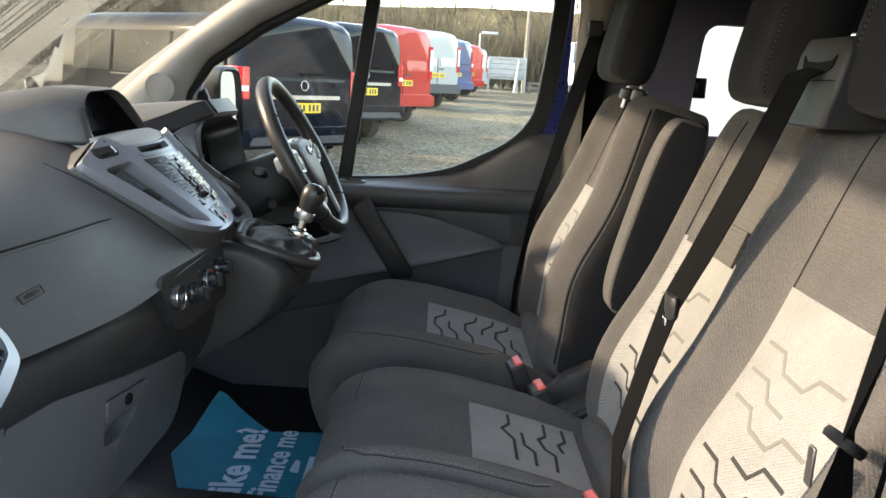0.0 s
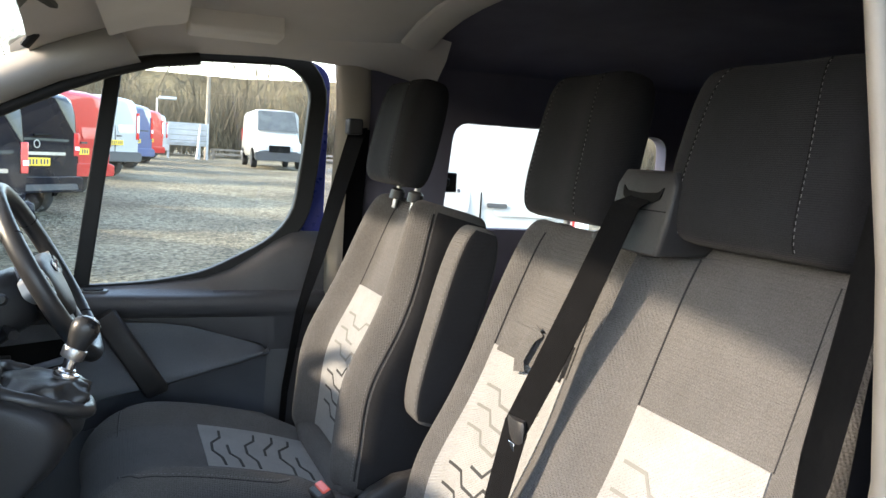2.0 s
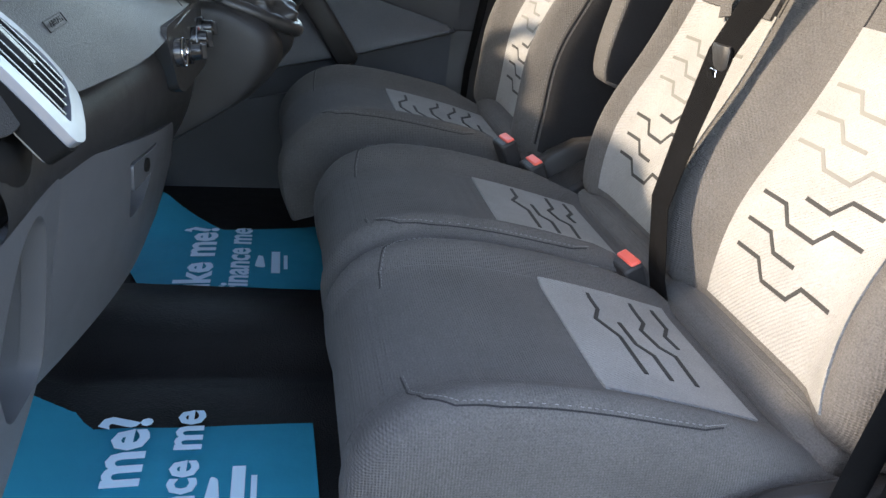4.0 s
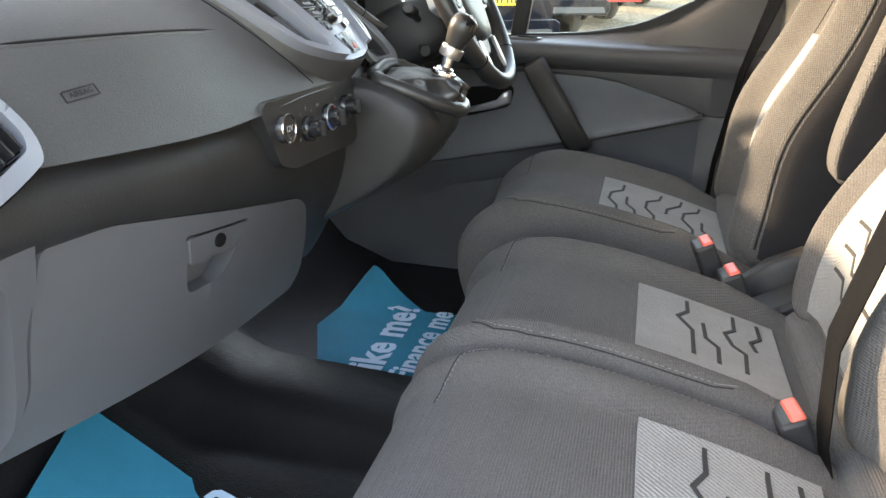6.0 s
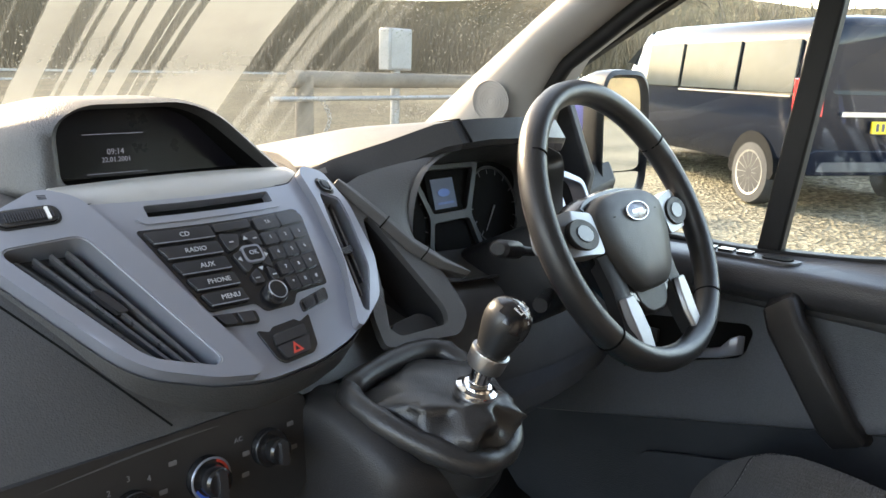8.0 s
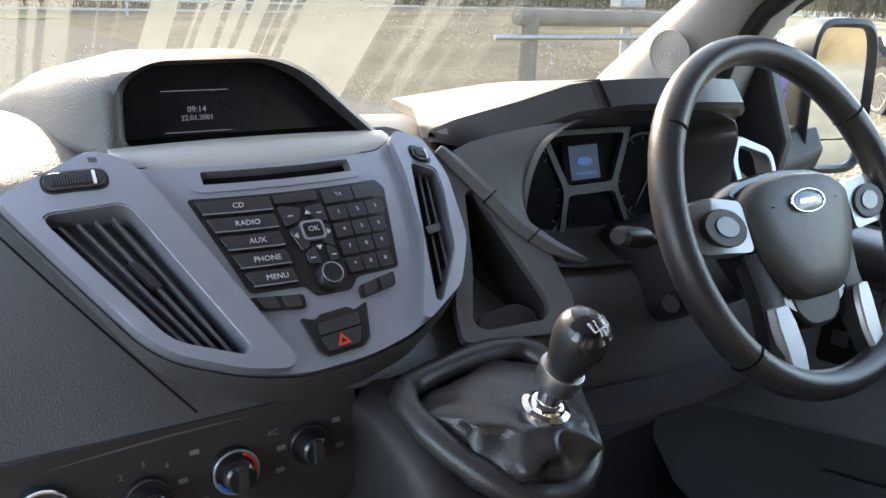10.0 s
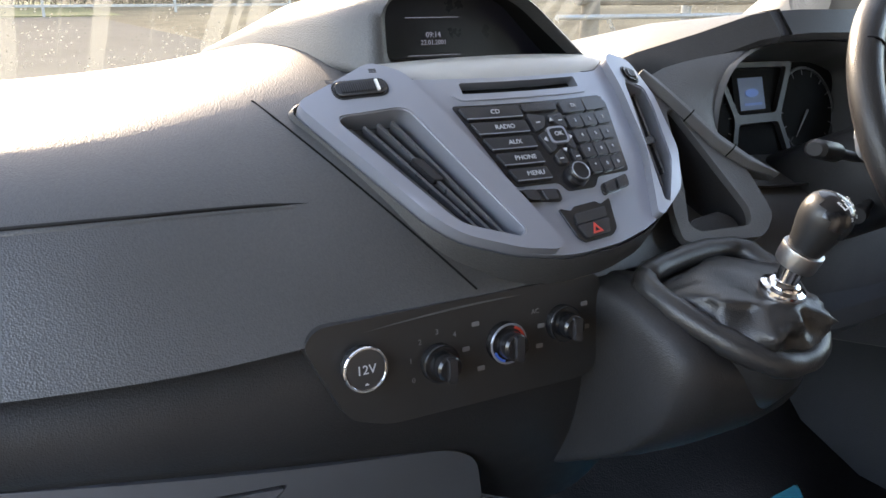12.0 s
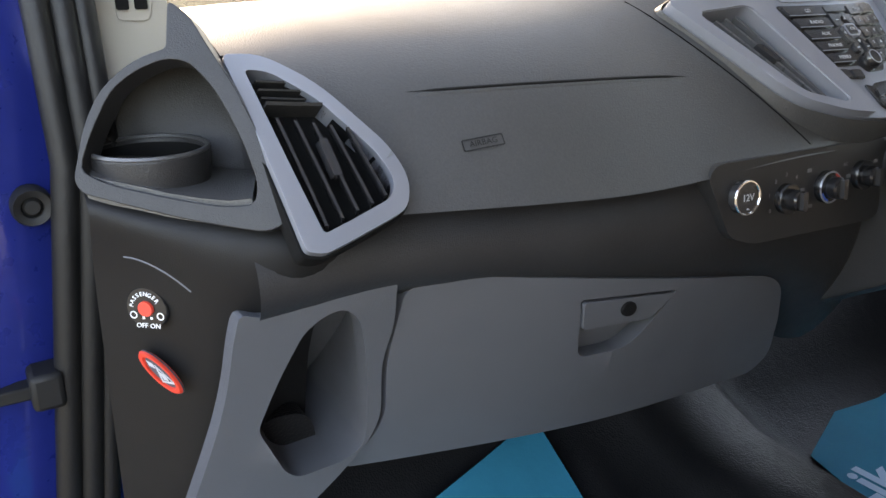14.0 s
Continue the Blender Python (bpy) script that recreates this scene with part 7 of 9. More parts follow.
for s in (-1, 1):
    arm_ = rounded([(s * a, b) for a, b in ((0.088, 0.022), (0.135, 0.031), (0.164, 0.026), (0.170, -0.002), (0.150, -0.022), (0.088, -0.029))], 0.008)
    sp = part("spoke", panel(arm_, [], lambda a, b, h: W(a, b, h + 0.012 - 0.35 * max(0.0, abs(a) - 0.13)), 0.026, step=0.02), SPOKE, wheel, "silver spoke inlay", bevel=0.004, segments=3)
    pod_ = [(s * (0.122 + 0.030 * math.cos(t) * 0.94 - 0.018 * math.sin(t) * 0.3), -0.001 + 0.018 * math.sin(t) + 0.030 * math.cos(t) * 0.22) for t in [2 * math.pi * i / 24 for i in range(24)]]
    pod = part("button_pod", panel(pod_, [], lambda a, b, h: W(a, b, h + 0.0152), 0.008, step=0), DASH_FLAT, sp, "black button pod", bevel=0.001)
    part("button", panel([(s * 0.120 + (a - s * 0.120) * 0.55, b * 0.55) for a, b in pod_], [], lambda a, b, h: W(a, b, h + 0.0165), 0.004, step=0), BUTTON, pod, bevel=0.001)
    part("lower_spoke", loft([[W(s * (a + d), b, h) for d, h in ((-0.016, -0.016), (-0.014, 0.002), (0.008, 0.006), (0.020, 0.000), (0.018, -0.016))] for a, b in ((0.072, -0.030), (0.066, -0.070), (0.070, -0.110), (0.080, -0.158))]), DASH_FLAT, wheel, sharp=50)
    part("lower_inlay", loft([[W(s * (a + d * w), b, h) for d, h in ((-0.017, 0.004), (-0.014, 0.0105), (0.012, 0.0095), (0.018, 0.002))] for a, b, w in ((0.072, -0.085, 0.75), (0.070, -0.104, 1.0), (0.068, -0.130, 1.0), (0.070, -0.156, 0.8))]), SPOKE, wheel, "silver lower spoke inlay", bevel=0.0015)
# column shroud and stalks
column = thing("steering_column", WC - wn_ * 0.15, "black plastic steering column shroud with stalks", "steering column")
part("shroud", loft([[W(a * 0.062 * k, b * 0.055 * k - 0.012, h) for a, b in [(math.copysign(abs(math.cos(t)) ** 0.6, math.cos(t)), math.copysign(abs(math.sin(t)) ** 0.6, math.sin(t))) for t in [2 * math.pi * i / 24 for i in range(24)]]] for k, h in ((0.8, -0.035), (1.0, -0.05), (1.15, -0.12), (1.25, -0.24))]), DASH_FLAT, column, sharp=60)
for s in (-1, 1):
    st = part("stalk", tube([W(s * 0.05, 0.002, -0.085), W(s * 0.10, 0.006, -0.075), W(s * 0.145, 0.012, -0.065)], [0.007, 0.008, 0.0085], 12, 0.7), DASH_FLAT, column, "control stalk")
    part("stalk_end", tube([W(s * 0.142, 0.012, -0.066), W(s * 0.150, 0.013, -0.064), W(s * 0.185, 0.018, -0.058), W(s * 0.190, 0.018, -0.057)], [0.009, 0.0135, 0.0135, 0.009], 14, 0.8), DASH_FLAT, st)
lower = part("column_stalk", tube([W(-0.06, -0.045, -0.10), W(-0.105, -0.055, -0.085)], [0.006, 0.007], 10), DASH_FLAT, column)
part("knob", tube([W(-0.104, -0.055, -0.086), W(-0.118, -0.058, -0.082)], [0.010, 0.0095], 14), DASH_FLAT, lower)

# ---- driver's door ----
door = thing("driver_door", (0.0, 2.28, 0.6), "closed driver's door with dark trim, window and grab handle", "van door")
win = [(-0.735, 1.395), (-0.565, 1.503), (-0.382, 1.612), (-0.200, 1.705), (0.0, 1.742), (0.237, 1.752), (0.289, 1.70), (0.272, 1.52), (0.253, 1.371), (0.194, 1.300), (0.033, 1.216), (-0.10, 1.190), (-0.30, 1.178), (-0.52, 1.185), (-0.66, 1.24)]
win_r = rounded(win, [0.03, 0.05, 0.05, 0.05, 0.05, 0.07, 0.05, 0.05, 0.05, 0.05, 0.05, 0.05, 0.05, 0.05, 0.05], 3)


def grow(poly, d):
    """poly moved outward by d."""
    out, k = [], len(poly)
    area = sum(poly[i][0] * poly[(i + 1) % k][1] - poly[(i + 1) % k][0] * poly[i][1] for i in range(k))
    s = 1 if area > 0 else -1
    for i in range(k):
        p, a, b = Vector(poly[i]), Vector(poly[i - 1]), Vector(poly[(i + 1) % k])
        t = ((p - a).normalized() + (b - p).normalized()).normalized()
        out.append(tuple(p + Vector((t.y, -t.x)) * d * s))
    return out


DY = lambda y: (lambda a, b, h=0.0: Vector((a, y - h, b)))
part("window_seal", panel(grow(win_r, 0.046), [win_r], DY(2.280), 0.03, step=0), SEAL, door, "black window seal", bevel=0.004)
part("outer_frame", panel(rounded([(-0.80, 1.385), (-0.58, 1.53), (-0.39, 1.645), (-0.21, 1.742), (0.24, 1.79), (0.345, 1.75), (0.342, 1.50), (0.34, 1.05), (0.37, 0.42), (-0.80, 0.42)], 0.04), [grow(win_r, 0.022)], DY(2.312), 0.03, step=0), BLUE_PAINT, door, "blue painted door frame")
part("window_pane", panel(grow(win_r, 0.01), [], DY(2.318), 0.004, step=0), GLASS, door).visible_shadow = False
part("divider", loft([[Vector((x - 0.019, y, z)), Vector((x + 0.019, y, z)), Vector((x + 0.019, y + 0.03, z)), Vector((x - 0.019, y + 0.03, z))] for x, y, z in ((-0.258, 2.285, 1.170), (-0.222, 2.285, 1.45), (-0.186, 2.285, 1.725))]), SEAL, door, "black divider bar of the quarter light", bevel=0.004)
# trim panel: a shelf under the window, a raised corner behind it, and a frame round the pale insert
DOOR_FRAME = material("charcoal_door_plastic", (0.047, 0.047, 0.050), 0.46, spec=0.38, grain=(("cells", 500, 0.45),), mottle=0.12, mottle_scale=5, speck=(0.15, 400))
DOOR_LOW = material("dark_lower_door_plastic", (0.044, 0.048, 0.056), 0.5, spec=0.35, grain=(("cells", 500, 0.5),), mottle=0.14, mottle_scale=5)


def on_line(points, x):
    """The height of a bent line at x."""
    for (x0, z0), (x1, z1) in zip(points, points[1:]):
        if x <= x1:
            break
    return z0 + (z1 - z0) * (min(max(x, points[0][0]), points[-1][0]) - x0) / (x1 - x0)


TOP_EDGE = [(-0.75, 1.20), (-0.60, 1.178), (-0.30, 1.176), (-0.10, 1.188), (0.03, 1.204), (0.10, 1.228), (0.16, 1.268), (0.21, 1.304), (0.245, 1.322), (0.262, 1.326), (0.335, 1.326)]
INSERT_TOP = [(-0.75, 1.085), (-0.30, 1.096), (-0.16, 1.097), (-0.07, 1.094), (0.00, 1.084), (0.08, 1.060), (0.16, 1.038), (0.18, 1.031), (0.187, 1.020)]
LEDGE = [(-0.75, 0.805), (-0.118, 0.947), (-0.045, 0.963), (0.187, 1.028)]
cols = []
for i in range(97):
    x = -0.75 + 1.085 * i / 96
    zt, zi = on_line(TOP_EDGE, x), on_line(INSERT_TOP, x)
    jut = 1.0 - 0.55 * min(1.0, max(0.0, (x - 0.02) / 0.22))
    back = 2.262 if x < 0.186 else 2.240
    rise = max(0.0, zt - 1.186)
    col = [(zt, 2.290), (zt - 0.003, 2.280), (zt - 0.008 - 0.25 * rise, 2.272 - 0.012 * min(1, rise / 0.1)), (zt - 0.010 - 0.6 * rise, 2.266 - 0.014 * min(1, rise / 0.1)),
           (1.174, 2.258 - 0.010 * min(1, rise / 0.1)), (1.169, 2.245 - 0.030 * jut), (1.164, 2.243 - 0.040 * jut), (1.156, 2.242 - 0.044 * jut), (1.142, 2.242 - 0.044 * jut),
           (1.126, 2.242 - 0.038 * jut), (1.114, 2.241 - 0.020 * jut), (1.106, 2.240), (zi + 0.003, 2.240), (zi - 0.001, 2.243), (zi - 0.005, back), (0.80, back), (0.48, back)]
    cols.append([Vector((x, y, z)) for z, y in col])
part("trim_panel", loft(cols, closed=False), DOOR_FRAME, door, "charcoal moulded trim panel with a shelf", sharp=50)


def insert_y(x, z):
    """How far in the insert stands: hollow under the frame, swelling to the ledge."""
    zi, zl = on_line(INSERT_TOP, x), on_line(LEDGE, x)
    t = min(1.0, max(0.0, (zi - z) / max(0.006, zi - zl)))
    high = 2.252 - 0.030 * max(0.0, (x - 0.02) / 0.167)
    return high - (high - 2.188) * (0.25 * t + 0.75 * t * t * (3 - 2 * t))


XS = [-0.74 + 0.927 * i / 80 for i in range(81)]
rows = []
for x in XS:
    zi, zl = on_line(INSERT_TOP, x), on_line(LEDGE, x)
    row = [Vector((x, insert_y(x, zi + (zl - zi) * k / 14), zi + (zl - zi) * k / 14)) for k in range(15)]
    rows.append(row + [Vector((x, 2.190, zl - 0.006)), Vector((x, 2.200, zl - 0.011)), Vector((x, 2.222, zl - 0.015))])
rows.append([p + Vector((0.004, 0.008, 0)) for p in rows[-1]])
rows.append([p + Vector((0.001, 0.05, 0)) for p in rows[-1]])
part("door_insert", loft(rows, closed=False), DOOR_PLASTIC, door, "blue-grey moulded insert with a ledge", sharp=45)
rows = [[Vector((x, 2.218 + 0.014 * min(1.0, k / 3), on_line(LEDGE, x) - 0.012 + (0.50 - on_line(LEDGE, x)) * k / 14)) for k in range(15)] for x in XS]
rows.append([p + Vector((0.003, 0.05, 0)) for p in rows[-1]])
part("door_pocket", loft(rows, closed=False), DOOR_LOW, door, "dark lower door pocket", sharp=50)
# diagonal grab handle
gh = [(-0.200, 2.228, 1.122), (-0.195, 2.188, 1.113), (-0.182, 2.172, 1.094), (-0.135, 2.166, 1.026), (-0.095, 2.168, 0.962), (-0.083, 2.182, 0.942), (-0.080, 2.225, 0.932)]
bar = rounded([(-0.027, -0.016), (0.027, -0.016), (0.029, 0.004), (0.024, 0.013), (-0.020, 0.016), (-0.029, 0.008)], 0.006, 3)
loops = []
for i, p in enumerate(gh):
    p, way = Vector(p), (Vector(gh[min(i + 1, len(gh) - 1)]) - Vector(gh[max(i - 1, 0)])).normalized()
    out = (Vector((0, -1, 0)) - way * -way.y).normalized()
    wide = way.cross(out)
    loops.append([p + wide * a * (0.9 if i in (0, len(gh) - 1) else 1.0) + out * b for a, b in bar])
part("grab_handle", loft(loops), DASH_FLAT, door, "black diagonal grab handle", sharp=32)
# door opener: a near-black sheet painting the recess's shade, with a silver pull
on_insert = lambda a, b, h=0.0: Vector((a, insert_y(a, b) - h, b))
part("opener_shade", panel(rounded([(-0.455, 1.040), (-0.445, 0.972), (-0.350, 0.985), (-0.256, 1.012), (-0.250, 1.052), (-0.262, 1.062)], 0.014), [], lambda a, b, h: on_insert(a, b, h + 0.0022), 0.004, step=0.03), VOID, door, "near-black sheet for the shade behind the door opener")
part("opener", loft([[Vector((x, y + dy, z + dz)) for dy, dz in ((0.0, -w), (-0.007, -w * 0.8), (-0.009, w * 0.3), (-0.005, w), (0.0, w))] for x, y, z, w in ((-0.358, 2.212, 0.998, 0.004), (-0.350, 2.206, 1.001, 0.007), (-0.315, 2.200, 1.011, 0.0085), (-0.285, 2.198, 1.020, 0.0095), (-0.270, 2.198, 1.032, 0.016), (-0.258, 2.202, 1.037, 0.017), (-0.252, 2.210, 1.037, 0.015))]), SILVER, door, "silver door opener", bevel=0.002)
part("lock_button", box((-0.425, 2.212, 1.004), (-0.400, 2.222, 1.028)), DASH_FLAT, door, bevel=0.003)
# switch pod on the sill
pod = part("switch_pod", panel(rounded([(-0.36, 0.0), (-0.20, 0.0), (-0.19, 0.035), (-0.36, 0.04)], 0.015), [], lambda a, b, h: Vector((a, 2.225 + b, 1.176 + h)), 0.012, step=0), DASH, door, "window switch pod", bevel=0.002)
# flat near-black sheet that paints the shade of a dish
part("pod_dish", panel(rounded([(-0.25, 0.006), (-0.208, 0.006), (-0.202, 0.030), (-0.25, 0.032)], 0.010), [], lambda a, b, h: Vector((a, 2.225 + b, 1.1785 + h)), 0.003, step=0), VOID, pod)
for k in range(3):
    part("switch", panel(rounded([(-0.35 + 0.03 * k, 0.008), (-0.326 + 0.03 * k, 0.008), (-0.326 + 0.03 * k, 0.028), (-0.35 + 0.03 * k, 0.028)], 0.003), [], lambda a, b, h: Vector((a, 2.225 + b, 1.181 + h)), 0.006, step=0), BUTTON, pod, bevel=0.001)
part("speaker_grille", panel(rounded([(-0.42, 0.66), (-0.20, 0.66), (-0.19, 0.85), (-0.42, 0.80)], 0.03), [], DY(2.212), 0.006, step=0), DOOR_LOW, door, "dark speaker grille")
# door mirror outside
mirror = thing("door_mirror", (-0.62, 2.36, 1.22), "blue door mirror with a black rim and two panes of glass", "door mirror")
MIRROR = material("mirror_glass", (0.85, 0.86, 0.87), 0.02, metal=1.0, mottle=0.01)
MW, MH = 0.072, 0.128
MP = flat((-0.612, 2.448, 1.330), (0.22, 1, 0), (-0.04, 0, 1), (1, -0.22, 0.04))
mirror_edge = [(math.copysign(abs(math.cos(t)) ** 0.45, math.cos(t)), math.copysign(abs(math.sin(t)) ** 0.45, math.sin(t))) for t in [2 * math.pi * i / 36 for i in range(36)]]
shell = lambda rows: loft([[MP(a * MW * k + da, b * MH * k, h) for a, b in mirror_edge] for k, da, h in rows])
part("housing", shell(((0.45, -0.010, -0.135), (0.72, -0.006, -0.120), (0.90, -0.002, -0.085), (1.0, 0.0, -0.045))), BLUE_PAINT, mirror, "blue painted mirror shell", sharp=60)
part("housing_rim", loft([[MP(a * MW * k, b * MH * k, h) for a, b in mirror_edge] for k, h in ((1.0, -0.047), (1.02, -0.020), (1.01, 0.0), (0.94, 0.004), (0.91, -0.004), (0.90, -0.012))], cap=False), DASH_FLAT, mirror, "black mirror rim", sharp=50)
part("mirror_pane", panel([(a * MW * 0.915, 0.022 + b * MH * 0.72) for a, b in mirror_edge], [], lambda a, b, h: MP(a, b, h - 0.007), 0.003, step=0), MIRROR, mirror, "mirror glass")
part("lower_pane", panel([(a * MW * 0.90, -0.094 + b * MH * 0.17) for a, b in mirror_edge], [], lambda a, b, h: MP(a, b, h - 0.006), 0.003, step=0), MIRROR, mirror, "lower wide-angle mirror glass")
part("pane_backing", panel([(a * MW * 0.95, b * MH * 0.95) for a, b in mirror_edge], [], lambda a, b, h: MP(a, b, h - 0.012), 0.003, step=0), VOID, mirror)
part("arm", loft([[Vector((x + dx, y, z + dz)) for dx, dz in ((-0.05, -0.04), (0.03, -0.05), (0.045, 0.0), (0.02, 0.05), (-0.05, 0.04))] for x, y, z in ((-0.66, 2.300, 1.215), (-0.66, 2.35, 1.225), (-0.65, 2.42, 1.245))]), DASH_FLAT, mirror, "black mirror arm", bevel=0.008)
# black cover where the mirror is fixed to the door
tagged(part("trim", loft([[Vector((x, y, z)) for x, z in ((-0.76, 1.20), (-0.60, 1.19), (-0.585, 1.27), (-0.640, 1.40), (-0.70, 1.37))] for y in (2.27, 2.295)]), DASH_FLAT, bevel=0.006), "black plastic cover inside the mirror's foot", "trim", kind="structure")

# ---- passenger door opening: blue sill, hinge pillar, seals and cream B pillar ----
pillar("a_pillar_outer", [(-1.12, 0.535, 1.22), (-0.93, 0.545, 1.345), (-0.72, 0.555, 1.485), (-0.50, 0.560, 1.64), (-0.30, 0.565, 1.785), (-0.10, 0.565, 1.85), (0.15, 0.560, 1.885), (0.50, 0.555, 1.89)], 0.055, BLUE_PAINT, "blue painted roof rail and pillar over the passenger door", squash=1.0)
pillar("b_pillar_passenger", [(0.235, 0.560, 1.90), (0.286, 0.550, 1.67), (0.322, 0.545, 1.48), (0.344, 0.545, 1.32), (0.356, 0.55, 1.20), (0.362, 0.55, 1.05), (0.42, 0.56, 0.75), (0.50, 0.57, 0.56)], [0.009, 0.0072, 0.0072, 0.008, 0.018, 0.034, 0.06, 0.08], CREAM_SHADED, "cream plastic pillar trim beside the passenger seat, darkened as if shaded", squash=1.0)
pillar("seal_b", [(0.262, 0.545, 1.92), (0.310, 0.535, 1.66), (0.347, 0.530, 1.48), (0.372, 0.528, 1.32), (0.40, 0.525, 1.05), (0.45, 0.520, 0.75), (0.50, 0.515, 0.50)], 0.014, SEAL, "black rubber door seal", squash=1.0)
tagged(part("b_pillar_body", loft([[Vector((x, 0.50, z)), Vector((x + 0.24, 0.44, z)), Vector((x + 0.24, 0.56, z)), Vector((x + 0.02, 0.56, z))] for x, z in ((0.285, 1.92), (0.335, 1.66), (0.370, 1.48), (0.395, 1.32), (0.425, 1.05), (0.47, 0.75), (0.52, 0.45))]), BLUE_PAINT, bevel=0.01), "blue painted body pillar behind the passenger door", "pillar", kind="structure")
tagged(part("hinge_pillar", loft([[Vector((x, 0.38, z)), Vector((x + 0.050, 0.385, z)), Vector((x + 0.060, 0.47 - 0.11 * max(0, 1.2 - z), z)), Vector((x + 0.035, 0.535 - 0.12 * max(0, 1.2 - z), z)), Vector((x - 0.02, 0.60, z)), Vector((x - 0.12, 0.60, z)), Vector((x - 0.12, 0.38, z))] for x, z in ((-0.80, 1.55), (-0.69, 1.38), (-0.645, 1.26), (-0.635, 1.0), (-0.64, 0.8), (-0.67, 0.45))]), BLUE_PAINT, bevel=0.012), "blue painted hinge pillar of the passenger door", "pillar", kind="structure")
tagged(part("hinge_pressing", loft([[Vector((x + 0.050, 0.425 - 0.10 * max(0, 1.2 - z) - w, z)), Vector((x + 0.064, 0.430 - 0.10 * max(0, 1.2 - z) - w * 0.7, z)), Vector((x + 0.066, 0.448 - 0.10 * max(0, 1.2 - z), z)), Vector((x + 0.062, 0.462 - 0.10 * max(0, 1.2 - z) + w * 0.6, z)), Vector((x + 0.045, 0.472 - 0.10 * max(0, 1.2 - z) + w, z))] for x, z, w in ((-0.648, 1.275, 0.004), (-0.641, 1.26, 0.016), (-0.638, 1.14, 0.020), (-0.636, 1.05, 0.020), (-0.638, 0.98, 0.010), (-0.640, 0.965, 0.002))]), BLUE_PAINT, sharp=60), "raised blue pressing on the hinge pillar", "pillar", kind="structure")
for off, r in ((0.0, 0.012), (0.020, 0.012), (0.036, 0.010)):
    pillar("seal_hinge", [(-0.66, 0.548 + off, 1.50), (-0.600, 0.548 + off, 1.34), (-0.582, 0.550 + off, 1.20), (-0.578, 0.524 + off, 1.0), (-0.585, 0.500 + off, 0.8), (-0.61, 0.470 + off, 0.5)], r, SEAL_GREY, "grey-black rubber door seal", squash=1.0)
tagged(part("trim", loft([ring(Vector((-0.592 + dx, 0.520, 1.166)), Vector((0, 0.017 * k, 0)), Vector((0, 0, 0.017 * k)), 24) for dx, k in ((-0.01, 1.0), (0.006, 1.0), (0.010, 0.9), (0.008, 0.55), (0.004, 0.5), (0.008, 0.35))]), SEAL), "round rubber door buffer", "door buffer", kind="structure")
strap = thing("door_check_strap", (-0.58, 0.44, 0.90), "black door check strap on the hinge pillar", "door check")
part("arm", box((-0.592, 0.36, 0.995), (-0.572, 0.50, 1.008)), SEAL, strap, bevel=0.002)
part("block", box((-0.600, 0.492, 0.985), (-0.562, 0.520, 1.020)), SEAL, strap, bevel=0.005)
odoor = thing("passenger_door", (-0.66, 0.40, 0.5), "open passenger door seen edge-on, blue outside and black inside", "van door")
part("skin", loft([[Vector((x0, y, z)) for x0, y in ((-0.66, 0.42), (-0.70, 0.42), (-0.98, -0.6), (-0.93, -0.6))] for z in (0.45, 1.22)]), BLUE_PAINT, odoor, "blue painted door skin", bevel=0.01)
part("lining", loft([[Vector((x0, y, z)) for x0, y in ((-0.60, 0.40), (-0.655, 0.415), (-0.925, -0.6), (-0.87, -0.6))] for z in (0.50, 1.20)]), DOOR_PLASTIC, odoor, "dark door lining", bevel=0.02)
part("edge_rubber", box((-0.64, 0.395, 1.02), (-0.60, 0.425, 1.12)), SEAL, odoor, bevel=0.008)
tagged(part("sill", box((-0.62, 0.42, 0.42), (0.52, 0.58, 0.55)), BLUE_PAINT, bevel=0.015), "blue painted sill of the passenger door", "sill", kind="structure")

# ---- overhead: sun visors, roof console and mirror ----
def visor(mirror, name="sun_visor"):
    """A padded visor folded up under the headlining, its outer end lower than its inner one."""
    corner = [Vector(p) for p in ((-0.238, 1.60, 1.806), (-0.200, 2.098, 1.758), (-0.040, 2.062, 1.796), (-0.062, 1.58, 1.846))]
    if mirror:
        corner = [Vector((p.x, 2.82 - p.y, p.z)) for p in corner]
    v = thing(name, corner[0], "light grey fabric sun visor folded up to the roof", "sun visor", group="sun visors")
    at = lambda a, b, h: (corner[0].lerp(corner[1], a)).lerp(corner[3].lerp(corner[2], a), b) - Vector((0, 0, h - 0.008 * math.sin(math.pi * b)))
    part("pad", panel(rounded([(0.0, 0.0), (1.0, 0.0), (1.0, 0.84), (0.96, 1.0), (0.0, 1.0)], 0.05), [], at, 0.014, step=0.1), VISOR_CLOTH, v, bevel=0.005)
    part("pivot", box(corner[0] - Vector((0.004, 0.02, 0.006)), corner[0] + Vector((0.022, 0.02, 0.03))), DASH_FLAT, v, "black visor clip", bevel=0.005)
    return v


visor(False)
visor(True)
console = thing("roof_console", (-0.10, 1.42, 1.86), "pale grey roof console between the sun visors", "roof console")
part("body", loft([[Vector((x, 1.415 + dy * k, z + dz)) for dy, dz in ((-0.135, 0.05), (-0.135, 0.012), (-0.118, 0.0), (0.118, 0.0), (0.135, 0.012), (0.135, 0.05))] for x, z, k in ((-0.235, 1.812, 0.92), (-0.22, 1.800, 1.0), (-0.05, 1.806, 1.0), (0.02, 1.818, 1.0), (0.04, 1.832, 0.92))]), VISOR_CLOTH, console, sharp=40, bevel=0.004)
part("grip", box((0.012, 1.505, 1.812), (0.034, 1.552, 1.826)), DASH_FLAT, console, "dark finger grip", bevel=0.004)
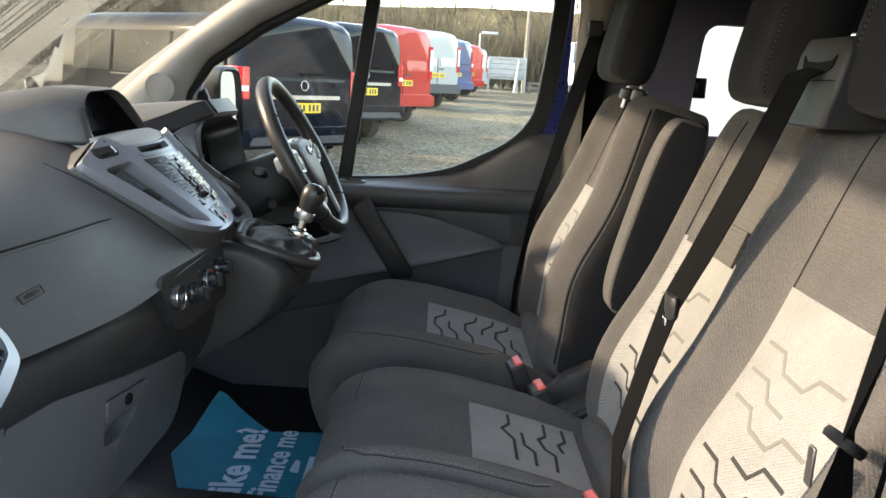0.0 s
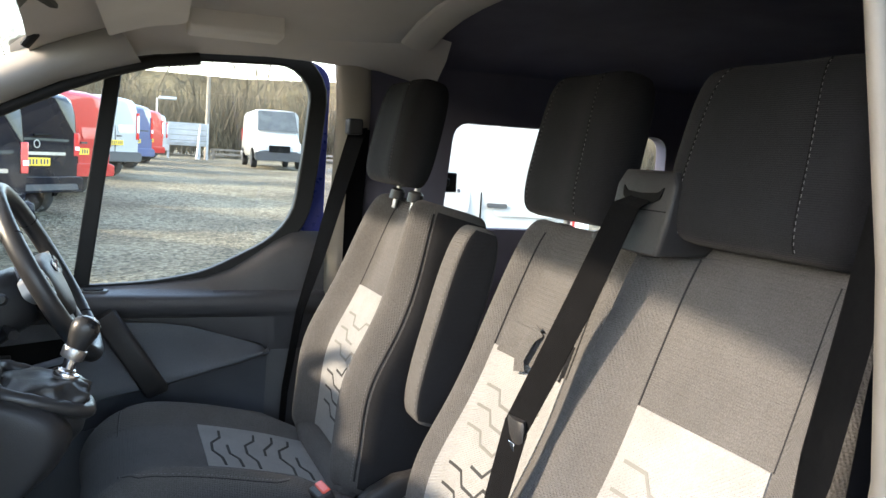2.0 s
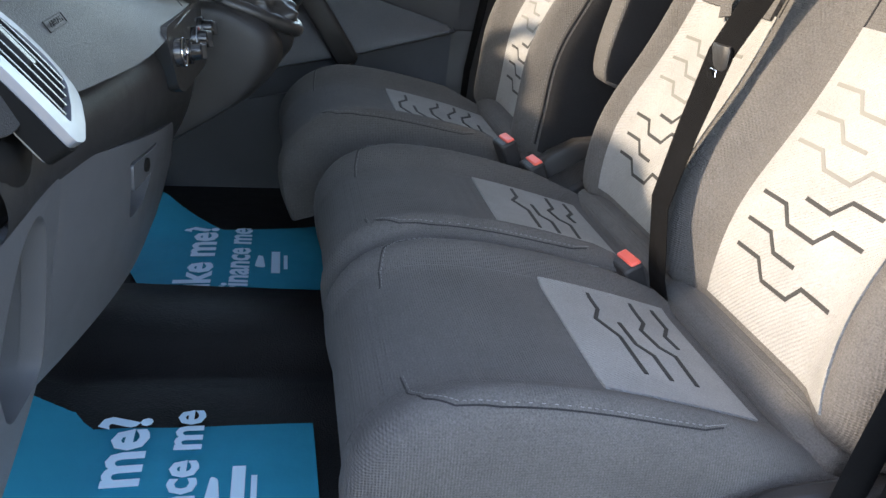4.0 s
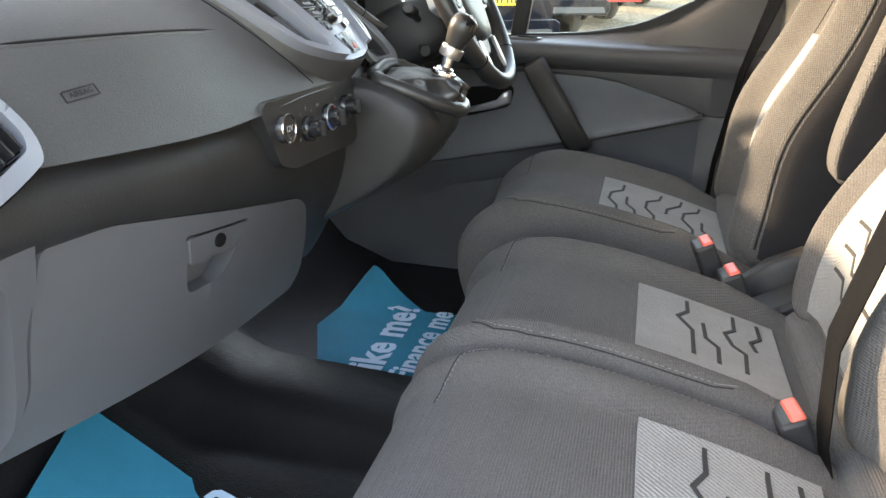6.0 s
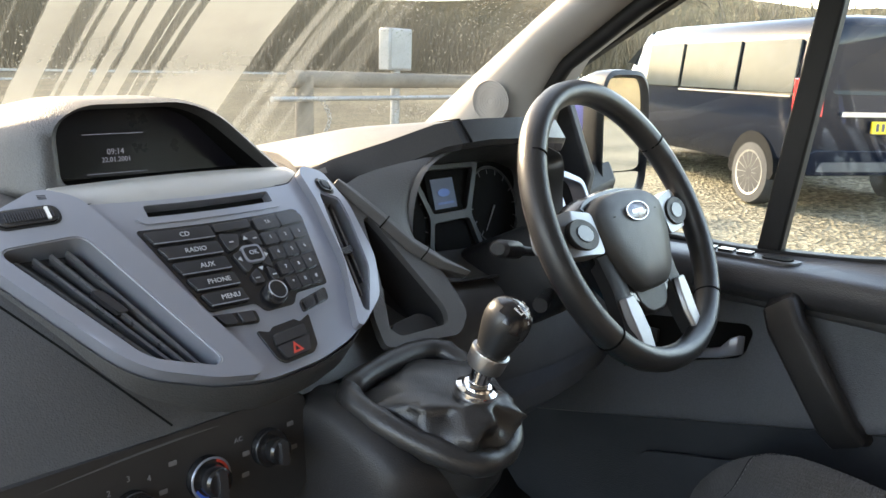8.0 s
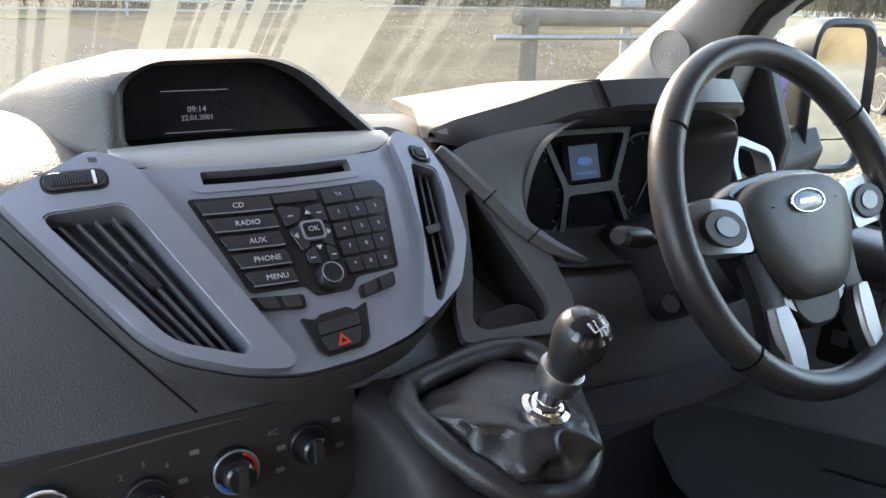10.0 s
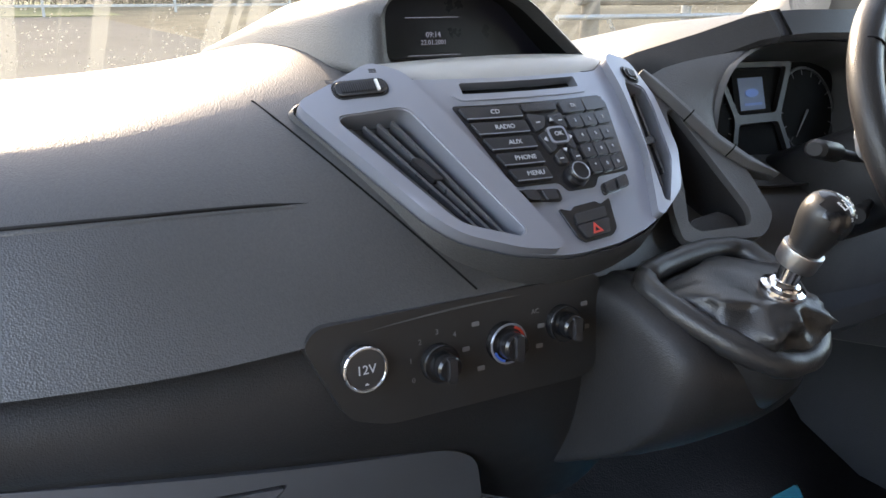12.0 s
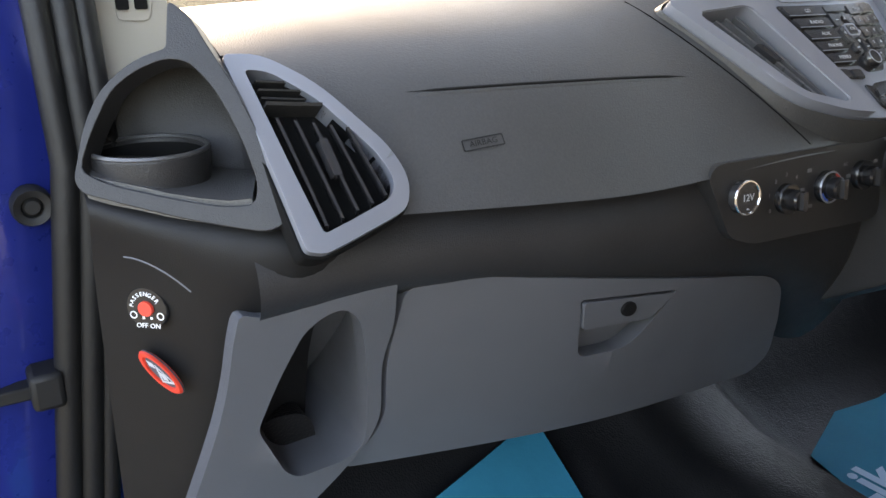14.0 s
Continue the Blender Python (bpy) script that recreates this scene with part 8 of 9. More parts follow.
holder = thing("overhead_holder", (0.07, 2.09, 1.82), "light grey plastic holder over the driver's door", "overhead box")
body = part("body", loft([[Vector((x, 2.068 + dy + 0.012 * (1 - k), 1.818 + dz * k)) for dy, dz in ((0.06, 0.034), (0.004, 0.032), (-0.004, 0.024), (-0.010, -0.022), (0.0, -0.032), (0.07, -0.036))] for x, k in ((-0.036, 0.9), (-0.028, 1.0), (0.165, 1.0), (0.173, 0.9))]), VISOR_CLOTH, holder, sharp=40, bevel=0.004)
part("slot", box((0.055, 2.058, 1.843), (0.090, 2.074, 1.852)), VOID, body, bevel=0.002)

# ---- belts, buckles, handbrake ----
def ribbon(points, width, across, parent, mat=WEBBING, name="webbing", thick=0.0014):
    """A flat band along points; across gives its width's direction at each point."""
    loops = []
    for p, w in zip(points, across):
        p, w = Vector(p), Vector(w).normalized() * width / 2
        n = Vector((-0.6, -0.6, 0.5)).normalized() * thick
        loops.append([p - w - n, p + w - n, p + w + n, p - w + n])
    return part(name, loft(loops), mat, parent, smooth=True, sharp=50)


belt_m = thing("seat_belt", (0.40, 1.05, 0.95), "black seat belt over the middle backrest", "seat belt", group="seat belts")
ribbon([(0.462, 1.035, 1.506), (0.436, 1.040, 1.492), (0.395, 1.066, 1.36), (0.358, 1.090, 1.25), (0.332, 1.104, 1.18)], 0.048, [(-0.1, 1, 0), (-0.2, 1, 0.1), (-0.30, 1, 0.2), (-0.25, 1, 0.2), (-0.2, 1, 0.15)], belt_m)
ribbon([(0.332, 1.104, 1.18), (0.300, 1.090, 1.08), (0.270, 1.070, 0.98), (0.268, 1.035, 0.89), (0.275, 1.03, 0.86)], 0.050, [(-0.2, 1, 0.15), (-0.1, 1, 0.1), (-0.05, 1, 0.05), (-0.05, 1, 0), (-0.1, 1, 0)], belt_m)
part("tongue", loft([ring(Vector((0.335, 1.110, 1.175 + dz)), Vector((0.004, 0.030 * k, 0)), Vector((0.010 * k, 0, 0)), 16) for dz, k in ((-0.016, 0.9), (-0.012, 1.0), (0.012, 1.0), (0.016, 0.9))]), DASH_FLAT, belt_m, "black belt tongue grip")
part("tongue_plate", box((0.322, 1.090, 1.105), (0.325, 1.112, 1.160)), CHROME, belt_m, "chrome belt tongue", bevel=0.001)
belt_p = thing("seat_belt", (0.40, 0.60, 0.62), "black seat belt hanging beside the passenger backrest", "seat belt", group="seat belts")
ribbon([(0.43, 0.590, 1.72), (0.385, 0.597, 1.55), (0.366, 0.607, 1.405), (0.360, 0.622, 1.30), (0.347, 0.634, 1.19), (0.338, 0.628, 1.10), (0.323, 0.624, 1.01), (0.303, 0.622, 0.91), (0.287, 0.620, 0.82), (0.282, 0.620, 0.74)], 0.054, [(0.35, 1, 0.15)] * 4 + [(0.7, 0.8, 0.2)] + [(1, 0.15, 0.25)] * 5, belt_p)
ribbon([(0.470, 0.585, 1.72), (0.425, 0.590, 1.55), (0.405, 0.593, 1.37), (0.396, 0.600, 1.20), (0.386, 0.606, 1.08), (0.372, 0.608, 1.00), (0.352, 0.610, 0.90), (0.336, 0.610, 0.76)], 0.072, [(1, 0.05, 0.25)] * 8, belt_p)
part("ring", hoop(flat((0.350, 0.640, 1.190), (0.3, 1, -0.25), (-0.8, 0, 0.5)), 0, 0, 0.032, 0.0055, 0, squash=0.55), SEAL, belt_p, "black belt stop ring")
part("tongue_plate", box((0.338, 0.664, 1.135), (0.341, 0.676, 1.172)), STEEL, belt_p, "chrome belt tongue", bevel=0.001)
part("anchor", box((0.255, 0.600, 0.70), (0.335, 0.640, 0.80)), DASH_FLAT, belt_p, "black belt anchor cover", bevel=0.006)
belt_d = thing("seat_belt", (0.40, 2.20, 0.62), "black seat belt beside the driver's backrest", "seat belt", group="seat belts")
ribbon([(0.396, 2.200, 1.600), (0.345, 2.198, 1.420), (0.305, 2.195, 1.270), (0.262, 2.190, 1.130), (0.228, 2.175, 0.930), (0.22, 2.17, 0.80)], 0.048, [(1, -0.5, 0.2), (0.8, -0.7, 0.2), (0.5, -0.9, 0.1), (0.2, -1, 0.1), (0.1, -1, 0.05), (0.1, -1, 0)], belt_d)
ribbon([(0.408, 2.215, 1.600), (0.40, 2.222, 1.40), (0.40, 2.225, 1.10), (0.40, 2.225, 0.80)], 0.046, [(1, -0.1, 0.0)] * 4, belt_d)
part("upper_guide", box((0.362, 2.165, 1.585), (0.40, 2.21, 1.625)), DASH_FLAT, belt_d, bevel=0.006)
for x, y, z, lean in ((0.178, 1.540, 0.910, 0.25), (0.215, 1.470, 0.890, 0.15), (0.250, 1.085, 0.868, 0.05)):
    bk = thing("belt_buckle", (x, y, z - 0.08), "black belt buckle with a red release button", "belt buckle", group="belt buckles")
    m = Matrix.Translation((x, y, z)) @ pose(0, 0, 0, 0, -25, 8)
    part("body", box((-0.016, -0.026, -0.085), (0.016, 0.026, 0.020), m), DASH_FLAT, bk, bevel=0.005)
    part("button", box((-0.002, -0.022, 0.012), (0.0145, 0.022, 0.0235), m), RED, bk, "red release button", bevel=0.003)
    part("stem", box((-0.008, -0.018, -0.15), (0.008, 0.018, -0.08), m), DASH_FLAT, bk, bevel=0.003)
brake = thing("handbrake", (0.05, 1.52, 0.75), "black handbrake lever beside the driver's seat", "handbrake")
part("lever", tube([(-0.02, 1.530, 0.880), (-0.005, 1.530, 0.878), (0.06, 1.530, 0.855), (0.15, 1.530, 0.80), (0.2, 1.53, 0.74)], [0.012, 0.019, 0.018, 0.017, 0.016], 12, 0.9), DASH_FLAT, brake, sharp=60)
part("button", tube([(-0.034, 1.530, 0.884), (-0.018, 1.530, 0.880)], [0.008, 0.009], 10), BUTTON, brake)
tray = thing("seat_console", (0.2, 1.51, 0.62), "black plastic tray between the front seats", "console")
part("tray", loft([[Vector((x, y, z)) for x, z in ((0.02, 0.66), (0.06, 0.76), (0.20, 0.80), (0.36, 0.90), (0.42, 0.90), (0.42, 0.62))] for y in (1.475, 1.565)]), DASH_FLAT, tray, bevel=0.008)

# ---- paper floor mats ----
def paper_mat(centre, outline, lift, label, seed):
    """A sheet of printed paper on the floor; lift(x, y) raises it where it climbs the toe board."""
    m = thing("floor_mat", (*centre, FLOOR_Z), label, "floor mat", group="paper mats")
    at = lambda a, b, h=0.0: Vector((centre[0] + a, centre[1] + b, FLOOR_Z + 0.012 + h + lift(centre[0] + a, centre[1] + b) + 0.004 * noise.noise(((centre[0] + a) * 7 + seed, b * 7, 0.3))))
    part("sheet", panel(outline, [], at, 0.0015, step=0.035), MAT_BLUE, m, sharp=25)
    return m, at


def print_on(m, at, a, b, mark):
    words("Like me?", 0.100, frame_of(at, a, b, 0.003, 90), MAT_TEXT, m, bold=0.0028)
    words("Finance me", 0.076, frame_of(at, a + 0.082, b + 0.012, 0.003, 90), MAT_TEXT, m, bold=0.0020)
    for k, (w, d) in enumerate(((0.055, 0.018), (0.035, 0.008))):
        x0 = a + mark + 0.026 * k
        part("print_bar", panel([(x0, b - w), (x0 + d, b - w), (x0 + d, b + w), (x0, b + w)], [], lambda u, v, h: at(u, v, h + 0.0024), 0.0003, step=0.03), MAT_TEXT, m)
    part("print_leaf", panel(rounded([(a + mark - 0.035, b - 0.025), (a + mark - 0.012, b - 0.03), (a + mark - 0.018, b + 0.03), (a + mark - 0.028, b + 0.035)], 0.01), [], lambda u, v, h: at(u, v, h + 0.0024), 0.0003, step=0.03), MAT_TEXT, m)


matA, crA = paper_mat((-0.36, 1.74), [(-0.215, 0.02), (-0.150, -0.140), (0.165, -0.222), (0.220, -0.175), (0.240, 0.190), (-0.010, 0.155), (-0.170, 0.275), (-0.205, 0.10)],
                      lambda x, y: 0.055 * max(0.0, min(1.0, (y - 1.86) / 0.14)) * max(0.0, min(1.0, (-0.36 - x) / 0.15)), "bright blue paper floor mat with pale lettering", 3)
print_on(matA, crA, -0.052, -0.015, 0.152)
matB, crB = paper_mat((-0.37, 0.96), [(-0.33, 0.17), (-0.20, -0.30), (0.19, -0.30), (0.18, 0.185), (-0.10, 0.205), (-0.345, 0.215)],
                      lambda x, y: 0.11 * max(0.0, (-0.52 - x) / 0.20), "bright blue paper floor mat with pale lettering", 8)
print_on(matB, crB, -0.085, 0.02, 0.152)

# ---- outside: parked vans ----
RED_PAINT = material("red_van_paint", (0.46, 0.012, 0.010), 0.3, spec=0.3, coat=0.3, mottle=0.08, mottle_scale=2)
WHITE_PAINT = material("white_van_paint", (0.37, 0.375, 0.37), 0.32, coat=0.5, mottle=0.04, mottle_scale=2)
NAVY_PAINT = material("navy_van_paint", (0.02, 0.05, 0.16), 0.3, coat=0.7, mottle=0.1, mottle_scale=2)
BLACK_PAINT = material("blue_black_van_paint", (0.005, 0.007, 0.012), 0.07, spec=0.16, mottle=0.1, mottle_scale=2)
TINTED = material("dark_tinted_glass", (0.032, 0.039, 0.040), 0.08, spec=0.06, mottle=0.2, mottle_scale=3)
# windscreen glass made pale: its reflection is put into the base colour
SCREEN_SHEEN = material("windscreen_painted_reflection", (0.15, 0.17, 0.18), 0.12, spec=0.3, mottle=0.25, mottle_scale=2)
TYRE = material("tyre_rubber", (0.02, 0.02, 0.02), 0.8, mottle=0.2)
BUMPER = material("grey_black_bumper_plastic", (0.04, 0.042, 0.045), 0.6, grain=(("noise", 200, 0.5),))
TAIL = material("red_tail_lamp", (0.6, 0.02, 0.02), 0.15, coat=0.6, mottle=0.1, mottle_scale=20)
TAIL_CLEAR = material("clear_tail_lamp", (0.72, 0.70, 0.70), 0.15, coat=0.6, mottle=0.08, mottle_scale=20)
YELLOW_PLATE = material("yellow_plate", (0.85, 0.55, 0.02), 0.4, mottle=0.04, mottle_scale=10)


def van(paint, at, heading, label, glass_rear=True, long=4.6, high=1.95, glass_side=False, tail=(1.05, 1.55), plate=True, badge=False, bumper=None, group="parked vans", handle_z=1.0):
    """A van with its tail at the empty, facing along heading (degrees); built with its nose to -x and then turned."""
    m = Matrix.Translation(at) @ pose(0, 0, 0, 0, 0, heading)
    v = thing("parked_van", at, label, "van", group=group)
    half = 0.96
    T = lambda x, y, z: m @ Vector((x, y, z))

    def section(x, w, top, low=0.42, tuck=0.14):
        ys = []
        for y, z in ((-0.90, low), (-0.985, low + 0.12), (-1.0, 0.85), (-0.985, 1.10), (-0.93, top - 0.22), (-0.86, top - 0.09), (-0.74, top - 0.025), (-0.4, top), (0.4, top), (0.74, top - 0.025), (0.86, top - 0.09), (0.93, top - 0.22), (0.985, 1.10), (1.0, 0.85), (0.985, low + 0.12), (0.90, low)):
            ys.append(T(x, y * half * w, z))
        return ys
    secs = [section(0.02, 0.93, high - 0.10, 0.48), section(-0.04, 0.985, high - 0.035, 0.44), section(-0.18, 1.0, high), section(-long + 1.9, 1.0, high), section(-long + 1.3, 0.98, high - 0.04)]
    part("body", loft(secs), paint, v, sharp=40)
    front = []
    for x, top, w in ((-long + 1.3, high - 0.04, 0.98), (-long + 0.75, 1.42, 0.95), (-long + 0.62, 1.20, 0.95), (-long + 0.15, 1.02, 0.90), (-long, 0.75, 0.82)):
        front.append([T(x, y * half * w, z) for y, z in ((-0.95, 0.40), (-1.0, 0.7), (-0.97, min(top, 1.05) - 0.05), (-0.80, top - 0.03), (0, top), (0.80, top - 0.03), (0.97, min(top, 1.05) - 0.05), (1.0, 0.7), (0.95, 0.40))])
    part("nose", loft(front), paint, v, sharp=40)
    ws = [T(-long + 1.30, y * half, high - 0.10) for y in (-0.74, 0.74)] + [T(-long + 0.70, y * half, 1.40) for y in (0.82, -0.82)]
    bm = bmesh.new()
    lift = m.to_3x3() @ Vector((-0.02, 0, 0.03))
    bm.faces.new([bm.verts.new(p + lift) for p in ws])
    bmesh.ops.solidify(bm, geom=bm.faces[:], thickness=0.01)
    part("windscreen", bm, SCREEN_SHEEN, v)
    part("front_bumper", loft([[T(x, y * half, z) for y, z in ((-0.88, 0.30), (-0.95, 0.40), (-0.93, 0.60), (-0.6, 0.68), (0.6, 0.68), (0.93, 0.60), (0.95, 0.40), (0.88, 0.30))] for x in (-long + 0.35, -long + 0.02, -long - 0.05)]), BUMPER, v, "dark grey front bumper", sharp=40)
    part("grille", box((-long - 0.07, -0.40, 0.62), (-long + 0.12, 0.40, 0.88), m), VOID, v, "black front grille", bevel=0.02)
    for s in (-1, 1):
        part("headlamp", loft([[T(x, s * y, z) for y, z in ((0.50, 0.70), (0.78, 0.74), (0.80, 0.92), (0.56, 0.84))] for x in (-long - 0.01, -long + 0.25)]), TAIL_CLEAR, v, "clear headlamp", bevel=0.01)
    rear = lambda a, b, h=0.0: T(0.028 + h - 0.065 * max(0.0, (b - 1.1) / 0.8), a, b)
    # rear doors
    if glass_rear:
        part("rear_window", panel(rounded([(-0.72, 1.16), (0.72, 1.16), (0.66, high - 0.17), (-0.66, high - 0.17)], 0.06), [], rear, 0.02, step=0), TINTED, v, "dark rear window", bevel=0.004)
        part("tailgate_lip", panel(rounded([(-0.60, 0.955), (0.60, 0.955), (0.60, 1.00), (-0.60, 1.00)], 0.012), [], lambda a, b, h: rear(a, b, h + 0.02), 0.03, step=0), STEEL if badge else paint, v, "strip across the tailgate")
    else:
        part("door_gap", panel([(-0.006, 0.58), (0.006, 0.58), (0.006, high - 0.12), (-0.006, high - 0.12)], [], lambda a, b, h: rear(a, b, h + 0.006), 0.01, step=0.2), VOID, v)
        for s in (-1, 1):
            part("door_pressing", panel(rounded([(s * 0.10, 1.08), (s * 0.74, 1.08), (s * 0.68, high - 0.22), (s * 0.10, high - 0.22)], 0.08), [], lambda a, b, h: rear(a, b, h + 0.008), 0.012, step=0.2), paint, v, bevel=0.006)
        part("door_handle", panel(rounded([(0.05, handle_z), (0.22, handle_z), (0.22, handle_z + 0.035), (0.05, handle_z + 0.035)], 0.012), [], lambda a, b, h: rear(a, b, h + 0.03), 0.03, step=0), BUMPER, v)
    part("bumper", loft([[T(x, y * half, z) for y, z in ((-0.97, 0.40), (-1.01, 0.46), (-1.0, 0.60), (-0.9, 0.64), (0.9, 0.64), (1.0, 0.60), (1.01, 0.46), (0.97, 0.40))] for x in (-0.25, 0.0, 0.075, 0.085)]), bumper or paint, v, "rear bumper", sharp=40, bevel=0.012)
    for s in (-1, 1):
        lamp = part("tail_lamp", loft([[T(x, s * y, z) for x, y in ((-0.20, 0.975), (0.0, 0.955), (0.045, 0.90), (0.035, 0.80), (-0.05, 0.85))] for z in (tail[0], tail[0] + 0.05, tail[1])]), TAIL, v, "red tail lamp", bevel=0.008)
        part("lamp_lens", loft([[T(x + 0.006, s * (y + 0.004), z) for x, y in ((-0.16, 0.975), (0.0, 0.955), (0.045, 0.90), (0.035, 0.82), (-0.02, 0.85))] for z in (tail[0] + (tail[1] - tail[0]) * 0.25, tail[0] + (tail[1] - tail[0]) * (0.42 if glass_rear else 0.9))]), TAIL_CLEAR, lamp, "clear lamp strip")
    if plate:
        pl = part("number_plate", panel(rounded([(-0.26, 0.80), (0.26, 0.80), (0.26, 0.915), (-0.26, 0.915)], 0.012), [], lambda a, b, h: rear(a, b, h + 0.035), 0.02, step=0), YELLOW_PLATE, v, "yellow number plate with plain bars")
        for k in range(7):
            x = -0.22 + 0.063 * k + (0.03 if k > 3 else 0)
            part("plate_bar", panel([(x, 0.82), (x + 0.034, 0.82), (x + 0.034, 0.895), (x, 0.895)], [], lambda a, b, h: rear(a, b, h + 0.038), 0.003, step=0), DARK_PRINT, pl)
    if badge:
        part("badge", hoop(rear, 0, 1.115, 0.055, 0.007, 0.03), STEEL, v, "round chrome badge")
        part("wiper", tube([rear(-0.05, 1.24, 0.03), rear(0.30, 1.255, 0.03), rear(0.34, 1.25, 0.03)], [0.02, 0.014, 0.01], 8), VOID, v)
        part("lower_valance", panel(rounded([(-0.85, 0.44), (0.85, 0.44), (0.80, 0.53), (-0.80, 0.53)], 0.03), [], lambda a, b, h: rear(a, b, h + 0.066), 0.02, step=0), BUMPER, v)
    if glass_side:
        for s in (-1, 1):
            for x0, x1 in ((-1.15, -0.22), (-2.35, -1.22), (-3.25, -2.42)):
                part("side_window", loft([[T(x, s * y, z) for y, z in ((0.955, 1.16), (0.972, 1.16), (0.925, high - 0.24), (0.90, high - 0.24))] for x in (x0, x1)]), TINTED, v, "dark side window", bevel=0.004)
            part("side_strip", loft([[T(x, s * y, z) for y, z in ((0.955, 1.12), (0.972, 1.12), (0.968, 1.14), (0.955, 1.14))] for x in (-2.4, -0.25)]), BUMPER, v)
    for x in (-0.78, -long + 0.85):
        for s in (-1, 1):
            arch = [(x + 0.40 * math.cos(t), 0.36 + 0.40 * math.sin(t)) for t in [math.pi * i / 12 for i in range(13)]]
            part("wheel_arch", loft([[T(a, s * y, b) for a, b in arch + [(x - 0.36, 0.30), (x + 0.36, 0.30)]] for y in (0.90, 0.968)]), VOID, v)
            wh = part("wheel", loft([[T(x + r * math.cos(t), s * y, 0.33 + r * math.sin(t)) for t in [2 * math.pi * i / 28 for i in range(28)]] for r, y in ((0.24, 0.76), (0.31, 0.76), (0.33, 0.80), (0.33, 0.94), (0.31, 0.97), (0.235, 0.975))]), TYRE, v, "wheel", sharp=40)
            part("rim", loft([[T(x + r * math.cos(t), s * y, 0.33 + r * math.sin(t)) for t in [2 * math.pi * i / 28 for i in range(28)]] for r, y in ((0.238, 0.94), (0.235, 0.978), (0.215, 0.975), (0.20, 0.945), (0.05, 0.955))]), STEEL, wh, "alloy rim")
            if glass_side:
                for k in range(14):
                    t = 2 * math.pi * k / 14
                    part("spoke", loft([[T(x + r * math.cos(t + d), s * y, 0.33 + r * math.sin(t + d)) for d, y in ((-w, 0.955), (w, 0.955), (w * 0.6, 0.975), (-w * 0.6, 0.975))] for r, w in ((0.05, 0.14), (0.12, 0.055), (0.22, 0.04))]), STEEL, wh)
    return v


HEAD = -37.0
ROW = [(-1.65, 9.9), (-1.25, 13.5), (-0.80, 16.7), (-0.16, 21.6), (0.39, 27.0), (0.98, 32.2), (1.44, 37.7)]
def gz(p):
    return (p[0], p[1], ground_z(p[1]))


van(BLACK_PAINT, gz(ROW[0]), HEAD, "blue-black people carrier parked tail-on with dark windows", badge=True, glass_side=True, high=1.90, tail=(0.95, 1.30), long=4.9)
van(BLACK_PAINT, gz(ROW[1]), HEAD, "blue-black people carrier parked behind the first", badge=True, glass_side=True, high=1.90, tail=(0.95, 1.30), long=4.9)
van(RED_PAINT, gz(ROW[2]), HEAD, "red panel van parked tail-on", glass_rear=False, tail=(0.95, 1.60))
van(WHITE_PAINT, gz(ROW[3]), HEAD, "white panel van with a grey rear bumper", glass_rear=False, tail=(0.95, 1.60), bumper=BUMPER)
van(NAVY_PAINT, gz(ROW[4]), HEAD, "navy blue van with rear windows", tail=(0.95, 1.60))
van(RED_PAINT, gz(ROW[5]), HEAD, "red panel van far along the row", glass_rear=False, tail=(0.95, 1.60))
van(WHITE_PAINT, gz(ROW[6]), HEAD, "white panel van at the end of the row", glass_rear=False, tail=(0.95, 1.60))
# white van alongside, seen through the rear side window
white = van(WHITE_PAINT, gz((2.70, 6.5)), -104, "white panel van parked tail-on beside the rear cabin", glass_rear=False, plate=False, long=5.0, high=2.15, tail=(0.78, 1.40), handle_z=1.15)
for k in range(7):
    part("lettering_bar", box((2.25 + 0.036 * k, 6.455, 1.262), (2.274 + 0.036 * k, 6.462, 1.292)), DARK_PRINT, white)
# far white minibus facing us
van(WHITE_PAINT, gz((6.0, 37.4)), 87, "white minibus parked facing the camera", glass_rear=False, long=5.4, high=2.3, plate=False)

# ---- fence, posts, trees ----
WOOD = material("grey_weathered_wood", (0.20, 0.17, 0.14), 0.85, grain=(("noise", 60, 2),), mottle=0.25, mottle_scale=3)
GALV = material("galvanised_steel", (0.42, 0.43, 0.44), 0.5, metal=0.6, mottle=0.15, mottle_scale=5)
BARK = material("bare_tree_bark", (0.10, 0.08, 0.058), 0.9, grain=(("noise", 30, 4),), mottle=0.3, mottle_scale=2)
TWIGS = material("bare_brown_twigs", (0.085, 0.069, 0.046), 0.9, mottle=0.35, mottle_scale=0.6, tint=(0.125, 0.102, 0.066))
GRASS = material("rough_winter_grass", (0.13, 0.14, 0.05), 0.95, mottle=0.35, mottle_scale=0.8)
BOARD = material("white_weathered_board", (0.42, 0.42, 0.41), 0.6, grain=(("noise", 40, 2),), mottle=0.12, mottle_scale=3)
gate = thing("board_fence", gz((3.0, 41.0)), "white board fence panel on grey posts", "fence")
for k in range(4):
    part("board", box((2.20, 40.98, 1.40 + 0.25 * k), (3.95, 41.02, 1.63 + 0.25 * k)), BOARD, gate)
part("rail", box((2.15, 40.92, 2.38), (4.0, 41.03, 2.46)), GALV, gate)
part("rail", box((2.15, 40.92, 1.52), (4.0, 40.97, 1.60)), GALV, gate)
for x in (2.15, 3.55, 3.90):
    part("post", box((x, 40.88, ground_z(41) - 0.05), (x + 0.10, 40.96, 2.44)), GALV, gate)
part("brace", tube([(3.45, 40.6, ground_z(41)), (3.62, 40.9, 2.3)], 0.05, 8), GALV, gate)
low = thing("rail_fence", gz((6.5, 42.0)), "low weathered wooden rail fence", "fence")
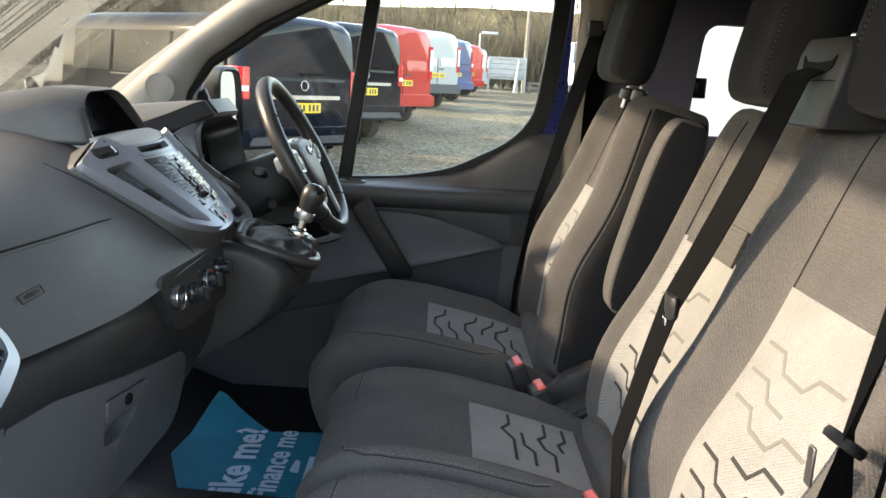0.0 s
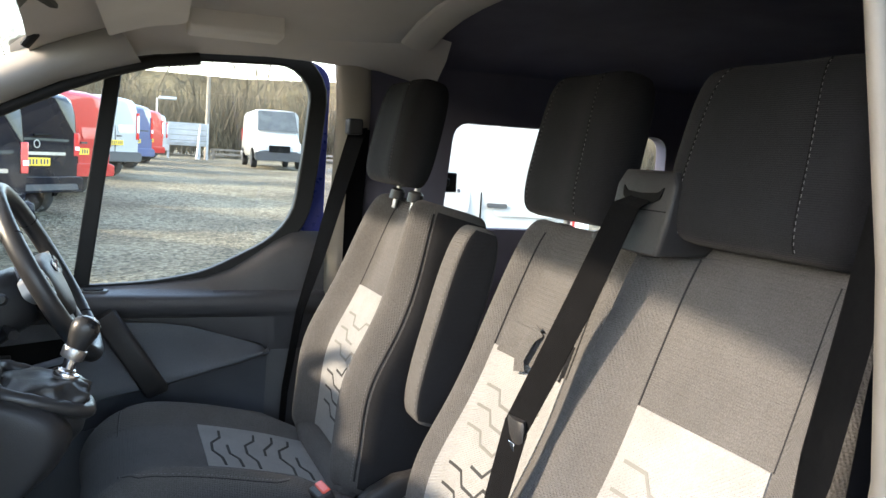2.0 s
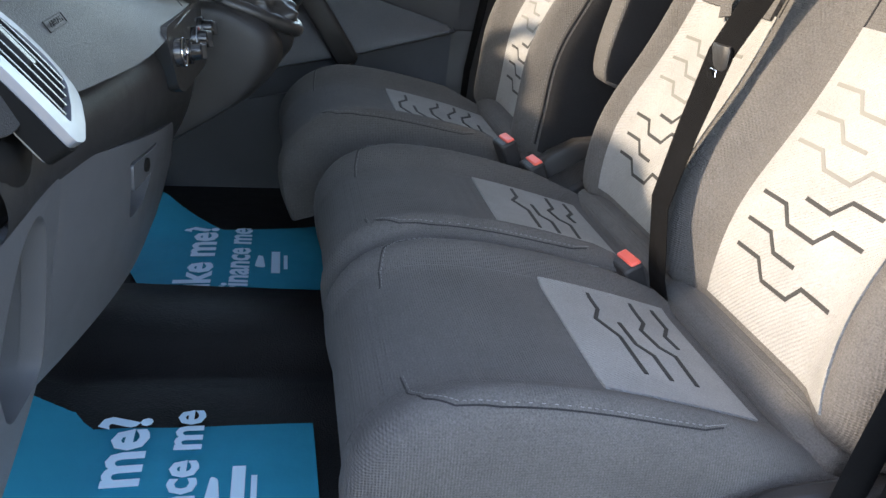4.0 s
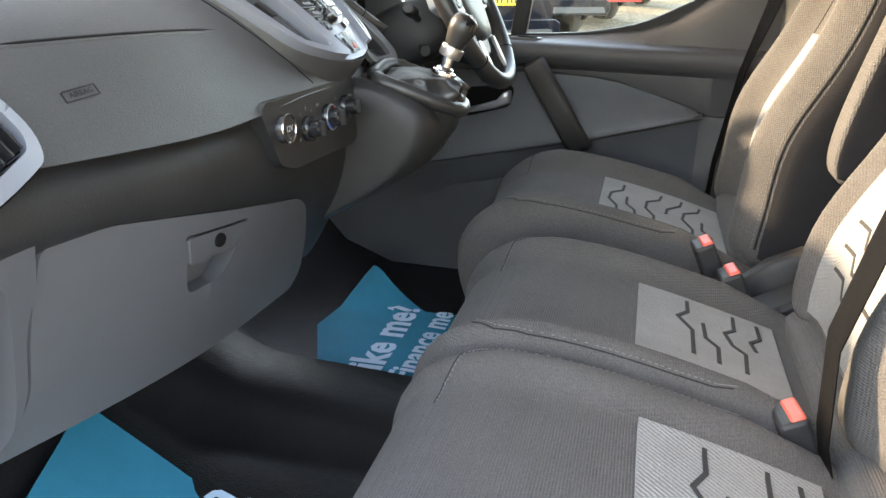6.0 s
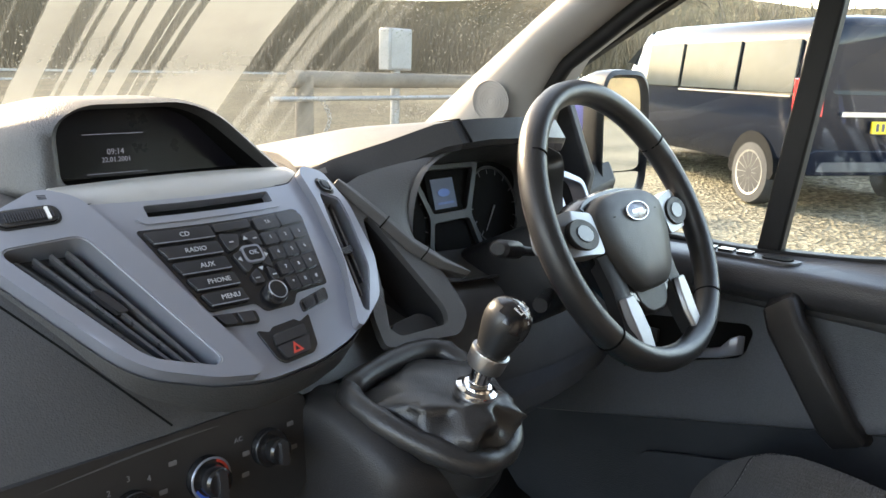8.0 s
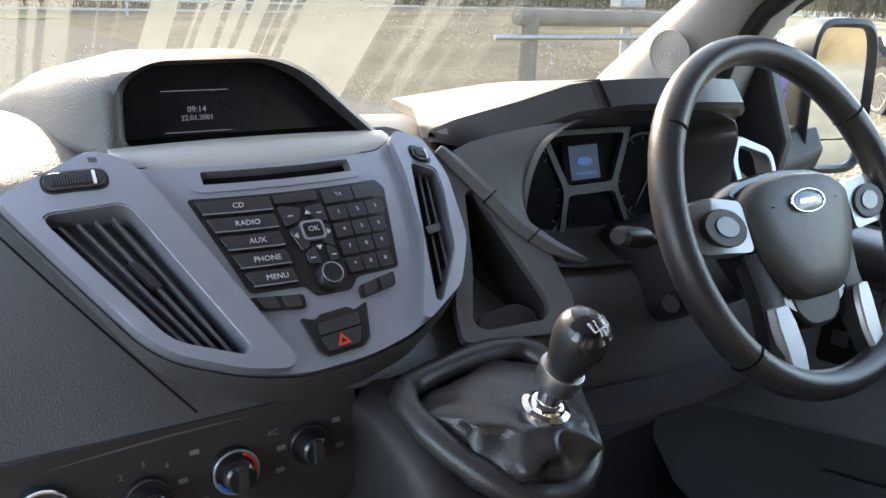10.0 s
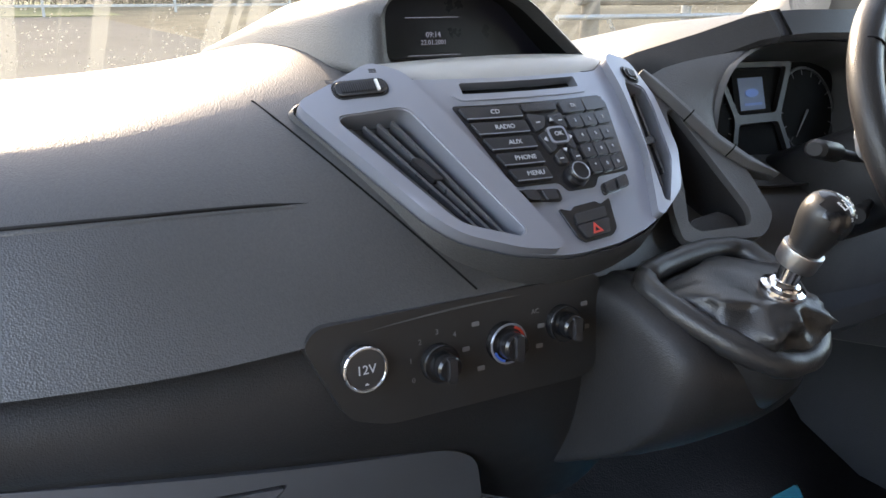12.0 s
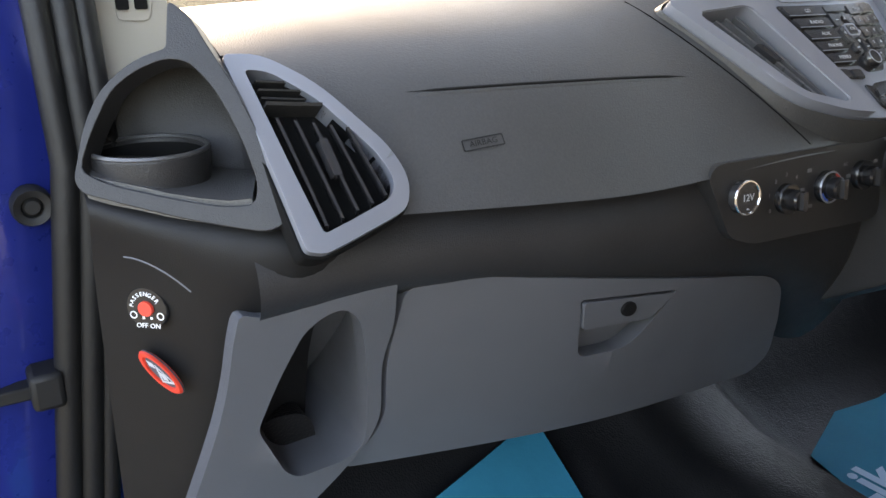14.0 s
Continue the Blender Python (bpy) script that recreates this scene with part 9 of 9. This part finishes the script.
for k in range(6):
    part("post", box((4.3 + 1.8 * k, 42.0, ground_z(42) - 0.05), (4.42 + 1.8 * k, 42.1, ground_z(42) + 0.55)), WOOD, low)
for z in (0.25, 0.46):
    part("rail", box((4.2, 41.96, ground_z(42) + z), (13.6, 42.0, ground_z(42) + z + 0.09)), WOOD, low)


def post(x, y, h, r, name, label, cat, mat, top=None):
    p = thing(name, gz((x, y)), label, cat)
    part("pole", tube([(x, y, ground_z(y)), (x + 0.03 * h * 0.3, y, ground_z(y) + h)], [r, r * 0.7], 10), mat, p)
    if top:
        part("lamp_head", box((x + 0.1, y - 0.15, ground_z(y) + h - 0.05), (x + 0.9, y + 0.15, ground_z(y) + h + 0.1)), GALV, p, bevel=0.03)
    return p


post(1.72, 42.5, 2.8, 0.06, "street_lamp", "slim grey street lamp", "street lamp", GALV, True)
post(4.02, 42, 4.0, 0.12, "wooden_pole", "tall weathered wooden pole", "pole", WOOD)


def bare_tree(x, y, h, seed, spread=0.45, depth=5):
    """A leafless tree: tapered trunk, limbs and a haze of fine twigs."""
    rng = random.Random(seed)
    t = thing("bare_tree", gz((x, y)), "leafless winter tree with fine brown twigs", "tree", group="bare trees")
    wood, twig = bmesh.new(), bmesh.new()

    def limb(bm, p, d, length, r, n):
        q = p + d * length
        side = d.cross(Vector((0.3, 0.9, 0.1))).normalized()
        other = side.cross(d)
        lo = [bm.verts.new(p + side * r * math.cos(a) + other * r * math.sin(a)) for a in [2 * math.pi * i / n for i in range(n)]]
        r2 = r * 0.62
        hi = [bm.verts.new(q + side * r2 * math.cos(a) + other * r2 * math.sin(a)) for a in [2 * math.pi * i / n for i in range(n)]]
        for i in range(n):
            bm.faces.new((lo[i], lo[(i + 1) % n], hi[(i + 1) % n], hi[i]))
        return q

    def grow_limb(p, d, length, r, level):
        q = limb(wood if level > 1 else twig, p, d, length, r, 7 if level > 3 else 3)
        if level == 0:
            return
        for k in range(3 if level > 1 else 4):
            turn = Vector((rng.gauss(0, spread), rng.gauss(0, spread), rng.gauss(0.12, spread * 0.6)))
            grow_limb(p.lerp(q, rng.uniform(0.55, 1.0)), (d + turn).normalized(), length * rng.uniform(0.55, 0.82), max(0.006, r * 0.52), level - 1)
    base = Vector((x, y, ground_z(y)))
    grow_limb(base, Vector((rng.gauss(0, 0.05), rng.gauss(0, 0.05), 1)).normalized(), h * 0.34, h * 0.0085, depth)
    part("trunk", wood, BARK, t)
    part("crown", twig, TWIGS, t)
    return t


first_tree = bare_tree(8.5, 52, 11, 11)
rng = random.Random(21)
for k in range(26):
    x = -22 + k * 1.9 + rng.uniform(-0.8, 0.8)
    y = rng.uniform(50, 62)
    copy_thing(first_tree, Matrix.Translation(gz((x, y))) @ pose(0, 0, 0, 0, 0, rng.uniform(0, 360)) @ Matrix.Diagonal((1, 1, 1, 1)))


def hedge(name, p0, p1, h, w, count, seed, label):
    """A strip of dense bare scrub: many thin twig blades, one mesh."""
    rng = random.Random(seed)
    verts, faces = [], []
    p0, p1 = Vector(p0), Vector(p1)
    along = p1 - p0
    side = Vector((-along.y, along.x, 0)).normalized()
    for _ in range(count):
        b = p0 + along * rng.random() + side * rng.uniform(-w, w)
        hh = h * rng.uniform(0.25, 1.0) * (0.75 + 0.25 * noise.noise((b.x * 0.25, b.y * 0.25, seed)))
        d = Vector((rng.gauss(0, 0.28), rng.gauss(0, 0.28), 1)).normalized()
        z0 = rng.uniform(0, 0.55) * hh
        s = b + d * z0
        e = b + d * hh
        r = rng.uniform(0.010, 0.036)
        o = Vector((rng.uniform(-1, 1), rng.uniform(-1, 1), 0)).normalized() * r
        i = len(verts)
        verts += [s - o, s + o, e + o * 0.2, e - o * 0.2]
        faces.append((i, i + 1, i + 2, i + 3))
        for _ in range(3):
            t = rng.uniform(0.3, 0.9)
            q = s.lerp(e, t)
            f = q + Vector((rng.gauss(0, 0.5), rng.gauss(0, 0.5), rng.uniform(0.1, 0.6))) * hh * 0.18
            i = len(verts)
            verts += [q - o * 0.4, q + o * 0.4, f + o * 0.15, f - o * 0.15]
            faces.append((i, i + 1, i + 2, i + 3))
    me = bpy.data.meshes.new(name)
    me.from_pydata([tuple(v) for v in verts], [], faces)
    me.materials.append(TWIGS)
    return tagged(new(name, me), label, "scrub", kind="stuff")


hedge("scrub", (-30, 50, ground_z(50)), (60, 56, ground_z(50)), 6.6, 4.0, 30000, 5, "belt of bare brown scrub behind the car park")
hedge("scrub", (-46, -50, 0), (-52, 70, 0), 10.0, 5.0, 20000, 6, "belt of bare brown scrub across the road ahead")
# wooded hillside as the far distance
bm = bmesh.new()
rows = []
for i in range(60):
    a = radians(-200 + i * 6)
    d = 130
    x, y = d * math.cos(a), d * math.sin(a)
    h = 12.5 + 3 * noise.noise((i * 0.35, 1.0, 0)) + 2 * noise.noise((i * 1.3, 4.0, 0))
    rows.append([bm.verts.new((x, y, -2)), bm.verts.new((x * 1.03, y * 1.03, h * 0.6)), bm.verts.new((x * 1.1, y * 1.1, h)), bm.verts.new((x * 1.3, y * 1.3, h))])
for a, b in zip(rows, rows[1:] + rows[:1]):
    for j in range(3):
        bm.faces.new((a[j], b[j], b[j + 1], a[j + 1]))
FAR_WOOD = material("far_winter_wood", (0.070, 0.058, 0.039), 1.0, spec=0.0, mottle=0.4, mottle_scale=0.12, tint=(0.098, 0.082, 0.052), grain=(("noise", 0.8, 900),))
tagged(part("backdrop", bm, FAR_WOOD, sharp=180), "hazy wooded hillside in winter", "hillside", kind="structure")
# road and rail fence ahead of the van
ASPHALT = material("grey_asphalt", (0.078, 0.078, 0.076), 0.9, spec=0.1, grain=(("noise", 80, 3),), mottle=0.2, mottle_scale=0.5)
tagged(part("road", box((-36.0, -90, -0.02), (-7.4, 90, 0.012)), ASPHALT), "grey asphalt road ahead of the car park", "road", kind="structure")
tagged(part("ground_verge", box((-60.0, -90, -0.02), (-36.0, 90, 0.06)), GRASS), "rough grass verge along the road", "verge", kind="structure")
# log barrier at the car park's edge, with a steel bar and a chain
rail = thing("log_barrier", (-5.1, 5.5, 0), "dark weathered log barrier with a steel bar", "barrier")
for y in (5.50, 8.6):
    part("post", tube([(-5.1, y, -0.02), (-5.1, y, 0.7), (-5.09, y, 1.34)], [0.085, 0.08, 0.075], 12), WOOD, rail)
part("log", tube([(-5.09, 5.36, 1.32), (-5.10, 7.0, 1.31), (-5.10, 8.8, 1.30)], [0.070, 0.066, 0.06], 12), WOOD, rail)
part("steel_bar", tube([(-5.02, 5.10, 1.165), (-5.02, 8.7, 1.155)], 0.022, 10), GALV, rail, "galvanised steel bar")
for k in range(9):
    t = k / 8
    c = Vector((-5.0, 5.62 + 0.07 * math.sin(math.pi * t), 1.13 - 0.26 * t))
    part("chain_link", hoop(flat(c, (0, 1, 0.2) if k % 2 else (1, 0.2, 0), (0, 0.1, 1)), 0, 0, 0.017, 0.0045, 0, 14), GALV, rail)
far = thing("guard_rail", (-36, 10, 0), "pale steel guard rail along the far side of the road", "guard rail")
for z in (0.42, 0.80):
    part("rail", box((-36.0, -50, z - 0.05), (-35.94, 80, z + 0.05)), GALV, far)
for k in range(26):
    part("post", box((-36.05, -50 + 5 * k, 0), (-35.95, -49.9 + 5 * k, 0.9)), GALV, far)
sp = thing("sign_post", (-5.2, 6.7, 0), "grey cabinet box on a steel post", "cabinet")
part("post", tube([(-5.2, 6.7, 0), (-5.2, 6.7, 1.50)], 0.045, 10), GALV, sp)
part("box", box((-5.28, 6.55, 1.40), (-5.14, 6.86, 1.78)), GALV, sp, bevel=0.015)
part("door", box((-5.14, 6.57, 1.42), (-5.132, 6.84, 1.76)), GALV, sp, bevel=0.003)
